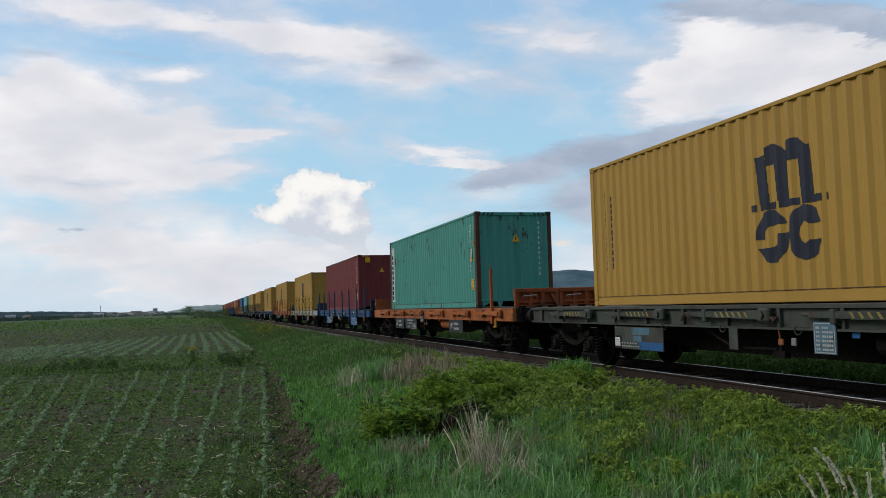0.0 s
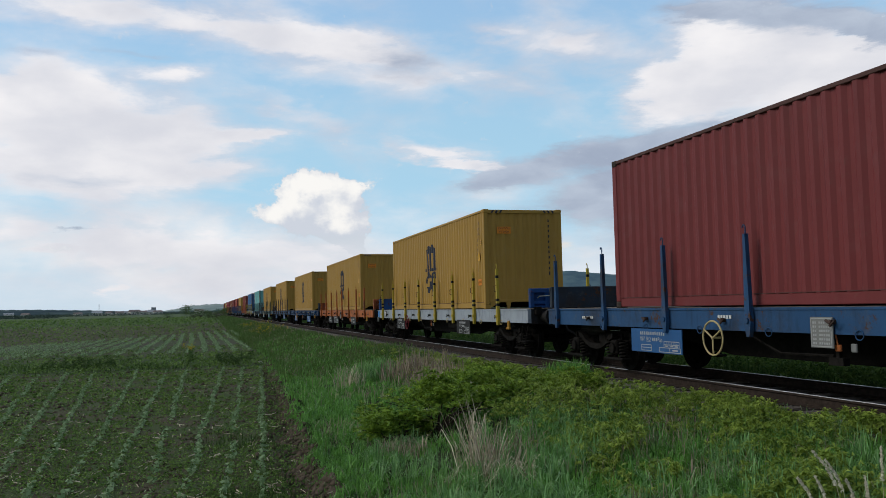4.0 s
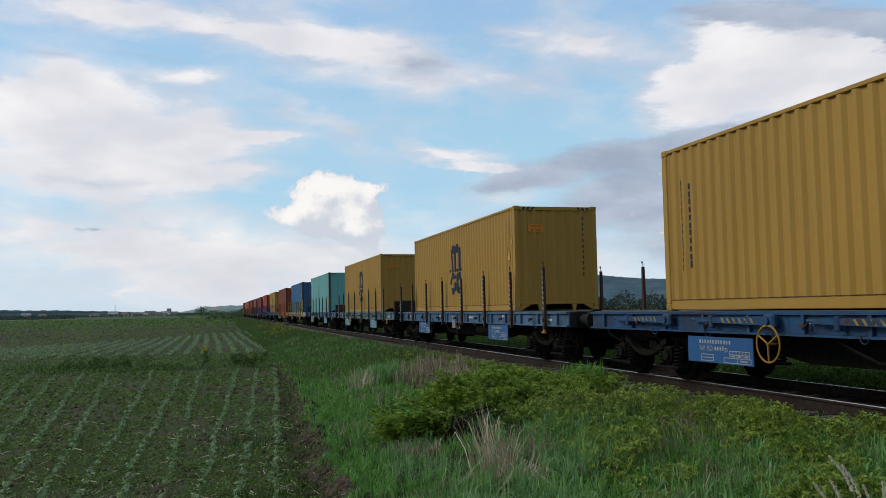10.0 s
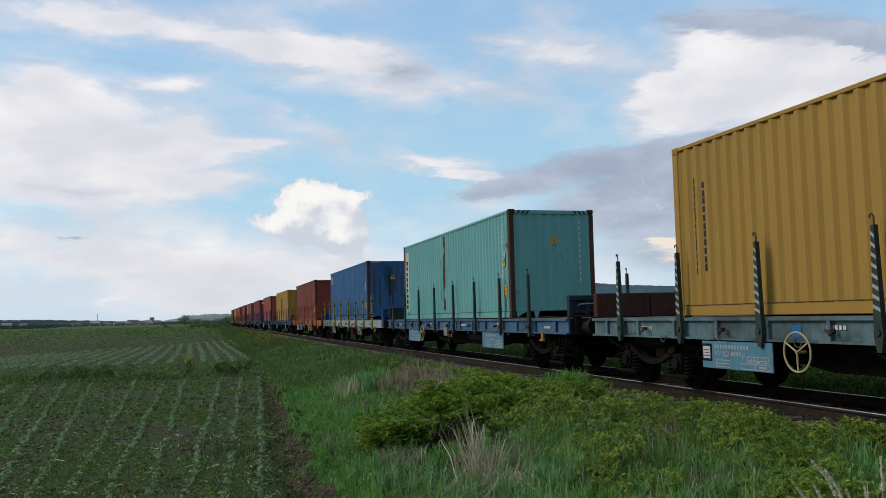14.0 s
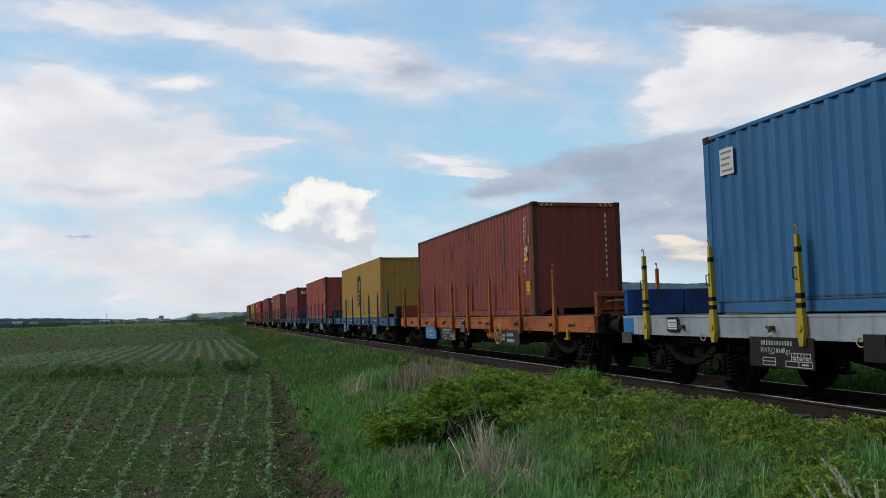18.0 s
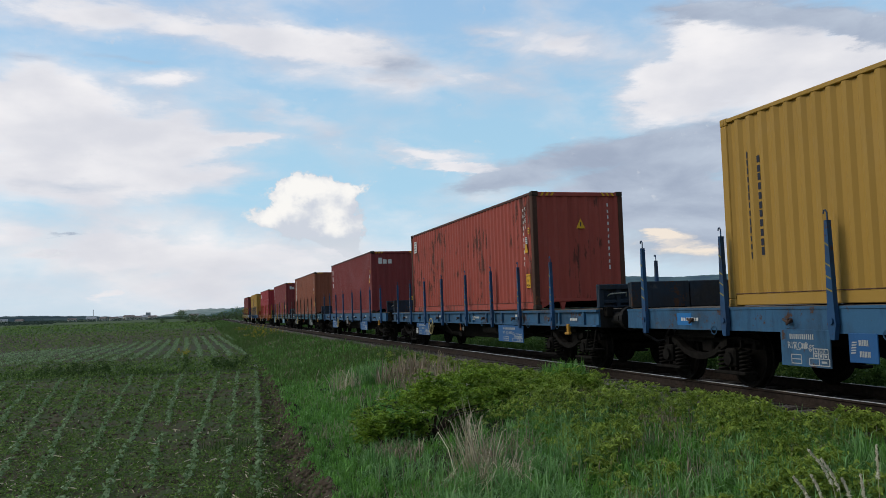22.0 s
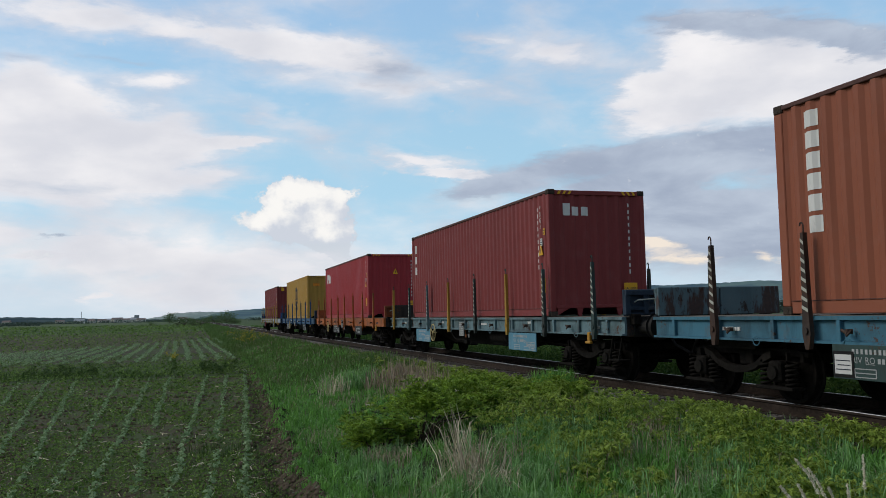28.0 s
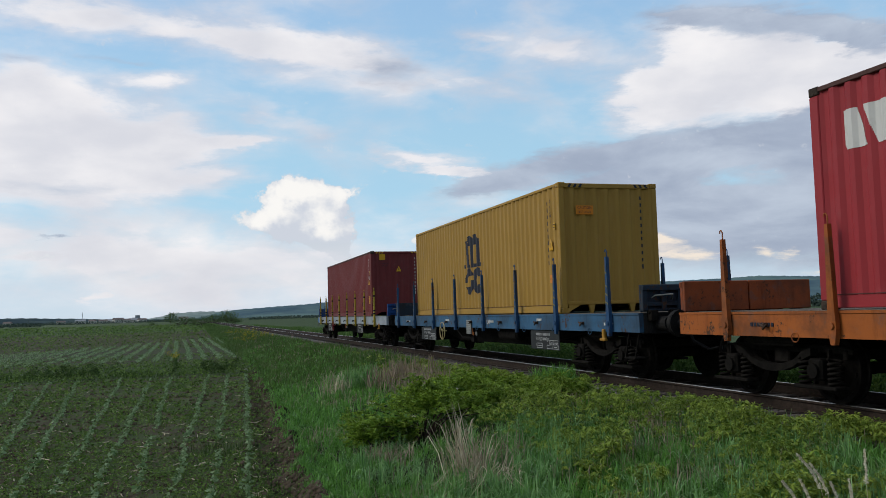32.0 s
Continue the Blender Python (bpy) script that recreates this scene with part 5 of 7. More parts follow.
                part("pale_stripe", ("pstripe", sx), PALE_STRIPE, st, bands, label="worn pale slanting stripes")
    # rings, hooks and latches on the sill that faces the field
    for i in range(9):
        part("lashing_ring", "ring", spec["ring"], w, lambda s: s.ring((-WHALF - 0.012, 0, 0), 0.062, 0.008, "x", 14, 5), (0, 2.15 + 1.75 * i, 0.90), (0, 0, 8))
    for i in range(7):
        def rope_hook(s):
            s.box(-WHALF - 0.07, -WHALF + 0.02, -0.02, 0.02, -0.03, 0.03, 0.006)
            s.line([(-WHALF - 0.06, 0, 0), (-WHALF - 0.09, -0.02, -0.05), (-WHALF - 0.08, -0.10, 0.02)], 0.016, 5)
            s.line([(-WHALF - 0.05, 0.02, -0.02), (-WHALF - 0.05, 0.10, 0.02)], 0.02, 5)
        part("rope_hook", "rhook", W_GREY if body is W_WHITE else S_DARK, w, rope_hook, (0, 2.25 + 2.38 * i, 1.06))
    if spec["bars"]:
        for i in range(6):
            def lock_bar(s):
                s.run([(0.0, 1.04), (1.95, 1.08), (1.95, 1.15), (0.0, 1.18)], -WHALF - 0.075, -WHALF - 0.01, "x")
                s.box(-WHALF - 0.10, -WHALF + 0.0, -0.13, 0.13, 1.00, 1.21, 0.03)
                s.tube((-WHALF - 0.10, 0.0, 1.11), (-WHALF - 0.135, 0.0, 1.11), 0.055, 10)
                s.tube((-WHALF - 0.03, 1.95, 1.11), (-WHALF - 0.03, 2.12, 1.12), 0.028, 8)
                s.box(-WHALF - 0.09, -WHALF + 0.0, 1.45, 1.55, 0.99, 1.19, 0.015)
            fold = part("folded_stake", "lockbar", body, w, lock_bar, (0, 0.9 + 2.9 * i, 0))

            def dashes(s):
                for k in range(6):
                    a = 0.35 + 0.15 * k
                    x = -WHALF - 0.079
                    s.put([(x, a, 1.07), (x, a + 0.05, 1.07), (x, a + 0.11, 1.15), (x, a + 0.06, 1.15)], [(0, 1, 2, 3)])
            if body not in (W_ORANGE, W_RUST):
                part("stripe", "lockstripe", WORN_YELLOW if body in (W_GREY, W_DEEP) else PALE_STRIPE, fold, dashes, label="worn slanting stripes")
    part("latch", "latch", spec["latch"], w, lambda s: [s.box(-WHALF - 0.03, -WHALF + 0.03, -0.05, 0.05, -0.14, 0.06, 0.012), s.box(-WHALF - 0.05, -WHALF + 0.02, -0.11, 0.11, -0.17, -0.12, 0.012)], (0, 1.35, 0.89), label="small towing eye")
    # hand brake wheel, boards, air tank, brake rods
    if spec["wheel"]:
        part("brake_wheel", "bwheel", spec["wheel"], w, lambda s: [s.ring((0, 0, 0), 0.265, 0.015, "x", 26, 6)] + [s.line([(0, 0, 0), (0, 0.25 * math.cos(a), 0.25 * math.sin(a))], 0.014, 5) for a in (0.5, 2.6, 4.7)] + [s.tube((-0.02, 0, 0), (0.14, 0, 0), 0.02, 6)], (-WHALF - 0.10, spec["wheel_y"], 0.78), label="hand brake wheel")
    for y0, ln, z0, z1, mat, style in spec["boards"]:
        hung_board(w, y0, ln, z0, z1, mat, style)
    for y0, z0, ln, hh in spec["cards"]:
        c = part("label_holder", ("holder", ln, hh), BLACK, w, lambda s: s.box(-WHALF - 0.032, -WHALF - 0.021, 0, ln, 0, hh, 0.003), (0, y0, z0), label="small black frame for papers")
        part("paper_label", ("paper", ln, hh), PAPER, c, lambda s: s.box(-WHALF - 0.036, -WHALF - 0.0325, 0.03, ln - 0.03, 0.04, hh - 0.04, 0.002))
        part("writing_bar", ("pbars", ln, hh), INK, c, lambda s: [s.box(-WHALF - 0.0385, -WHALF - 0.0365, 0.05, ln - 0.05 - 0.03 * (i % 2), hh * (0.28 + 0.17 * i), hh * (0.32 + 0.17 * i)) for i in range(3)])
    for k, (y0, z, ln) in enumerate(() if body is W_WHITE else ((1.0, 1.02, 0.35), (4.4, 1.10, 0.3), (7.6, 1.05, 0.4), (11.6, 1.08, 0.35), (16.4, 1.04, 0.5))):
        part("sill_marking", ("smark", k, spec["ribs"]), spec["mark"], w, lambda s: [s.box(-WHALF + (0.045 if spec["ribs"] else 0.002), -WHALF + 0.07, a, a + 0.05, z, z + 0.055) for a in np.arange(0, ln, 0.075)], (0, y0, 0), label="short row of painted bars")
    words = {W_ORANGE: ("RIV RO-GP", 4.3, INK), W_RUST: ("RIV RO-GP", 4.3, INK), W_BLUE: ("UIC", 8.0, WHITE_INK), W_DEEP: ("UIC", 8.0, WHITE_INK)}.get(body)
    if words and spec["stakes"]:
        part("wagon_mark", ("mark", words[0]), words[2], w, lambda s: glyph(s, words[0], 0.17, Matrix.Translation((-WHALF + 0.006, 0, 1.06)) @ FACE_SIDE), (0, words[1], 0))
    part("air_tank", "tank", spec["tank"], w, lambda s: [s.tube((-0.95, -0.6, 0.74), (-0.95, 0.6, 0.74), 0.16, 16), s.tube((-0.95, 0.6, 0.74), (-0.95, 0.66, 0.74), 0.16, 16, 0.10), s.tube((-0.95, -0.66, 0.74), (-0.95, -0.6, 0.74), 0.10, 16, 0.16), s.box(-0.98, -0.92, -0.3, -0.25, 0.85, 1.19), s.box(-0.98, -0.92, 0.25, 0.3, 0.85, 1.19)], (0, 7.2, 0), smooth=False)
    part("brake_rigging", "rods", STEEL, w, lambda s: [s.line([(-0.8, 3.2, 0.62), (-0.8, 6.5, 0.66), (-0.3, 9.5, 0.6), (0.3, 15.4, 0.62)], 0.02, 5), s.box(-1.25, -1.2, 9.4, 9.46, 0.52, 0.95), s.box(-1.28, -1.18, 9.3, 9.56, 0.50, 0.60), s.line([(-1.24, 9.5, 0.62), (-1.2, 10.6, 0.60), (-1.15, 11.1, 0.74), (-1.15, 11.6, 0.94)], 0.018, 5)])
    for y0, z0, ln, hh, m in spec["patches"]:
        part("paint_patch", ("ppatch", ln, hh), m, w, lambda s: s.box(-WHALF + (0.052 if spec["ribs"] else 0.006), -WHALF + 0.07, 0, ln, 0, hh), (0, y0, z0))
    part("changeover_plate", "chplate", spec["plate"], w, lambda s: s.box(-WHALF + 0.02, -WHALF + 0.05, 0, 0.10, 0.68, 0.79, 0.01), (0, 9.05, 0), label="small brake changeover plate")
    part("changeover_lever", "chlever", W_ORANGE, w, lambda s: [s.box(-WHALF + 0.02, -WHALF + 0.05, 0, 0.11, 0.68, 0.77, 0.01), s.line([(-WHALF + 0.03, 0.05, 0.72), (-WHALF + 0.03, 0.10, 0.92)], 0.012, 5)], (0, 9.32, 0), label="small orange brake lever")
    if spec["step"]:
        part("step", "step", STEEL, w, lambda s: [s.box(-WHALF - 0.02, -WHALF + 0.25, 0.1, 0.5, 0.42, 0.45, 0.006), s.line([(-WHALF, 0.12, 0.44), (-WHALF + 0.1, 0.12, 0.92)], 0.016, 5), s.line([(-WHALF, 0.48, 0.44), (-WHALF + 0.1, 0.48, 0.92)], 0.016, 5)], (0, 0.05, 0), label="footstep under the corner")
    return w


ALL = tuple(range(8))
EVEN = (2.1, 4.2, 6.4, 8.6, 10.87, 13.05, 15.25, 17.43)
EARLY = (1.05, 3.5, 5.83, 8.3, 10.8, 13.19, 15.58, 18.0)
LATE = (1.9, 4.1, 6.2, 8.4, 10.6, 12.75, 14.85, 16.9)
WIDE = (1.82, 4.14, 6.54, 8.87, 10.77, 13.05, 15.4, 17.77)
LONE = (1.55, 1.55)
SHORT = (0.95, 3.33, 5.73, 8.15, 11.1, 13.45, 15.8, 18.15)
MID = (2.0, 4.18, 6.34, 8.52, 11.2, 13.49, 15.59, 17.75)
NINTH = (2.0, 4.3, 6.7, 8.9, 10.65, 12.9, 15.3, 17.68)
GAPPED = (1.1, 3.53, 5.86, 8.27, 10.95, 13.3, 15.6, 18.0)


def boards_of(far, near=None, far_style="number", near_y=4.05, near_len=1.75):
    """The usual pair of boards and the small load table between them."""
    return [(12.98, 1.75, 0.46, 0.88, far, far_style), (near_y, near_len, 0.46, 0.88, near or far, "number"), (9.4, 0.42, 0.72, 1.12, PLATE, "table")]


def orange_boards(first=BOARD_DARK, first_y=12.65):
    return [(first_y, 1.5, 0.49, 0.91, first, "name"), (10.4, 1.85, 0.50, 0.91, BOARD_DARK, "number"), (9.35, 0.45, 0.77, 1.17, BOARD_DARK, "table"), (4.44, 1.5, 0.50, 0.90, BOARD_DARK, "name")]


def spec(label, body, stake, boards, stakes=ALL, bands="", ribs=False, flap0=None, flap1=None, bars=False, wheel=WHEEL_CREAM, ring=None, mark=WHITE_INK, wheel_y=12.36,
         places=EVEN, shift=0.15, mixed=False, cards=(), tank=STEEL, patches=(), bare=()):
    return dict(label=label, body=body, stake=stake, stakes=stakes, bands=bands, ribs=ribs, flap0=flap0, flap1=flap1, boards=boards, bars=bars, wheel=wheel, places=places, shift=shift, mixed=mixed,
                ring=ring or body, mark=mark, wheel_y=wheel_y, latch=LATCH, plate=PLATE, step=True, cards=cards, tank=tank, patches=patches, bare=bare)


WHITE_KIT = dict(bands="black", flap0=F_BLUE, flap1=F_BLUE, wheel=WHEEL_RED, mark=INK, ring=WHEEL_CREAM, cards=((16.68, 0.97, 0.36, 0.25),), patches=((18.34, 0.905, 0.38, 0.30, BOARD_SKY),))
WHITE_BOARDS = [(13.3, 1.4, 0.50, 0.93, BLACK_BOARD, "number"), (4.7, 1.38, 0.50, 0.93, BLACK_BOARD, "number"), (18.38, 0.40, 0.73, 0.94, W_GREY, "plain"), (12.05, 0.36, 0.66, 1.0, BLACK_BOARD, "plain")]
WAGONS = [
    spec("weathered grey-green flat wagon with folded striped stakes", W_GREY, W_GREY, [(12.48, 1.82, 0.45, 0.87, W_GREY, "patches"), (8.22, 0.42, 0.60, 1.02, PATCH_PALE, "table"), (10.31, 0.22, 0.58, 0.90, W_GREY, "plain"), (3.9, 1.8, 0.45, 0.87, W_GREY, "number")],
         (), bars=True, wheel=None, ribs=True, cards=((14.03, 0.46, 0.26, 0.24),), patches=((7.89, 0.82, 0.13, 0.08, BOARD_BLUE),)),
    spec("rust-orange flat wagon with one upright stake", W_ORANGE, W_RUST, orange_boards(first_y=12.5), (1,), flap0=W_RUST, flap1=W_RUST, mark=INK, bars=True, wheel=None, places=LONE, bare=(1,), tank=W_ORANGE, patches=((12.16, 0.99, 0.30, 0.16, F_DARK), (13.4, 0.99, 0.36, 0.13, F_DARK))),
    spec("blue flat wagon with tall blue stakes", W_DEEP, W_DEEP, boards_of(BOARD_BLUE, near_y=3.45, near_len=1.85), flap0=W_NAVY, flap1=W_NAVY, wheel_y=11.95, places=SHORT, bare=(0,)),
    spec("whitish flat wagon with yellow black-banded stakes", W_WHITE, S_YELLOW, WHITE_BOARDS[:3], wheel_y=12.56, **WHITE_KIT),
    spec("orange flat wagon with tall orange stakes", W_ORANGE, W_ORANGE, orange_boards(first_y=12.81), flap0=W_RUST, flap1=W_RUST, mark=INK, wheel=None, places=WIDE, tank=W_ORANGE, patches=((12.14, 0.99, 0.28, 0.16, F_DARK),)),
    spec("blue flat wagon with folded stakes along its sill", W_DEEP, W_DEEP, [(12.98, 1.82, 0.42, 0.84, BOARD_BLUE, "number"), (4.0, 1.82, 0.42, 0.84, BOARD_BLUE, "number")], (), bars=True, flap0=W_NAVY, wheel_y=12.5, wheel=LATCH, ribs=True),
    spec("pale grey-blue flat wagon with dark rusty stakes", W_DUSK, S_DARK, boards_of(BOARD_BLUE), bands="pale", flap1=F_DARK, ribs=True, wheel=BLACK, places=(1.25, 3.7, 6.1, 8.55, 11.0, 13.4, 15.75, 18.0)),
    spec("pale blue flat wagon with striped grey-green stakes", W_PALE, S_GREEN, boards_of(BOARD_PALE)[:2], bands="pale", ribs=True, flap0=F_MAROON, flap1=F_BROWN, places=(2.05, 4.1, 6.17, 8.42, 10.95, 13.2, 15.33, 17.45), cards=((14.46, 0.57, 0.25, 0.27),), patches=((12.45, 0.98, 0.18, 0.15, BOARD_SKY),)),
    spec("pale blue flat wagon with dark stakes", W_DUSK, S_GREEN, boards_of(BOARD_PALE), bands="dark", ribs=True, flap0=W_NAVY, flap1=W_NAVY),
    spec("whitish flat wagon with yellow black-banded stakes", W_WHITE, S_YELLOW, WHITE_BOARDS, wheel_y=7.09, places=MID, **WHITE_KIT),
    spec("orange flat wagon with tall orange stakes", W_ORANGE, W_ORANGE, orange_boards(BOARD_SKY, 12.86), flap0=W_RUST, flap1=W_RUST, mark=INK, wheel_y=5.9, places=NINTH, tank=W_ORANGE),
    spec("blue flat wagon with tall blue stakes", W_BLUE, W_DEEP, [(13.4, 0.96, 0.45, 0.94, W_BLUE, "number"), (12.61, 0.47, 0.55, 0.91, BOARD_BLUE, "name"), (4.05, 0.96, 0.45, 0.94, W_BLUE, "number")], bands="pale", flap0=W_NAVY, flap1=W_NAVY, places=GAPPED, wheel=None, patches=((16.6, 0.97, 0.42, 0.20, BOARD_SKY),)),
    spec("blue flat wagon with tall blue stakes", W_BLUE, W_DEEP, [(12.84, 1.8, 0.46, 0.88, BOARD_BLUE, "number"), (4.0, 1.8, 0.46, 0.88, BOARD_BLUE, "number")], bands="pale", flap0=W_NAVY, flap1=W_NAVY, places=(2.12, 4.16, 6.23, 8.54, 11.12, 13.33, 15.4, 17.5), ribs=True, cards=((14.35, 0.46, 0.31, 0.26),)),
    spec("blue flat wagon with tall blue stakes", W_BLUE, W_DEEP, boards_of(BOARD_BLUE), bands="pale", flap0=W_NAVY, flap1=W_NAVY, places=(0.8, 3.17, 5.5, 7.91, 10.75, 13.25, 15.63, 17.95)),
    spec("weathered teal-blue flat wagon with dark striped stakes", W_TEAL, S_DARK, [(12.8, 1.66, 0.48, 0.90, S_GREEN, "number"), (4.0, 1.66, 0.48, 0.90, S_GREEN, "number")], bands="pale", flap0=W_NAVY, flap1=F_WORN, places=LATE, ribs=True, cards=((14.1, 0.50, 0.34, 0.32),)),
    spec("pale blue flat wagon with dark stakes", W_PALE, S_GREEN, boards_of(BOARD_PALE), bands="pale", ribs=True, flap0=W_NAVY, flap1=F_DARK, mixed=True, places=EARLY, shift=-0.05),
    spec("orange flat wagon with tall orange stakes", W_ORANGE, W_ORANGE, orange_boards()[1:], flap0=W_RUST, flap1=W_RUST, mark=INK, places=(1.75, 4.08, 6.4, 8.75, 10.65, 12.85, 15.2, 17.4), shift=-0.05, wheel_y=13.62, tank=W_ORANGE),
    spec("blue flat wagon with tall blue striped stakes", W_BLUE, W_DEEP, boards_of(BOARD_DARK, near_y=3.4, near_len=1.6), bands="pale", flap0=W_NAVY, flap1=W_NAVY, places=EARLY, shift=-0.05, wheel_y=11.99),
    spec("whitish flat wagon with yellow black-banded stakes", W_WHITE, S_YELLOW, WHITE_BOARDS[:3], wheel_y=12.56, **WHITE_KIT),
]
LOADS = [
    (4.14, YELLOW, "emblem", INK, "mustard-yellow steel container with a dark blue emblem"),
    (24.21, TEAL, "panel", WHITE_INK, "sea-green steel container with a tall white name panel"),
    (44.38, MAROON, "tag", WHITE_INK, "maroon corrugated steel container"),
    (64.64, YELLOW, "emblem", INK, "mustard-yellow steel container with a dark blue emblem"),
    (84.72, YELLOW, "emblem", INK, "mustard-yellow steel container with a dark blue emblem"),
    (104.74, YELLOW, "emblem", INK, "mustard-yellow steel container with a dark blue emblem"),
    (124.95, YELLOW, "emblem", INK, "mustard-yellow steel container with a dark blue emblem"),
    (144.76, YELLOW, "emblem", INK, "mustard-yellow steel container with a dark blue emblem"),
    (165.09, AQUA, "aqua", WHITE_INK, "faded aqua steel container with long rust streaks"),
    (185.17, BLUE, "blue", WHITE_INK, "scuffed blue steel container with rust patches"),
    (205.11, OXIDE, "plain", WHITE_INK, "dull oxide-red steel container with dark scuffs"),
    (225.09, YELLOW, "emblem", INK, "mustard-yellow steel container with a dark blue emblem"),
    (245.06, BRICK, "plate", WHITE_INK, "brick-red steel container with dark scuff marks"),
    (265.09, WINE, "short_name", WHITE_INK, "wine-red steel container with white blocks on its end"),
    (285.09, RUSSET, "tall_name", WHITE_INK, "russet-orange steel container with six white blocks"),
    (305.04, WINE, "short_name", WHITE_INK, "wine-red steel container with white blocks on its end"),
    (325.08, CRIMSON, "wide_name", WHITE_INK, "crimson steel container with a white block emblem"),
    (345.19, YELLOW, "emblem", INK, "mustard-yellow steel container with a dark blue emblem"),
    (365.22, MAROON, "tag", WHITE_INK, "maroon corrugated steel container"),
]
GONE = [0.05, 10.41, 20.68, 31.0, 41.33, 51.64, 61.94, 72.25, 82.47, 92.81, 103.05, 113.31, 123.52, 133.74, 144.02, 154.34, 164.64, 174.92,
        185.12, 195.3, 205.51, 215.71, 225.91, 236.07, 246.31, 256.59, 266.87, 277.14, 287.4, 297.63, 307.78, 317.94, 328.11]   # metres run, second by second
MOVERS = []


def plastic_bundle():
    """A crumpled dark plastic sheet left on a deck."""
    rng = np.random.default_rng(91)
    v, f = [], []
    n, m = 9, 14
    for i in range(n):
        for j in range(m):
            t, a = math.pi * 0.5 * i / (n - 1), 2 * math.pi * j / m
            k = 1 + rng.uniform(-0.16, 0.16) * (i > 0)
            v.append((0.42 * k * math.sin(t) * math.cos(a), 0.55 * k * math.sin(t) * math.sin(a), 0.34 * k * math.cos(t) if i < n - 1 else 0.0))
    for i in range(n - 1):
        for j in range(m):
            f.append((i * m + j, i * m + (j + 1) % m, (i + 1) * m + (j + 1) % m, (i + 1) * m + j))
    ob = sheet("plastic_bundle", v, f, BLACK)
    tagged(ob, "crumpled dark plastic sheet on the wagon deck", "plastic sheet")
    return ob


def build_train():
    MOVERS.append((plastic_bundle(), 0.81 + 20.06 * 4 + 17.6, RAIL + DECK))
    for i, (y, mat, kind, ink, label) in enumerate(LOADS):
        box = container(mat, kind, ink, label)
        MOVERS.append((box, y, RAIL + 1.26))
        MOVERS.append((wagon(WAGONS[i]), 0.81 + 20.06 * i + WAGONS[i]["shift"], RAIL))


build_train()

# ---- plants ----
GRASS = leafy("bank_grass", (0.028, 0.100, 0.014), (0.240, 0.520, 0.105), (0.120, 0.310, 0.055), 0.3, 0.42, 0.25, 5.0)
GRASS_BLUE = leafy("long_grass", (0.040, 0.130, 0.030), (0.320, 0.560, 0.210), (0.150, 0.340, 0.095), 0.3, 0.38, 0.3, 4.0)
GRASS_FAR = leafy("far_grass", (0.040, 0.110, 0.020), (0.130, 0.225, 0.060), (0.120, 0.135, 0.060))
WEED = leafy("weed_leaves", (0.050, 0.115, 0.014), (0.370, 0.480, 0.082), (0.170, 0.270, 0.040), 0.3, 0.5, 0.16, 6.0)
BUSH = leafy("bush_leaves", (0.045, 0.120, 0.014), (0.330, 0.480, 0.060), (0.160, 0.280, 0.034), 0.25, 0.5, 0.14, 5.0)
STRAW = leafy("dry_straw", (0.36, 0.30, 0.21), (0.70, 0.62, 0.47), (0.54, 0.47, 0.34), 0.15)
STRAW_GREY = leafy("old_stalks", (0.22, 0.17, 0.12), (0.44, 0.36, 0.27), (0.32, 0.26, 0.19), 0.1)
SEEDLING = leafy("seedling_leaves", (0.100, 0.190, 0.070), (0.310, 0.420, 0.235), (0.190, 0.300, 0.140))
SMALL_WEED = leafy("field_weeds", (0.036, 0.090, 0.016), (0.190, 0.300, 0.066), (0.080, 0.150, 0.034))
BALK = leafy("balk_leaves", (0.020, 0.050, 0.012), (0.075, 0.130, 0.030), (0.045, 0.085, 0.020))
BLOOM = leafy("yellow_flowers", (0.34, 0.27, 0.012), (0.46, 0.38, 0.02), (0.40, 0.32, 0.015))
SEED = leafy("seed_heads", (0.62, 0.58, 0.46), (0.86, 0.82, 0.70), (0.74, 0.70, 0.58), 0.45)
PALE_BLOOM = leafy("pale_flowers", (0.55, 0.52, 0.40), (0.68, 0.65, 0.52), (0.6, 0.58, 0.46))
TREE = leafy("tree_leaves", (0.045, 0.085, 0.028), (0.105, 0.165, 0.058), (0.070, 0.120, 0.042))
# leaf green already turned bluish, for the haze over far woods
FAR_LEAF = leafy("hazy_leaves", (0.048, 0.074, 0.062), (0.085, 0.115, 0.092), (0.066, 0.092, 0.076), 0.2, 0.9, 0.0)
BARK = plain_rough("bark", (0.035, 0.028, 0.022), (0.085, 0.07, 0.055), 9.0, 0.95, 0.02)
SOIL = plain_rough("crumbly_soil", (0.044, 0.033, 0.023), (0.112, 0.088, 0.064), 7.0, 0.95, 0.02)


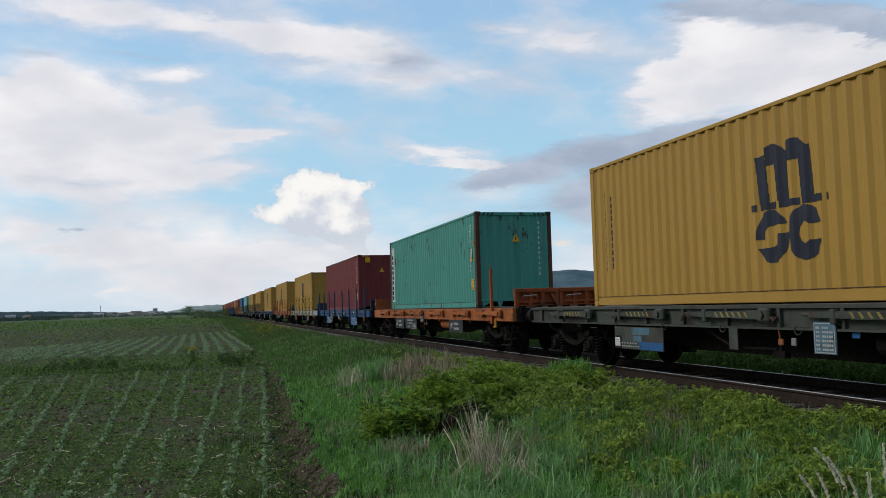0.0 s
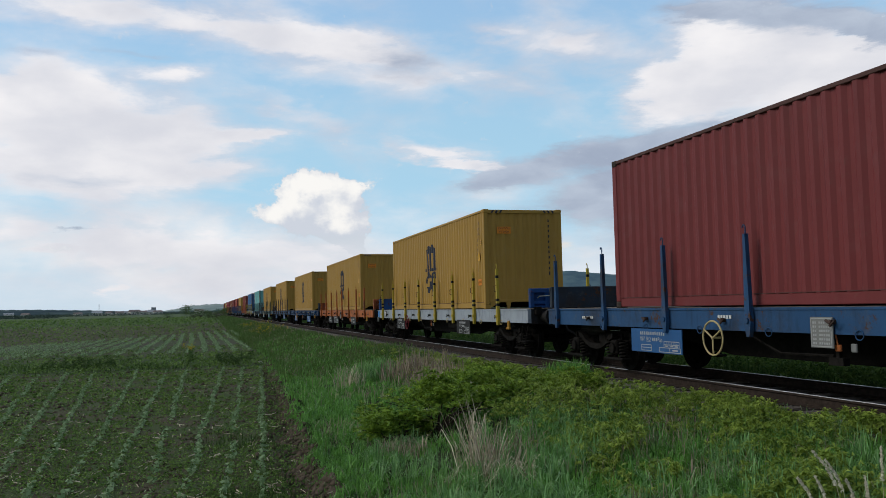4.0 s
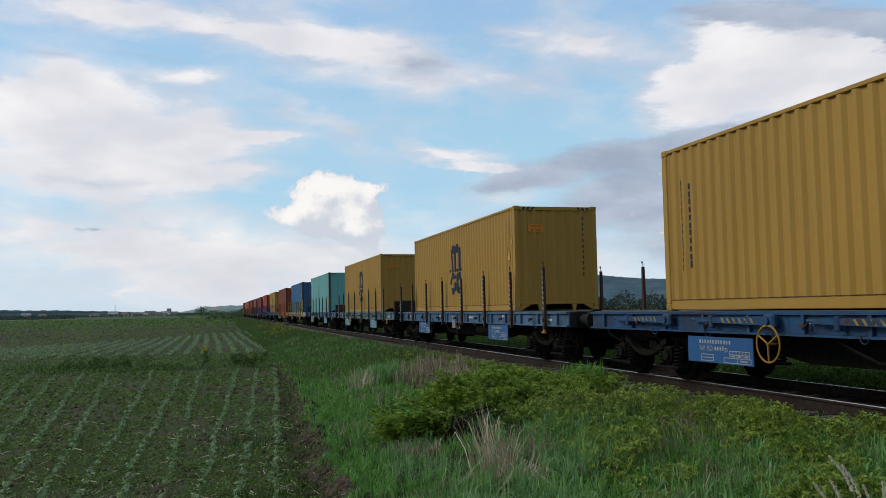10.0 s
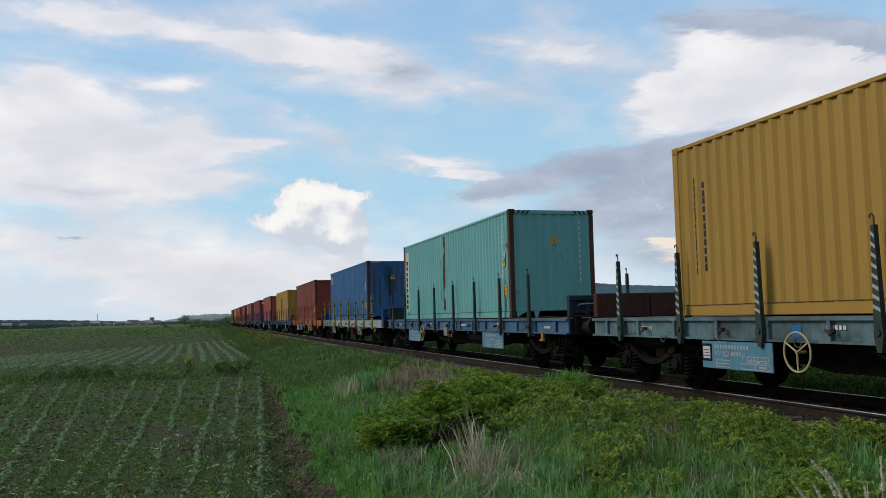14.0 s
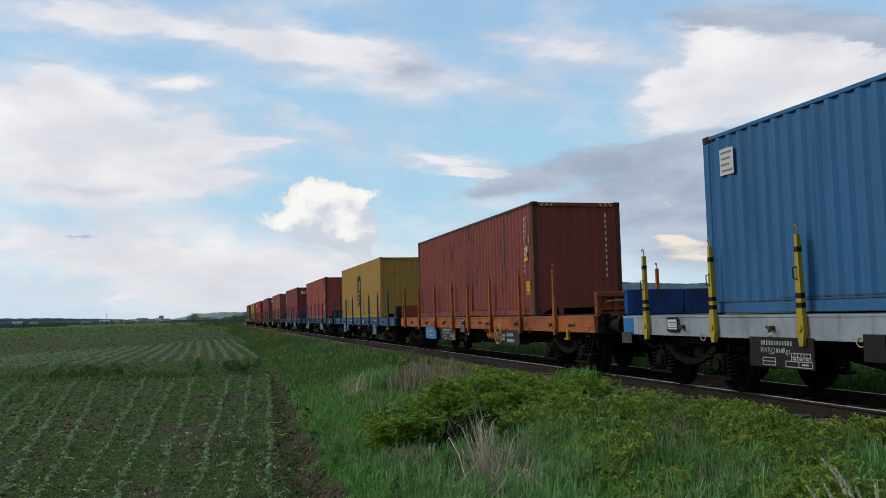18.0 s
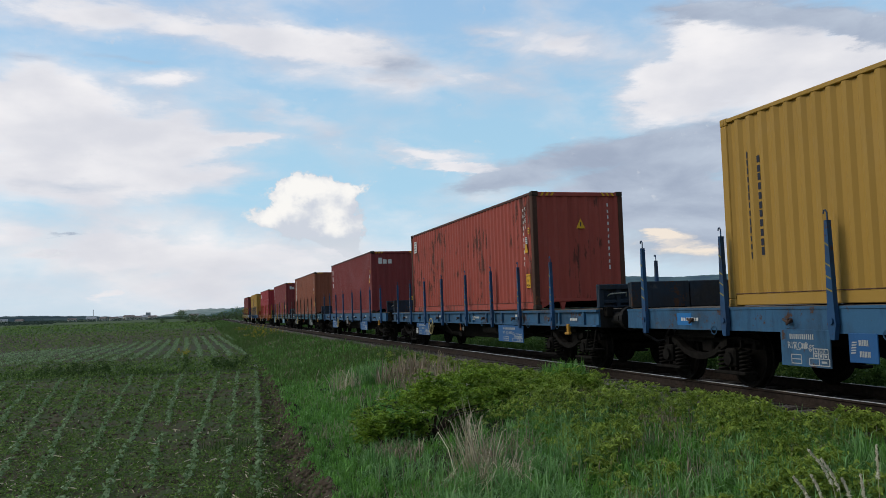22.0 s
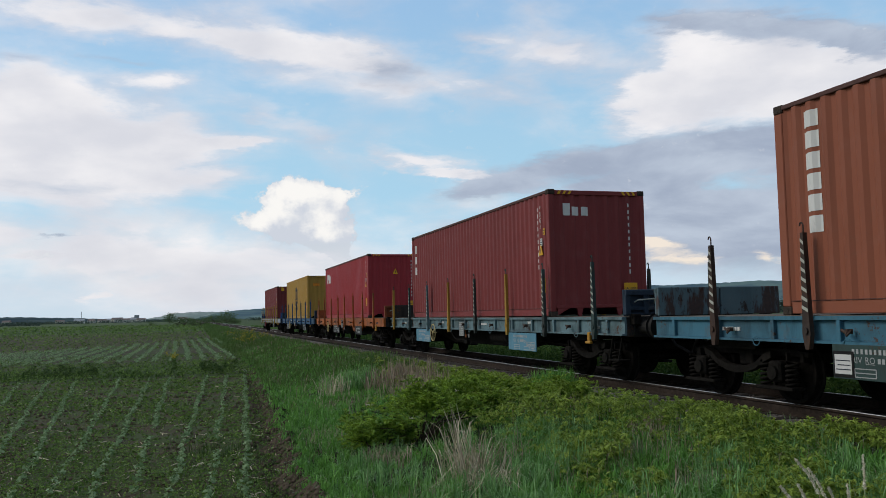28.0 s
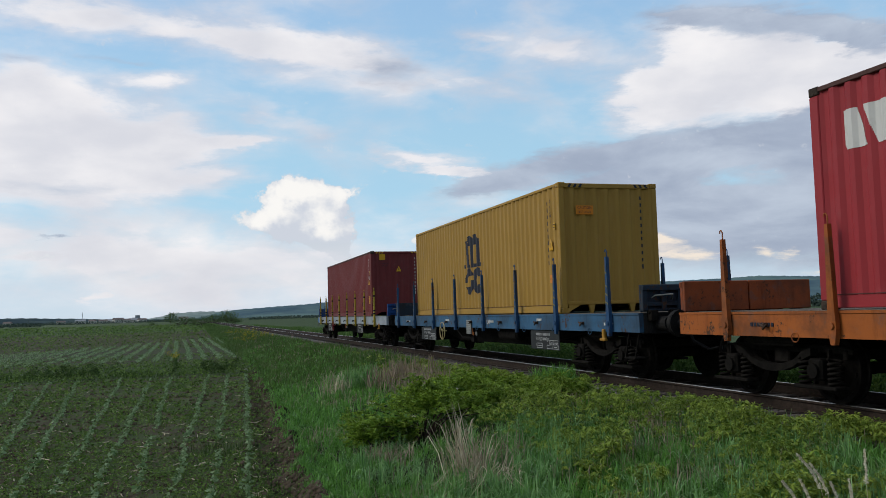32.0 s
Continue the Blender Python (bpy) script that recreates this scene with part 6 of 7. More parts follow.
def blades(name, x, y, h, w, mat, rng, lean=0.35, z=None, droop=0.3):
    """Blades at the places given, each of three pieces, arching over more the more they lean."""
    n = len(x)
    z = height(x, y) - 0.02 if z is None else z
    tilt = np.abs(rng.normal(0, lean, n))
    ta = rng.uniform(0, 2 * math.pi, n)
    a = ta + math.pi / 2 + rng.normal(0, 0.5, n)
    out = np.stack([np.cos(ta), np.sin(ta), np.zeros(n)], -1) * (tilt * h)[:, None]
    side = np.stack([np.cos(a), np.sin(a), np.zeros(n)], -1) * (w / 2)[:, None]
    base = np.stack([x, y, z], -1)
    up = np.zeros((n, 3))
    up[:, 2] = h
    sag = (droop * tilt)[:, None]
    low = base + up * 0.42 + out * 0.14
    mid = base + up * (0.80 - 0.35 * sag) + out * 0.46
    tip = base + up * (1.0 - 1.1 * sag) + out
    v = np.stack([base - side * 0.7, base + side * 0.7, low + side, low - side, mid + side * 0.75, mid - side * 0.75, tip + side * 0.08, tip - side * 0.08], 1)
    k = (np.arange(n) * 8)[:, None, None]
    q = (np.array([(0, 1, 2, 3), (3, 2, 4, 5), (5, 4, 6, 7)])[None] + k).reshape(-1, 4)
    return fast_mesh(name, v.reshape(-1, 3), q, mat, True)


def sprigs(c, size, per, rng, ratio=0.40, droop=0.45, aim=None):
    """Whorls of drooping pointed leaflets that meet at their shoot's tip: one connected piece each. Returns vertices and faces."""
    n = len(c)
    a = rng.uniform(0, 2 * math.pi, n)[:, None] + np.arange(per)[None] * 2.4 + rng.normal(0, 0.25, (n, per))
    ln = size[:, None] * rng.uniform(0.65, 1.25, (n, per))
    lift = rng.uniform(-0.45, 0.95, (n, per))
    o = np.stack([np.cos(a), np.sin(a), np.zeros_like(a)], -1)
    b = np.stack([-np.sin(a), np.cos(a), rng.normal(0, 0.35, (n, per))], -1)
    zz = np.array([0, 0, 1.0])
    if aim is not None:
        o = o + aim[:, None] * 0.45
    mid = c[:, None] + (o * 0.48 + zz * lift[..., None] * 0.55) * ln[..., None]
    tip = c[:, None] + (o * 0.95 + zz * (lift - droop)[..., None] * 0.75) * ln[..., None]
    s = b * (ln * ratio / 2)[..., None]
    v = np.concatenate([c[:, None], np.stack([mid - s, tip, mid + s], 2).reshape(n, per * 3, 3)], 1)
    k = np.arange(n)[:, None] * (1 + 3 * per)
    j = k + 1 + 3 * np.arange(per)[None]
    q = np.stack([np.broadcast_to(k, j.shape), j, j + 1, j + 2], -1)
    return v.reshape(-1, 3), q.reshape(-1, 4)


def leaf_cloud(centres, normals, size, rng, ratio=0.42):
    """Pointed leaves: four corners folded along the midrib. Returns vertices and faces."""
    n = len(centres)
    nrm = normals + rng.normal(0, 0.55, (n, 3))
    nrm /= np.linalg.norm(nrm, axis=1)[:, None] + 1e-9
    t = rng.normal(0, 1, (n, 3))
    t -= nrm * (t * nrm).sum(1)[:, None]
    t /= np.linalg.norm(t, axis=1)[:, None] + 1e-9
    b = np.cross(nrm, t)
    s = size[:, None]
    v = np.stack([centres - t * s * 0.5, centres + b * s * ratio * 0.5 - nrm * s * 0.08, centres + t * s * 0.5 - nrm * s * 0.1, centres - b * s * ratio * 0.5 - nrm * s * 0.08], 1)
    q = (np.arange(n) * 4)[:, None] + np.arange(4)[None]
    return v.reshape(-1, 3), q


def leaf_object(name, centres, normals, size, mat, rng, ratio=0.42):
    v, q = leaf_cloud(centres, normals, size, rng, ratio)
    return fast_mesh(name, v, q, mat)


def herbs(x, y, h, per, spread, rng, z=None):
    """Leaf places of many herb plants: leaves round each stem, denser to the top. Returns centres and normals."""
    n = len(x)
    z = height(x, y) if z is None else z
    i = np.repeat(np.arange(n), per)
    f = rng.random(len(i)) ** 0.45
    a = rng.uniform(0, 2 * math.pi, len(i))
    r = spread * (0.25 + 0.75 * rng.random(len(i))) * (1.15 - 0.75 * f) * h[i]
    leanx, leany = rng.normal(0, 0.10, n), rng.normal(0, 0.10, n)
    c = np.stack([x[i] + r * np.cos(a) + leanx[i] * h[i] * f, y[i] + r * np.sin(a) + leany[i] * h[i] * f, z[i] + h[i] * (0.12 + 0.88 * f)], -1)
    nrm = np.stack([np.cos(a) * 0.7, np.sin(a) * 0.7, np.full(len(i), 0.9)], -1)
    return c, nrm


def near_y(rng, n, a, b, p=1.3):
    """Distances along the track, thick near the camera and thinning out."""
    u = rng.random(n)
    return (a ** (1 - p) + u * (b ** (1 - p) - a ** (1 - p))) ** (1 / (1 - p))


# where other plants keep the grass low: x, y, radius
PATCHES = [(3.55, 13.3, 0.95), (4.5, 12.9, 0.7), (3.0, 11.4, 0.85), (3.1, 9.0, 0.5), (3.6, 10.4, 0.5)]


def patchy(x, y, scale, seed):
    return 0.5 + 0.5 * wobble(x, y, scale, seed)


def clumped(x, y, per, spread, rng):
    """Places of the blades of many clumps, with the clump each belongs to and how far out it stands."""
    i = np.repeat(np.arange(len(x)), per)
    a, r = rng.uniform(0, 2 * math.pi, len(i)), rng.random(len(i)) ** 0.6
    return x[i] + spread[i] * r * np.cos(a), y[i] + spread[i] * r * np.sin(a), i, a, r


def weed_edge(y):
    """How far down the bank the leafy weeds reach."""
    return np.interp(y, [5.5, 6.7, 8.0, 10.0, 11.0, 12.0, 16.0, 34.0], [6.6, 6.3, 6.0, 5.3, 4.5, 4.25, 4.9, 6.2])


def build_bank():
    rng = np.random.default_rng(11)
    # fresh grass in clumps
    n = 13000
    y = near_y(rng, n, 5.2, 60, 1.75)
    e = edge_x(y)
    x = e - 0.05 + (7.25 - e) * rng.random(n) ** 1.25
    keep = np.ones(n, bool)
    for px, py, r in PATCHES:
        keep &= np.hypot(x - px, y - py) > r * rng.uniform(0.6, 1.0, n)
    weedy = smooth((x - weed_edge(y) - 0.15) / 0.7)
    keep &= rng.random(n) > 0.78 * weedy
    keep &= rng.random(n) < 0.15 + 0.95 * patchy(x, y, 1.7, 6) * (0.4 + 0.9 * patchy(x, y, 4.5, 61))
    x, y = x[keep], y[keep]
    tall = rng.uniform(0.13, 0.31, len(x)) * (0.75 + 0.5 * patchy(x, y, 0.8, 2)) * (1 - 0.35 * np.exp(-((x - edge_x(y)) / 0.25) ** 2))
    x, y, i, a, r = clumped(x, y, 15, rng.uniform(0.04, 0.11, len(x)) * np.clip(y / 12, 1, 3), rng)
    g = blades("bank_grass", x, y, tall[i] * rng.uniform(0.55, 1.1, len(i)) * (1.1 - 0.35 * r), np.interp(y, [6.0, 10.0, 13.0, 52.0], [0.0125, 0.0110, 0.0100, 0.040]) * rng.uniform(0.6, 1.5, len(i)), GRASS, rng, 0.62)
    tagged(g, "long fresh green grass on the railway bank", "grass", kind="stuff")
    # long arching blades between the loose weeds close by
    n = 2300
    y = near_y(rng, n, 4.6, 13, 1.2)
    x = 2.2 + 4.8 * rng.random(n)
    keep = (x > edge_x(y) + 0.6) & (rng.random(n) < 0.15 + 1.1 * smooth((patchy(x, y, 2.1, 44) - 0.40) / 0.25)) & (x < weed_edge(y) + 1.2)
    x, y = x[keep], y[keep]
    tall = rng.uniform(0.26, 0.46, len(x))
    x, y, i, a, r = clumped(x, y, 13, rng.uniform(0.03, 0.09, len(x)), rng)
    g = blades("long_grass", x, y, tall[i] * rng.uniform(0.6, 1.1, len(i)), rng.uniform(0.006, 0.013, len(i)), GRASS_BLUE, rng, 0.75, droop=0.5)
    tagged(g, "long arching blue-green grass blades on the bank", "grass", kind="stuff")
    # short undergrowth between the clumps
    n = 30000
    y = near_y(rng, n, 5.2, 60, 1.7)
    e = edge_x(y)
    x = e + (7.6 - e) * rng.random(n)
    g = blades("undergrowth", x, y, rng.uniform(0.05, 0.16, n), 0.009 * np.clip(y / 13, 1, 4), GRASS, rng, 0.8)
    tagged(g, "short grass between the taller clumps", "grass", kind="stuff")
    # dry blades among the green
    n = 15000
    y = near_y(rng, n, 5.2, 130, 1.3)
    e = edge_x(y)
    x = e + 0.2 + (6.9 - e) * rng.random(n)
    keep = rng.random(n) < smooth((patchy(x, y, 1.3, 21) - 0.55) / 0.25) * 0.9 + 0.06
    x, y = x[keep], y[keep]
    g = blades("dry_grass", x, y, rng.uniform(0.15, 0.42, len(x)), np.full(len(x), 0.006) * np.clip(y / 14, 1, 6), STRAW_GREY, rng, 0.7)
    tagged(g, "withered stalks among the green grass", "dry grass", kind="stuff")
    # leafy weeds: shoots with drooping whorls, in mounds with dark gaps between them
    n = 40000
    y = near_y(rng, n, 4.8, 34, 1.45)
    we = weed_edge(y)
    x = 3.3 + (7.62 - 3.3) * rng.random(n)
    mound = 0.55 * patchy(x, y, 2.4, 8) + 0.45 * patchy(x, y, 5.2, 14)
    cover = np.clip((x - we + 0.25) / 0.6, 0.0, 1.0) * np.clip((mound - 0.38) / 0.20, 0.0, 1.0) * (0.30 + 0.70 * patchy(x, y, 7.0, 51)) * np.interp(y, [20, 28], [1.0, 0.1])
    loose = 0.70 * np.clip((patchy(x, y, 3.4, 33) - 0.46) / 0.15, 0.0, 1.0) * np.clip((x - 3.9) / 0.6, 0, 1) * (y < 11)
    keep = (rng.random(n) < np.maximum(cover, loose)) & (x > edge_x(y) + 1.2) & ~((y > 13.2) & (y < 15.6) & (x > 7.0))
    x, y, mound = x[keep], y[keep], mound[keep]
    top = (0.04 + 0.66 * mound) * np.interp(x, [6.3, 7.0, 7.6], [1.0, 0.80, 0.55]) * np.interp(x - weed_edge(y), [-1.0, 0.4], [0.72, 1.0]) * np.interp(y, [14, 19], [1.0, 0.55])
    h = top * rng.uniform(0.30, 1.0, len(x)) ** 0.7
    c = np.stack([x, y, height(x, y) + h], -1)
    v, q = sprigs(c, rng.uniform(0.034, 0.062, len(c)) * np.clip(y / 12, 1, 2), 10, rng, 0.36, 0.5, rng.normal(0, 0.8, (len(c), 3)))
    g = fast_mesh("leafy_weeds", v, q, WEED)
    tagged(g, "dense yellow-green leafy weeds beside the rails", "weeds", kind="stuff")
    i = rng.random(len(x)) < 0.3
    g = blades("weed_stems", x[i], y[i], h[i], np.full(i.sum(), 0.007), SMALL_WEED, rng, 0.12)
    tagged(g, "green stems under the leafy weeds", "weeds", kind="stuff")
    # weeds under the far shoulder, seen between the wheels
    n = 2600
    y = near_y(rng, n, 9, 60, 1.3)
    x = 11.0 + 2.2 * rng.random(n)
    c, nrm = herbs(x, y, rng.uniform(0.3, 0.75, n), 22, 0.30, rng)
    g = leaf_object("weeds_behind_track", c, nrm, rng.uniform(0.05, 0.12, len(c)), SMALL_WEED, rng, 0.42)
    tagged(g, "green weeds on the far shoulder of the track", "weeds", kind="stuff")
    # weeds and grass further along the bank
    n = 42000
    y = near_y(rng, n, 26, 330, 1.25)
    e = edge_x(y)
    x = e - 1.2 * smooth((y - 40) / 30) * rng.random(n) + (7.3 - e) * rng.random(n)
    g = blades("far_bank_grass", x, y, rng.uniform(0.10, 0.36, n) * (0.6 + 0.8 * patchy(x, y, 0.6, 71)), 0.017 * np.clip(y / 30, 1, 8), GRASS_FAR, rng, 0.75)
    tagged(g, "grass on the bank further along the track", "grass", kind="stuff")
    # behind the track
    n = 24000
    y = near_y(rng, n, 9, 160, 1.2)
    x = 11.2 + 9 * rng.random(n) ** 1.3
    g = blades("grass_behind_track", x, y, rng.uniform(0.2, 0.5, n), 0.016 * np.clip(y / 16, 1, 6), GRASS_FAR, rng, 0.45)
    tagged(g, "green grass on the far side of the track", "grass", kind="stuff")
    # soil crumbs along the worn edge of the field
    n = 6000
    y = near_y(rng, n, 8.5, 40, 1.6)
    x = edge_x(y) + 0.08 - np.abs(rng.normal(0, 0.30, n))
    s = 0.012 + 0.075 * rng.random(n) ** 3
    base = np.array([(1, 0, 0), (-1, 0, 0), (0, 1, 0), (0, -1, 0), (0, 0, 0.8), (0, 0, -0.8)])
    tri = np.array([(0, 2, 4), (2, 1, 4), (1, 3, 4), (3, 0, 4), (2, 0, 5), (1, 2, 5), (3, 1, 5), (0, 3, 5)])
    v = base[None] * rng.uniform(0.5, 1.3, (n, 6, 3)) * s[:, None, None] + np.stack([x, y, height(x, y)], -1)[:, None]
    g = fast_mesh("soil_clods", v.reshape(-1, 3), (tri[None] + (np.arange(n) * 6)[:, None, None]).reshape(-1, 3), SOIL)
    tagged(g, "dark clods of bare soil along the field's edge", "soil clods", kind="stuff")


def build_bush(x, y, wide, tall, count, seed, bloom, label):
    """A leafy bush in the lap of the bank, open and dark below."""
    rng = np.random.default_rng(seed)
    root = new("bush")
    tagged(root, label, "bush", "bushes on the bank")
    root.location = (x, y, float(height(x, y)))
    tips = []
    for i in range(count):
        a = rng.uniform(0, 2 * math.pi)
        r = wide * rng.random() ** 0.6
        tip = Vector((r * math.cos(a) * 1.15, r * math.sin(a), tall * rng.uniform(0.5, 1.0) * (1.1 - 0.5 * r / wide)))
        mid = Vector((tip.x * 0.4, tip.y * 0.4, tip.z * 0.7))
        tips.append((tip, mid))
        if i < 24:
            part("stem", ("stem", seed, i), BARK, root, lambda s: [s.tube((0.06 * math.cos(a), 0.06 * math.sin(a), -0.05), mid, 0.014, 5, 0.010), s.tube(mid, tip, 0.010, 5, 0.004)])
    c, nr = [], []
    for tip, mid in tips:
        k = 210
        f = rng.random(k) ** 0.45
        p = np.array(mid)[None] * (1 - f)[:, None] + np.array(tip)[None] * f[:, None] + rng.normal(0, 0.085, (k, 3)) * np.array([1, 1, 0.7])
        c.append(p)
        nr.append(np.tile([tip.x * 0.4, tip.y * 0.4, 0.9], (k, 1)))
    c, nr = np.concatenate(c), np.concatenate(nr)
    hollow = (c[:, 2] < 0.50 * tall + 0.10 * np.sin(c[:, 0] * 5)) & (c[:, 1] < 0.25 * wide) & (wide > 1.2)
    c, nr = c[~hollow], nr[~hollow]
    c[:, 2] = np.maximum(c[:, 2], 0.03)
    pick = rng.random(len(c)) < 0.24
    v, q = sprigs(c[pick], rng.uniform(0.034, 0.066, pick.sum()), 9, rng, 0.44, 0.4, nr[pick] * 0.5 + rng.normal(0, 0.7, (int(pick.sum()), 3)))
    lv = fast_mesh("leaves", v, q, BUSH)
    lv.parent = root
    lv["kind"] = "stuff"
    for t, _ in tips[:bloom]:
        p = np.array(t)[None] + rng.normal(0, 0.035, (16, 3)) * np.array([1, 1, 0.3]) + np.array([0, 0, 0.1])
        f = leaf_object("flower_head", p, np.tile([0, 0, 1.0], (len(p), 1)), np.full(len(p), 0.022), PALE_BLOOM, rng, 0.9)
        f.parent = root


def build_bushes():
    build_bush(3.75, 13.9, 1.25, 0.95, 46, 23, 5, "spreading green bush with a few pale flower heads")
    build_bush(4.75, 15.2, 1.05, 0.72, 36, 24, 2, "rounded yellow-green bush on the grassy bank")
    build_bush(5.75, 16.4, 0.90, 0.58, 28, 25, 0, "low yellow-green bush below the rails")
    build_bush(2.95, 13.5, 0.62, 0.66, 24, 26, 0, "low dark green bush at the foot of the bank")
    build_bush(6.5, 14.4, 0.75, 0.45, 24, 27, 0, "low yellow-green bush below the rails")


def tuft(x, y, n, h, spread, mat, label, seed, lean=(0, 0), category="dry grass", w=0.006, name="dry_grass_tuft", loose=0.45):
    rng = np.random.default_rng(seed)
    a, r = rng.uniform(0, 2 * math.pi, n), spread * rng.random(n) ** 0.7
    px, py = r * np.cos(a), r * np.sin(a)
    hh = h * rng.uniform(0.45, 1.0, n)
    z = np.array([float(height(x + u, y + v)) for u, v in zip(px, py)]) - float(height(x, y)) - 0.02
    ob = blades(name, px, py, hh, np.full(n, w) * rng.uniform(0.7, 1.5, n), mat, rng, loose, z, 0.5)
    co = np.empty(len(ob.data.vertices) * 3, np.float32)
    ob.data.vertices.foreach_get("co", co)
    co = co.reshape(-1, 3)
    co[:, 0] += lean[0] * np.maximum(co[:, 2], 0)
    co[:, 1] += lean[1] * np.maximum(co[:, 2], 0)
    ob.data.vertices.foreach_set("co", co.ravel())
    ob.location = (x, y, float(height(x, y)))
    tagged(ob, label, category)
    return ob


def build_tufts():
    tuft(3.30, 10.2, 74, 1.25, 0.26, STRAW, "tall pale dry grass tuft with bent stalks", 3, (-0.18, 0.05), w=0.009, loose=0.42)
    tuft(3.38, 10.2, 64, 0.85, 0.24, STRAW, "tall pale dry grass tuft with bent stalks", 16, (0.05, 0.0), w=0.009, loose=0.7)
    tuft(3.42, 9.65, 130, 0.50, 0.30, STRAW, "flattened pale dry grass at the foot of the bank", 4, (0.25, -0.35), w=0.009, loose=1.3)
    tuft(3.95, 10.6, 70, 0.75, 0.36, STRAW_GREY, "bent pale dry stalks beside a bush", 15, (0.05, 0.0), w=0.007, loose=0.8)
    tuft(2.95, 12.2, 60, 0.45, 0.30, STRAW_GREY, "brown dead stalks under the bush", 19, w=0.009, loose=0.8)
    tuft(3.70, 22.2, 90, 0.95, 0.40, STRAW, "pale dry stalks on the bank", 5, w=0.010, loose=0.6)
    tuft(4.35, 22.6, 420, 0.80, 0.55, GRASS_BLUE, "tall grey-green reeds on the bank", 36, category="grass", w=0.014, name="reed_clump")
    tuft(3.95, 23.2, 190, 0.80, 0.45, GRASS, "tall grey-green grass clump on the bank", 6, category="grass", w=0.016, name="grass_clump")
    tuft(5.3, 21.6, 420, 0.80, 0.95, STRAW_GREY, "grey-brown dry stalks on the bank", 7, w=0.016)
    tuft(5.2, 19.2, 260, 0.70, 0.75, STRAW_GREY, "grey-brown dry stalks on the bank", 8, w=0.012)
    tuft(7.35, 16.5, 900, 0.62, 0.50, GRASS, "thick grass clump close to the rail", 9, category="grass", w=0.012, name="grass_clump")
    tuft(6.05, 10.3, 140, 0.34, 0.40, STRAW_GREY, "matted dry stalks among weeds", 17, w=0.009, loose=1.0)
    tuft(5.0, 9.6, 110, 0.34, 0.40, STRAW_GREY, "matted dry stalks among weeds", 18, w=0.008, loose=1.0)
    tuft(6.3, 10.9, 160, 0.30, 0.30, STRAW_GREY, "matted dry stalks among weeds", 10, w=0.007)
    tuft(3.9, 7.2, 120, 0.42, 0.5, STRAW_GREY, "matted dry stalks in the grass", 12, w=0.006)
    tuft(5.1, 7.6, 110, 0.40, 0.45, STRAW_GREY, "matted dry stalks in the grass", 13, w=0.006)
    tuft(2.75, 12.6, 130, 0.40, 0.30, STRAW_GREY, "brown dead stalks under the bush", 14, w=0.007)
    rng = np.random.default_rng(31)
    # pale seed heads close by
    for k, (x, y, top, lx) in enumerate(SEED_HEADS):
        root = new("seed_head_grass")
        tagged(root, "grass stalk with a pale feathery seed head", "grass stalk", "pale seed heads")
        z0 = float(height(x, y))
        root.location = (x, y, z0)
        h = top - z0
        pts = [(0, 0, -0.02), (lx * 0.05, 0, h * 0.40), (lx * 0.30, 0, h * 0.72), (lx * 0.62, 0, h * 0.88), (lx, 0, h)]
        st = new("stalk", Shape().line(pts, 0.0022, 4).mesh("stalk", STRAW))
        st.parent = root
        n = 130
        f = rng.random(n)
        c = np.where((f < 0.5)[:, None], np.array(pts[2]) + (np.array(pts[3]) - np.array(pts[2])) * (f * 2)[:, None], np.array(pts[3]) + (np.array(pts[4]) - np.array(pts[3])) * (f * 2 - 1)[:, None])
        c = c + rng.normal(0, 0.0042, (n, 3)) * (1.2 - f)[:, None]
        hd = leaf_object("seed_head", c, np.tile([-0.8, -0.4, 0.5], (n, 1)), rng.uniform(0.018, 0.034, n), SEED, rng, 0.35)
        hd.parent = root


# foot, height of the tip, sideways bend
SEED_HEADS = [(4.27, 5.00, 1.26, -0.26), (4.35, 5.05, 1.18, -0.20), (4.58, 5.00, 1.25, 0.0), (4.04, 4.95, 1.10, -0.20), (4.15, 5.00, 1.09, -0.13), (4.33, 4.95, 1.06, -0.10), (4.46, 5.00, 1.06, -0.03)]


def flowers(x, y, h, r, n, seed, label):
    rng = np.random.default_rng(seed)
    root = new("flowering_plant")
    tagged(root, label, "wild flower", "yellow flowering plants")
    root.location = (x, y, float(height(x, y)))
    a, q = rng.uniform(0, 2 * math.pi, n), r * rng.random(n) ** 0.6
    px, py = q * np.cos(a), q * np.sin(a)
    hh = h * rng.uniform(0.6, 1.0, n)
    for i in range(n):
        st = new("stem", Shape().tube((px[i] * 0.6, py[i] * 0.6, -0.03), (px[i], py[i], hh[i]), 0.008, 4, 0.004).mesh("stem", GRASS_FAR))
        st.parent = root
    c, nr = herbs(px, py, hh * 0.85, 12, 0.25, rng, np.zeros(n))
    lv = leaf_object("leaves", c, nr, np.full(len(c), 0.10), GRASS_FAR, rng)
    lv.parent = root
    c = np.repeat(np.stack([px, py, hh], -1), 14, 0) + rng.normal(0, 1, (n * 14, 3)) * np.array([0.06, 0.06, 0.06])
    f = leaf_object("blossom", c, np.tile([0, -0.3, 1.0], (len(c), 1)), np.full(len(c), 0.05), BLOOM, rng, 0.9)
    f.parent = root


ROW_FOOT = (0.92, 0.43, -0.11, -0.66, -1.19, -1.74, -2.28)
ROW_SLANT = (0.064, 0.053, 0.042, 0.002, -0.006, -0.032, -0.080)


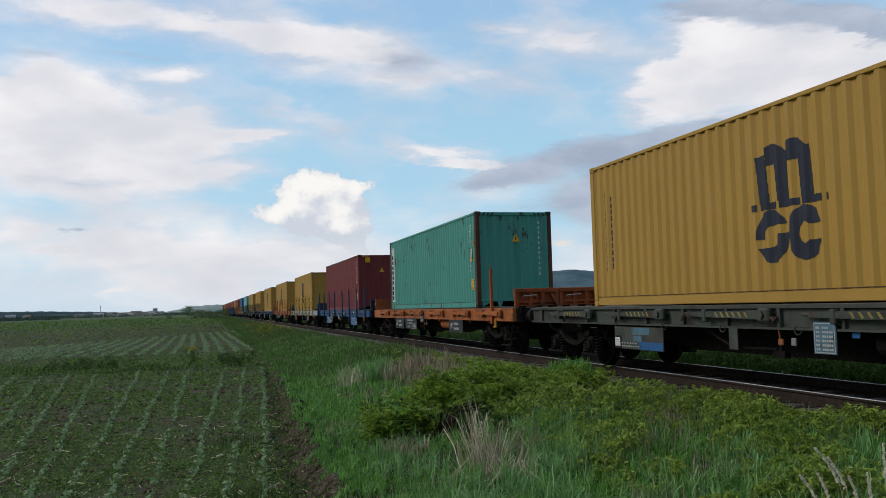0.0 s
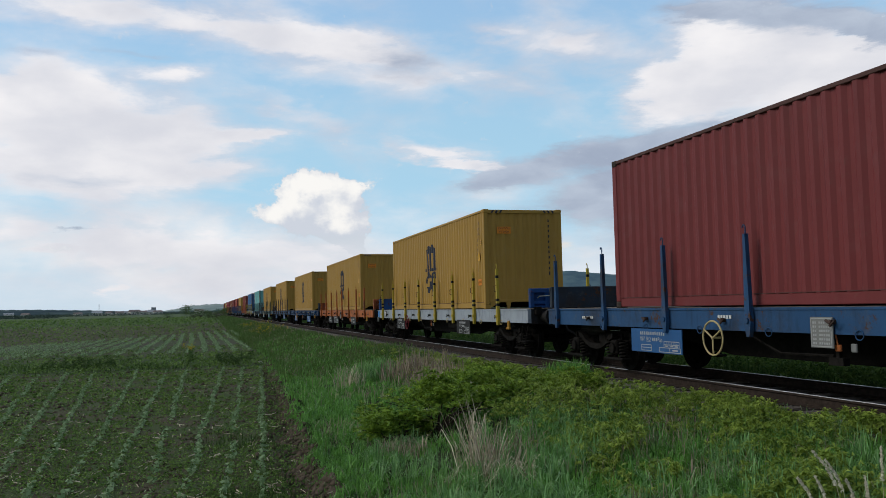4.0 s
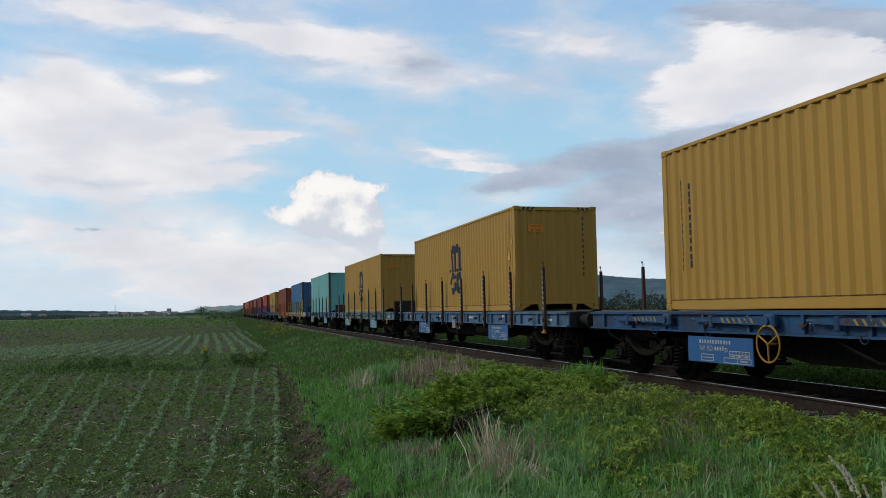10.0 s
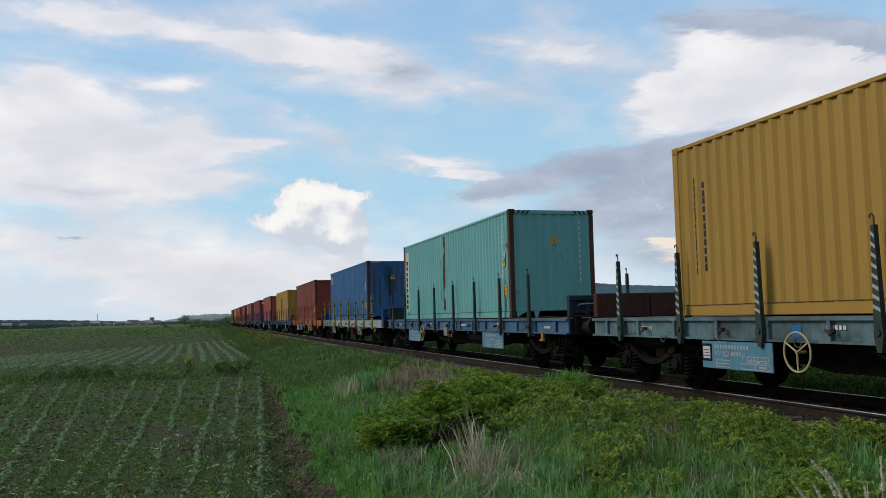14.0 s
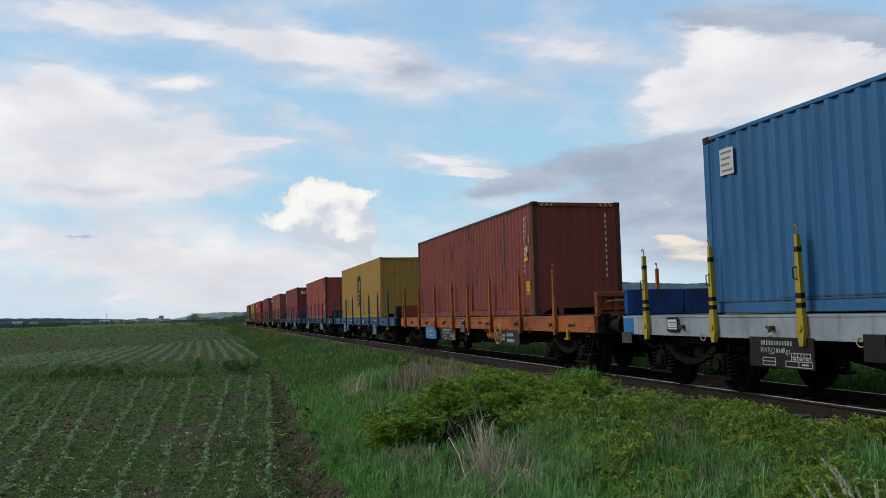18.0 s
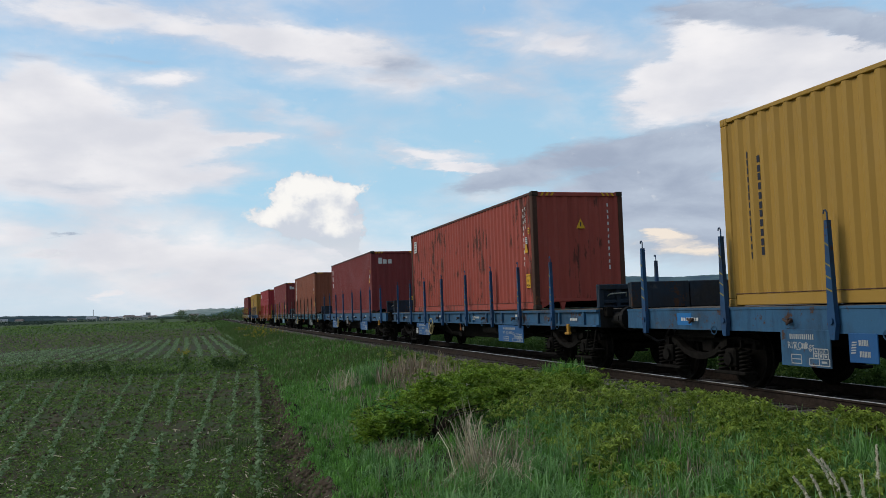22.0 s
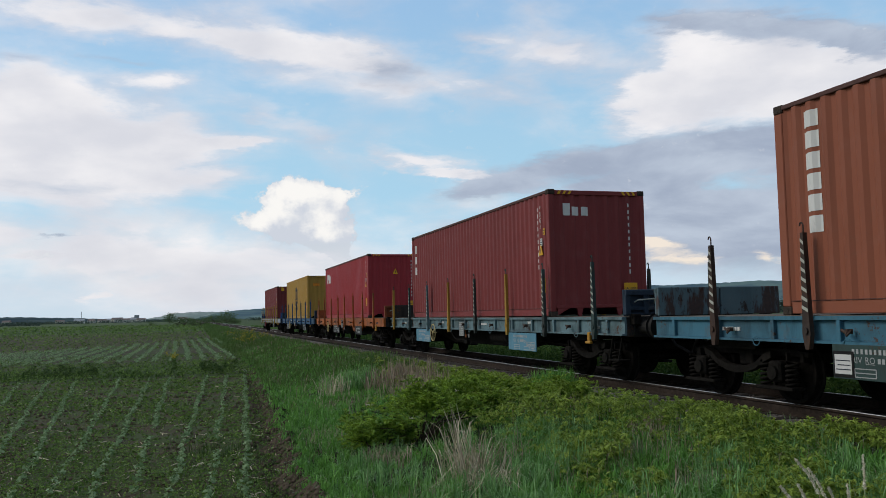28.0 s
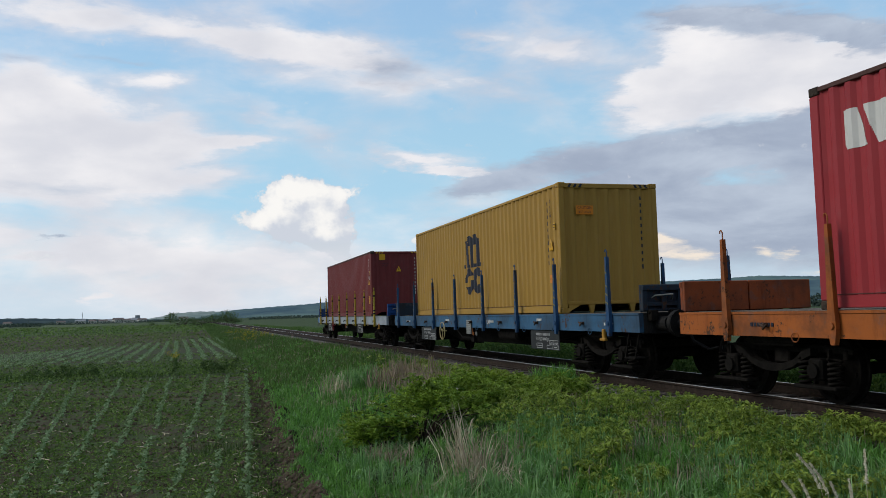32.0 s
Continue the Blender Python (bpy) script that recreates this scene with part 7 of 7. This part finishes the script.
def row_x(i, y):
    """The seedling rows of the near plot: two sowing passes that draw apart."""
    j, more = min(i, 6), max(0, i - 6)
    return ROW_FOOT[j] - 0.55 * more + (y - 14) * (ROW_SLANT[j] - 0.020 * more) + 0.03 * np.sin(y * 0.9 + i)


def build_field():
    rng = np.random.default_rng(41)
    xs, ys = [], []
    for i in range(0, 22):
        y = np.arange(8.5, 35.0, 0.14)
        y = y + rng.normal(0, 0.04, len(y))
        keep = rng.random(len(y)) > 0.18 + 0.55 * smooth((patchy(y * 0 + i * 3.0, y, 1.1, 13) - 0.55) / 0.3)
        y = y[keep]
        xs.append(row_x(i, y) + rng.normal(0, 0.016, len(y)))
        ys.append(y)
    x, y = np.concatenate(xs), np.concatenate(ys)
    ok = x < edge_x(y) - 0.35
    x, y = x[ok], y[ok]
    h = rng.uniform(0.06, 0.13, len(x))
    per = 6
    i = np.repeat(np.arange(len(x)), per)
    a = rng.uniform(0, 2 * math.pi, len(i))
    r = rng.uniform(0.015, 0.062, len(i))
    c = np.stack([x[i] + r * np.cos(a), y[i] + r * np.sin(a), height(x[i], y[i]) + h[i] * rng.uniform(0.45, 1.0, len(i))], -1)
    nrm = np.stack([np.cos(a) * 0.35, np.sin(a) * 0.35, np.ones(len(i))], -1)
    g = leaf_object("seedling_rows", c, nrm, rng.uniform(0.045, 0.10, len(i)), SEEDLING, rng, 0.62)
    tagged(g, "rows of pale green crop seedlings in dark soil", "seedlings", kind="stuff")
    # weeds between the rows
    n = 190000
    y = near_y(rng, n, 8.0, 60, 1.5)
    x = rng.uniform(-1, 1, n) * (2 + 0.33 * y) - 1.0 - 0.12 * y
    ok = (x < edge_x(y) - 0.25 * rng.random(n)) & (rng.random(n) < 0.25 + 1.0 * smooth((patchy(x, y, 1.2, 17) - 0.30) / 0.3) + 0.8 * ((y > 36) & (y < 47)))
    x, y = x[ok], y[ok]
    c = np.stack([x, y, height(x, y) + rng.uniform(0.01, 0.05, len(x)) + 0.10 * rng.random(len(x)) * ((y > 36) & (y < 47))], -1)
    g = leaf_object("field_weeds", c, np.tile([0, 0, 1.0], (len(c), 1)), rng.uniform(0.025, 0.06, len(c)) * np.clip(y / 14, 1, 2.5), SMALL_WEED, rng, 0.55)
    tagged(g, "low green weeds between the crop rows", "weeds", kind="stuff")
    # rank grass on the field's near right corner and on the balk between the plots
    n = 9000
    y = np.concatenate([near_y(rng, n // 2, 8.5, 16, 1.2), rng.uniform(36.0, 40.5, n // 2)])
    x = np.concatenate([rng.normal(0.65, 0.55, n // 2), rng.uniform(-16, 1.5, n // 2)])
    ok = (x < edge_x(y) - 0.2) & (rng.random(n) < smooth((patchy(x, y, 1.0, 19) - 0.3) / 0.4))
    x, y = x[ok], y[ok]
    g = blades("field_grass", x, y, np.where(y > 30, rng.uniform(0.08, 0.26, len(x)) * (0.6 + 0.9 * patchy(x, y, 1.3, 29)), rng.uniform(0.06, 0.18, len(x))), np.where(y > 30, 0.022, 0.008), BALK, rng, 0.5)
    tagged(g, "rank weeds on the balk between two plots", "weeds", kind="stuff")
    # crumbs of soil between the rows
    n = 16000
    y = near_y(rng, n, 8.0, 36, 1.5)
    x = rng.uniform(-1, 1, n) * (2 + 0.33 * y) - 1.0 - 0.12 * y
    ok = x < edge_x(y) - 0.2
    x, y = x[ok], y[ok]
    sz = (0.008 + 0.045 * rng.random(len(x)) ** 4) * np.clip(y / 12, 1, 2)
    base = np.array([(1, 0, 0), (-1, 0, 0), (0, 1, 0), (0, -1, 0), (0, 0, 0.8), (0, 0, -0.8)])
    tri = np.array([(0, 2, 4), (2, 1, 4), (1, 3, 4), (3, 0, 4), (2, 0, 5), (1, 2, 5), (3, 1, 5), (0, 3, 5)])
    v = base[None] * rng.uniform(0.5, 1.3, (len(x), 6, 3)) * sz[:, None, None] + np.stack([x, y, height(x, y)], -1)[:, None]
    g = fast_mesh("soil_crumbs", v.reshape(-1, 3), (tri[None] + (np.arange(len(x)) * 6)[:, None, None]).reshape(-1, 3), SOIL)
    tagged(g, "crumbs of brown soil between the crop rows", "soil", kind="stuff")
    # herbage of the plots further out
    n = 60000
    y = near_y(rng, n, 70, 430, 1.5)
    x = rng.uniform(-1, 1, n) * (2 + 0.30 * y) - 0.14 * y
    ok = (x < edge_x(y) - 0.5) & (rng.random(n) < np.where(y < 165, 0.40, 0.15 + 0.9 * smooth((patchy(x * 0.06, y * 0.25, 1.2, 23) - 0.3) / 0.4)))
    x, y = x[ok], y[ok]
    c = np.stack([x, y, height(x, y) + rng.uniform(0.02, 0.12, len(x)) * np.clip(y / 110, 0.6, 2)], -1)
    g = leaf_object("far_herbage", c, np.tile([0, -0.3, 1.0], (len(c), 1)), rng.uniform(0.12, 0.34, len(c)) * np.clip(y / 100, 0.7, 3), SMALL_WEED, rng, 0.5)
    tagged(g, "green herbage on the plots further out", "herbage", kind="stuff")
    # tall weeds in lumps along the balk
    n = 260
    y = rng.uniform(36.2, 39.5, n)
    x = rng.uniform(-17, 2.2, n)
    ok = patchy(x, y * 0.3, 1.0, 37) > 0.45
    x, y = x[ok], y[ok]
    c, nrm = herbs(x, y, rng.uniform(0.25, 0.60, len(x)), 40, 0.55, rng)
    g = leaf_object("balk_weeds", c, nrm, rng.uniform(0.05, 0.13, len(c)), BALK, rng, 0.45)
    tagged(g, "dark green clumps of weeds along the balk", "weeds", kind="stuff")
    # straw litter
    n = 900
    y = near_y(rng, n, 8.5, 30, 1.6)
    x = rng.uniform(-1, 1.2, n) * (0.33 * y) + 0.02 * y - 0.5
    ok = x < edge_x(y)
    x, y = x[ok], y[ok]
    s = Shape()
    for px, py in zip(x, y):
        a, ln = rng.uniform(0, math.pi), 0.02 + 0.10 * rng.random() ** 2
        z = float(height(px, py)) + 0.02
        s.tube((px - ln * math.cos(a), py - ln * math.sin(a), z), (px + ln * math.cos(a), py + ln * math.sin(a), z + 0.02), rng.uniform(0.004, 0.010), 4)
    g = new("straw_litter", s.mesh("straw_litter", STRAW))
    tagged(g, "pale broken stalks lying on the soil", "straw", kind="stuff")
    # the plot beyond the balk: rows that draw together in the distance
    cs = []
    for k in range(-22, 3):
        y = np.arange(49.0, 104.0, 0.42)
        x = 2.45 + 0.86 * k + rng.normal(0, 0.05, len(y)) + 0.25 * np.sin(y * 0.05 + 0.3 * k)
        ok = (x < edge_x(y) - 0.6) & (rng.random(len(y)) > 0.12) & (y < 98 + 1.8 * k)
        x, y = x[ok], y[ok]
        for _ in range(9):
            cs.append(np.stack([x + rng.normal(0, 0.07, len(x)), y + rng.normal(0, 0.12, len(x)), height(x, y) + rng.uniform(0.04, 0.20, len(x))], -1))
    c = np.concatenate(cs)
    g = leaf_object("far_seedling_rows", c, np.tile([0, -0.5, 1.0], (len(c), 1)), rng.uniform(0.07, 0.14, len(c)), SEEDLING, rng, 0.6)
    tagged(g, "crop rows of the plot beyond the balk", "seedlings", kind="stuff")
    stone = Shape()
    v, f = [], []
    for i in range(6):
        for j in range(10):
            t, a = math.pi * i / 5, 2 * math.pi * j / 10
            k = 1 + 0.18 * math.sin(3 * a + i) + 0.1 * math.sin(5 * a)
            v.append((0.11 * k * math.sin(t) * math.cos(a), 0.09 * k * math.sin(t) * math.sin(a), 0.07 + 0.085 * math.cos(t)))
    for i in range(5):
        for j in range(10):
            f.append((i * 10 + j, i * 10 + (j + 1) % 10, (i + 1) * 10 + (j + 1) % 10, (i + 1) * 10 + j))
    stone.put(v, f)
    ob = new("field_stone", stone.mesh("field_stone", plain_rough("pale_stone", (0.34, 0.32, 0.29), (0.52, 0.50, 0.46), 8.0, 0.9, 0.01)))
    ob.location = (2.43, 38.3, float(height(2.43, 38.3)) - 0.02)
    tagged(ob, "pale grey field stone on bare soil", "stone")
    flowers(-0.55, 42.0, 0.85, 0.35, 12, 51, "yellow-flowered weed standing alone in the field")
    for k, (fx, fy, n) in enumerate(((4.5, 70, 22), (5.1, 78, 24), (5.6, 66, 14), (4.9, 95, 16), (5.9, 88, 14))):
        flowers(fx, fy, 0.75, 0.9, n, 60 + k, "clump of yellow-flowered weeds on the bank")


# ---- distance ----
def tree(x, y, h, w, seed, label, group=""):
    """A small tree or tall bush: forked trunk and an uneven crown of leaf clumps."""
    rng = np.random.default_rng(seed)
    root = new("tree")
    tagged(root, label, "tree", group)
    root.location = (x, y, float(height(x, y)))
    s = Shape()
    s.tube((0, 0, -0.1), (0.02 * h, 0, h * 0.35), 0.03 * h, 7, 0.02 * h)
    tips = []
    for i in range(13):
        a, r = rng.uniform(0, 2 * math.pi), rng.uniform(0.15, 0.55) * w
        tip = (r * math.cos(a), r * math.sin(a), h * rng.uniform(0.12, 0.84))
        s.tube((0.02 * h, 0, h * rng.uniform(0.05, 0.3)), tip, 0.014 * h, 5, 0.004 * h)
        tips.append(tip)
    tr = new("trunk", s.mesh("trunk", BARK))
    tr.parent = root
    c, nr = [], []
    for t in tips + [(0, 0, h * 0.75)]:
        k = 60
        p = np.array(t)[None] + rng.normal(0, 1, (k, 3)) * np.array([0.15 * w, 0.15 * w, 0.11 * h])
        c.append(p)
        nr.append(np.tile([t[0], t[1], 0.4 * w], (k, 1)) / w)
    c, nr = np.concatenate(c), np.concatenate(nr)
    c[:, 2] = np.clip(c[:, 2], 0.03 * h, h * rng.uniform(0.88, 1.0, len(c)))
    cr = leaf_object("crown", c, nr, rng.uniform(0.04, 0.09, len(c)) * h, TREE, rng, 0.75)
    cr.parent = root
    return root


def at(az, dist):
    return dist * math.sin(radians(az)), dist * math.cos(radians(az))


def ridge(name, points, dist, depth, mat, label):
    """A far ridge: heights in degrees above the eye's level at azimuths in degrees."""
    az = np.linspace(points[0][0], points[-1][0], 240)
    el = np.interp(az, [p[0] for p in points], [p[1] for p in points])
    el = el + 0.015 * np.sin(az * 9) + 0.01 * np.sin(az * 23 + 1)
    crest = np.maximum(CZ + dist * np.tan(np.radians(el)), 0.5)
    v, f = [], []
    for a, c in zip(az, crest):
        for k, hgt in ((-1.0, -2.0), (-0.6, c * 0.35), (-0.25, c * 0.8), (0.0, c), (0.4, c * 0.75), (1.0, -2.0)):
            d = dist + k * depth
            x, y = at(a, d)
            v.append((x, y, hgt))
    for i in range(len(az) - 1):
        for k in range(5):
            f.append((i * 6 + k, i * 6 + k + 1, i * 6 + 6 + k + 1, i * 6 + 6 + k))
    ob = sheet(name, v, f, mat, True)
    tagged(ob, label, "hills", kind="structure")


def house(az, dist, w, h, wall, roof, seed):
    x, y = at(az, dist)
    root = new("house")
    tagged(root, "small far-off house with a pitched roof", "house", "houses on the horizon")
    root.matrix_basis = pose(x, y, 0, 0, 0, (seed * 37) % 60 - 30)
    part("wall", ("hw", w, h), wall, root, lambda s: s.box(-w / 2, w / 2, -w * 0.35, w * 0.35, -0.2, h))
    part("roof", ("hr", w, h), roof, root, lambda s: s.run([(-w * 0.40, h), (0, h * 1.6), (w * 0.40, h)], -w / 2 - 0.3, w / 2 + 0.3, "x"))
    for k in (-1, 1):
        part("window", ("hwin", w, h), BLACK, root, lambda s: s.box(-0.5, 0.5, -0.06, 0.02, h * 0.4, h * 0.75), (k * w * 0.25, -w * 0.35, 0))


def build_distance():
    # the haze of distance is mixed into these three hill colours
    k = Mat("hazed_wooded_hill")
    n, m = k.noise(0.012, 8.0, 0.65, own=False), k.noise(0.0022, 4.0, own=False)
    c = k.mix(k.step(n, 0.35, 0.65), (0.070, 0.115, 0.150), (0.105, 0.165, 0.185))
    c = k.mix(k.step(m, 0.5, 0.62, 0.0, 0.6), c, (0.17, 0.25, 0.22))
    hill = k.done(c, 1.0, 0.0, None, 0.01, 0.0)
    k = Mat("hazed_low_ridge")
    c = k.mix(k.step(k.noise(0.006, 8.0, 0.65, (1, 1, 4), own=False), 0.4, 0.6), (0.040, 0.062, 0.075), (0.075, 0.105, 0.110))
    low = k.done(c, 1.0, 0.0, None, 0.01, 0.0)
    k = Mat("hazed_pale_hill")
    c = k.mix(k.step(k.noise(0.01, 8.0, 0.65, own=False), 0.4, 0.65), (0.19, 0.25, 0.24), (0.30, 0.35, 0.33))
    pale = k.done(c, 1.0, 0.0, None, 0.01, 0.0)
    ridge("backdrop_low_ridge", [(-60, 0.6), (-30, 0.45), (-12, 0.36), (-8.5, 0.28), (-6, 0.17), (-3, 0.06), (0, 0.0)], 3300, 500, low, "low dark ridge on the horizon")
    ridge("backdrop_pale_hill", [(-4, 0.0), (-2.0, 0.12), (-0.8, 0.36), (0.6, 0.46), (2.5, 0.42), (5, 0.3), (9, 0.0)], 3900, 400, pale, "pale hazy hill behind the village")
    ridge("backdrop_wooded_hills", [(0.5, 0.0), (2.2, 0.40), (3.4, 0.54), (6.8, 0.70), (10, 0.95), (15, 1.4), (20, 1.9), (24.3, 2.15), (28, 1.75), (31.5, 1.58), (34, 1.62), (37, 1.72), (42, 1.5), (50, 1.2), (70, 0.8)], 3000, 420, hill, "long wooded hills tinted blue-green by haze")
    label = "dark green tree beside the railway in the distance"
    for i, (az, d, h, w) in enumerate(((-0.55, 300, 3.4, 4.5), (-0.1, 295, 3.6, 4.5), (0.4, 290, 3.2, 4.0), (0.9, 285, 3.0, 4.0), (1.35, 290, 2.8, 3.5), (1.75, 285, 3.6, 3.2), (1.9, 300, 3.2, 4.0), (2.5, 285, 5.0, 4.6), (2.85, 280, 4.2, 3.6), (3.05, 270, 3.0, 2.2))):
        x, y = at(az, d)
        tree(x, y, h * 0.92, w * 1.35, 100 + i, label, "trees by the track")
    x, y = at(-2.13, 330)
    tree(x, y, 2.0, 3.4, 131, "lone dark bush standing in the open field")
    x, y = at(-1.0, 520)
    tree(x, y, 6.5, 6.5, 132, "single tree in front of the village")
    rng = np.random.default_rng(77)
    # hedges and gardens of the village along the horizon, too many to count
    cs, ss = [], []
    for az in np.arange(-13, 1.5, 0.07):
        d = rng.uniform(820, 1050)
        h = rng.uniform(1.0, 3.2) * (1.7 if rng.random() < 0.14 else 1.0)
        x, y = at(az + rng.normal(0, 0.03), d)
        kk = 30
        cs.append(np.stack([x + rng.normal(0, 2.0, kk), y + rng.normal(0, 2.0, kk), rng.random(kk) ** 1.4 * h], -1))
        ss.append(rng.uniform(0.5, 1.1, kk))
    for az in np.arange(-13, -8.5, 0.05):
        x, y = at(az, rng.uniform(560, 700))
        cs.append(np.stack([x + rng.normal(0, 1.6, 10), y + rng.normal(0, 2.0, 10), rng.uniform(0.1, 1.9, 10)], -1))
        ss.append(rng.uniform(0.8, 1.6, 10))
    for az in np.arange(4.0, 14, 0.06):
        x, y = at(az, rng.uniform(700, 900))
        cs.append(np.stack([x + rng.normal(0, 2.0, 10), y + rng.normal(0, 2.0, 10), rng.uniform(0.1, 2.6, 10)], -1))
        ss.append(rng.uniform(0.9, 1.8, 10))
    for az in np.arange(20, 66, 0.07):
        h = rng.uniform(5.5, 9.5) * (0.85 + 0.2 * math.sin(az * 3.1))
        x, y = at(az + rng.normal(0, 0.03), rng.uniform(400, 440))
        kk = 34
        f = rng.random(kk)
        cs.append(np.stack([x + rng.normal(0, 0.9, kk) * (1.2 - f), y + rng.normal(0, 0.9, kk), f * h], -1))
        ss.append(rng.uniform(0.7, 1.3, kk))
    c = np.concatenate(cs)
    # haze-tinted leaves, the distance is in their colour
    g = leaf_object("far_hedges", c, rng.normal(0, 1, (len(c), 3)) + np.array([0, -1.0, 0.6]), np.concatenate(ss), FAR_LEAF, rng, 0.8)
    tagged(g, "dark hedges and woods along the horizon", "far woods", kind="stuff")
    lime = plain_rough("lime_wash", (0.50, 0.50, 0.47), (0.66, 0.65, 0.61), 0.6, 0.9)
    tiles = plain_rough("far_roof_tiles", (0.16, 0.135, 0.13), (0.24, 0.20, 0.19), 0.5, 0.9)
    # grey of roofs, tower and mast, lightened in the paint for haze
    grey = plain_rough("hazed_far_grey", (0.26, 0.28, 0.31), (0.36, 0.38, 0.41), 0.5, 0.9)
    for i, (az, d, w, h) in enumerate(((-11.2, 900, 9, 2.6), (-10.3, 950, 8, 2.4), (-7.4, 1000, 9, 2.2), (-6.3, 980, 11, 2.6), (-5.6, 1020, 8, 2.4), (-5.0, 960, 9, 2.3), (-4.5, 1000, 10, 2.5), (-4.1, 980, 12, 3.0), (-3.6, 940, 8, 2.4), (-3.2, 990, 10, 2.6), (-2.7, 960, 9, 2.4), (-0.2, 900, 10, 2.6))):
        house(az, d, w * 0.9, h * 1.15, lime, tiles if i % 3 else grey, i + 1)
    x, y = at(-3.05, 1050)
    tower = new("grain_tower")
    tagged(tower, "grey block-shaped grain tower above the village", "tower")
    tower.location = (x, y, 0)
    part("tower_body", "gt", grey, tower, lambda s: [s.box(-4.5, 1.5, -3, 3, -0.2, 5.5, 0.1)])
    part("tower_head", "gh", grey, tower, lambda s: [s.box(-1.0, 4.0, -2.6, 2.6, 5.4, 8.2, 0.1), s.box(1.5, 4.0, -2.6, 2.6, -0.2, 5.4, 0.1)])
    x, y = at(-6.19, 1180)
    mast = new("mast")
    tagged(mast, "slender grey mast rising over the village", "mast")
    mast.location = (x, y, 0)
    part("pole", "mastpole", grey, mast, lambda s: s.tube((0, 0, -0.2), (0, 0, 14.3), 0.40, 8, 0.25))
    part("collar", "mastcollar", grey, mast, lambda s: [s.tube((0, 0, 11.4), (0, 0, 11.8), 0.55, 8), s.tube((0, 0, 13.2), (0, 0, 13.5), 0.5, 8)])


build_bank()
build_bushes()
build_tufts()
build_field()
build_distance()


# ---- the train runs ----
def motions():
    for thing, y, z in MOVERS:
        walk(thing, [(float(t), pose(XC, y - run, z)) for t, run in enumerate(GONE)])
    secs = np.arange(len(GONE))
    for wheelset, ay in WHEELSETS:
        rows = []
        for k in range(0, 32 * FPS + 1, 2):
            t = k / FPS
            run = float(np.interp(t, secs, GONE))
            rows.append((t, pose(0, ay, WHEEL_R, math.degrees(run / WHEEL_R))))
        walk(wheelset, rows)


motions()
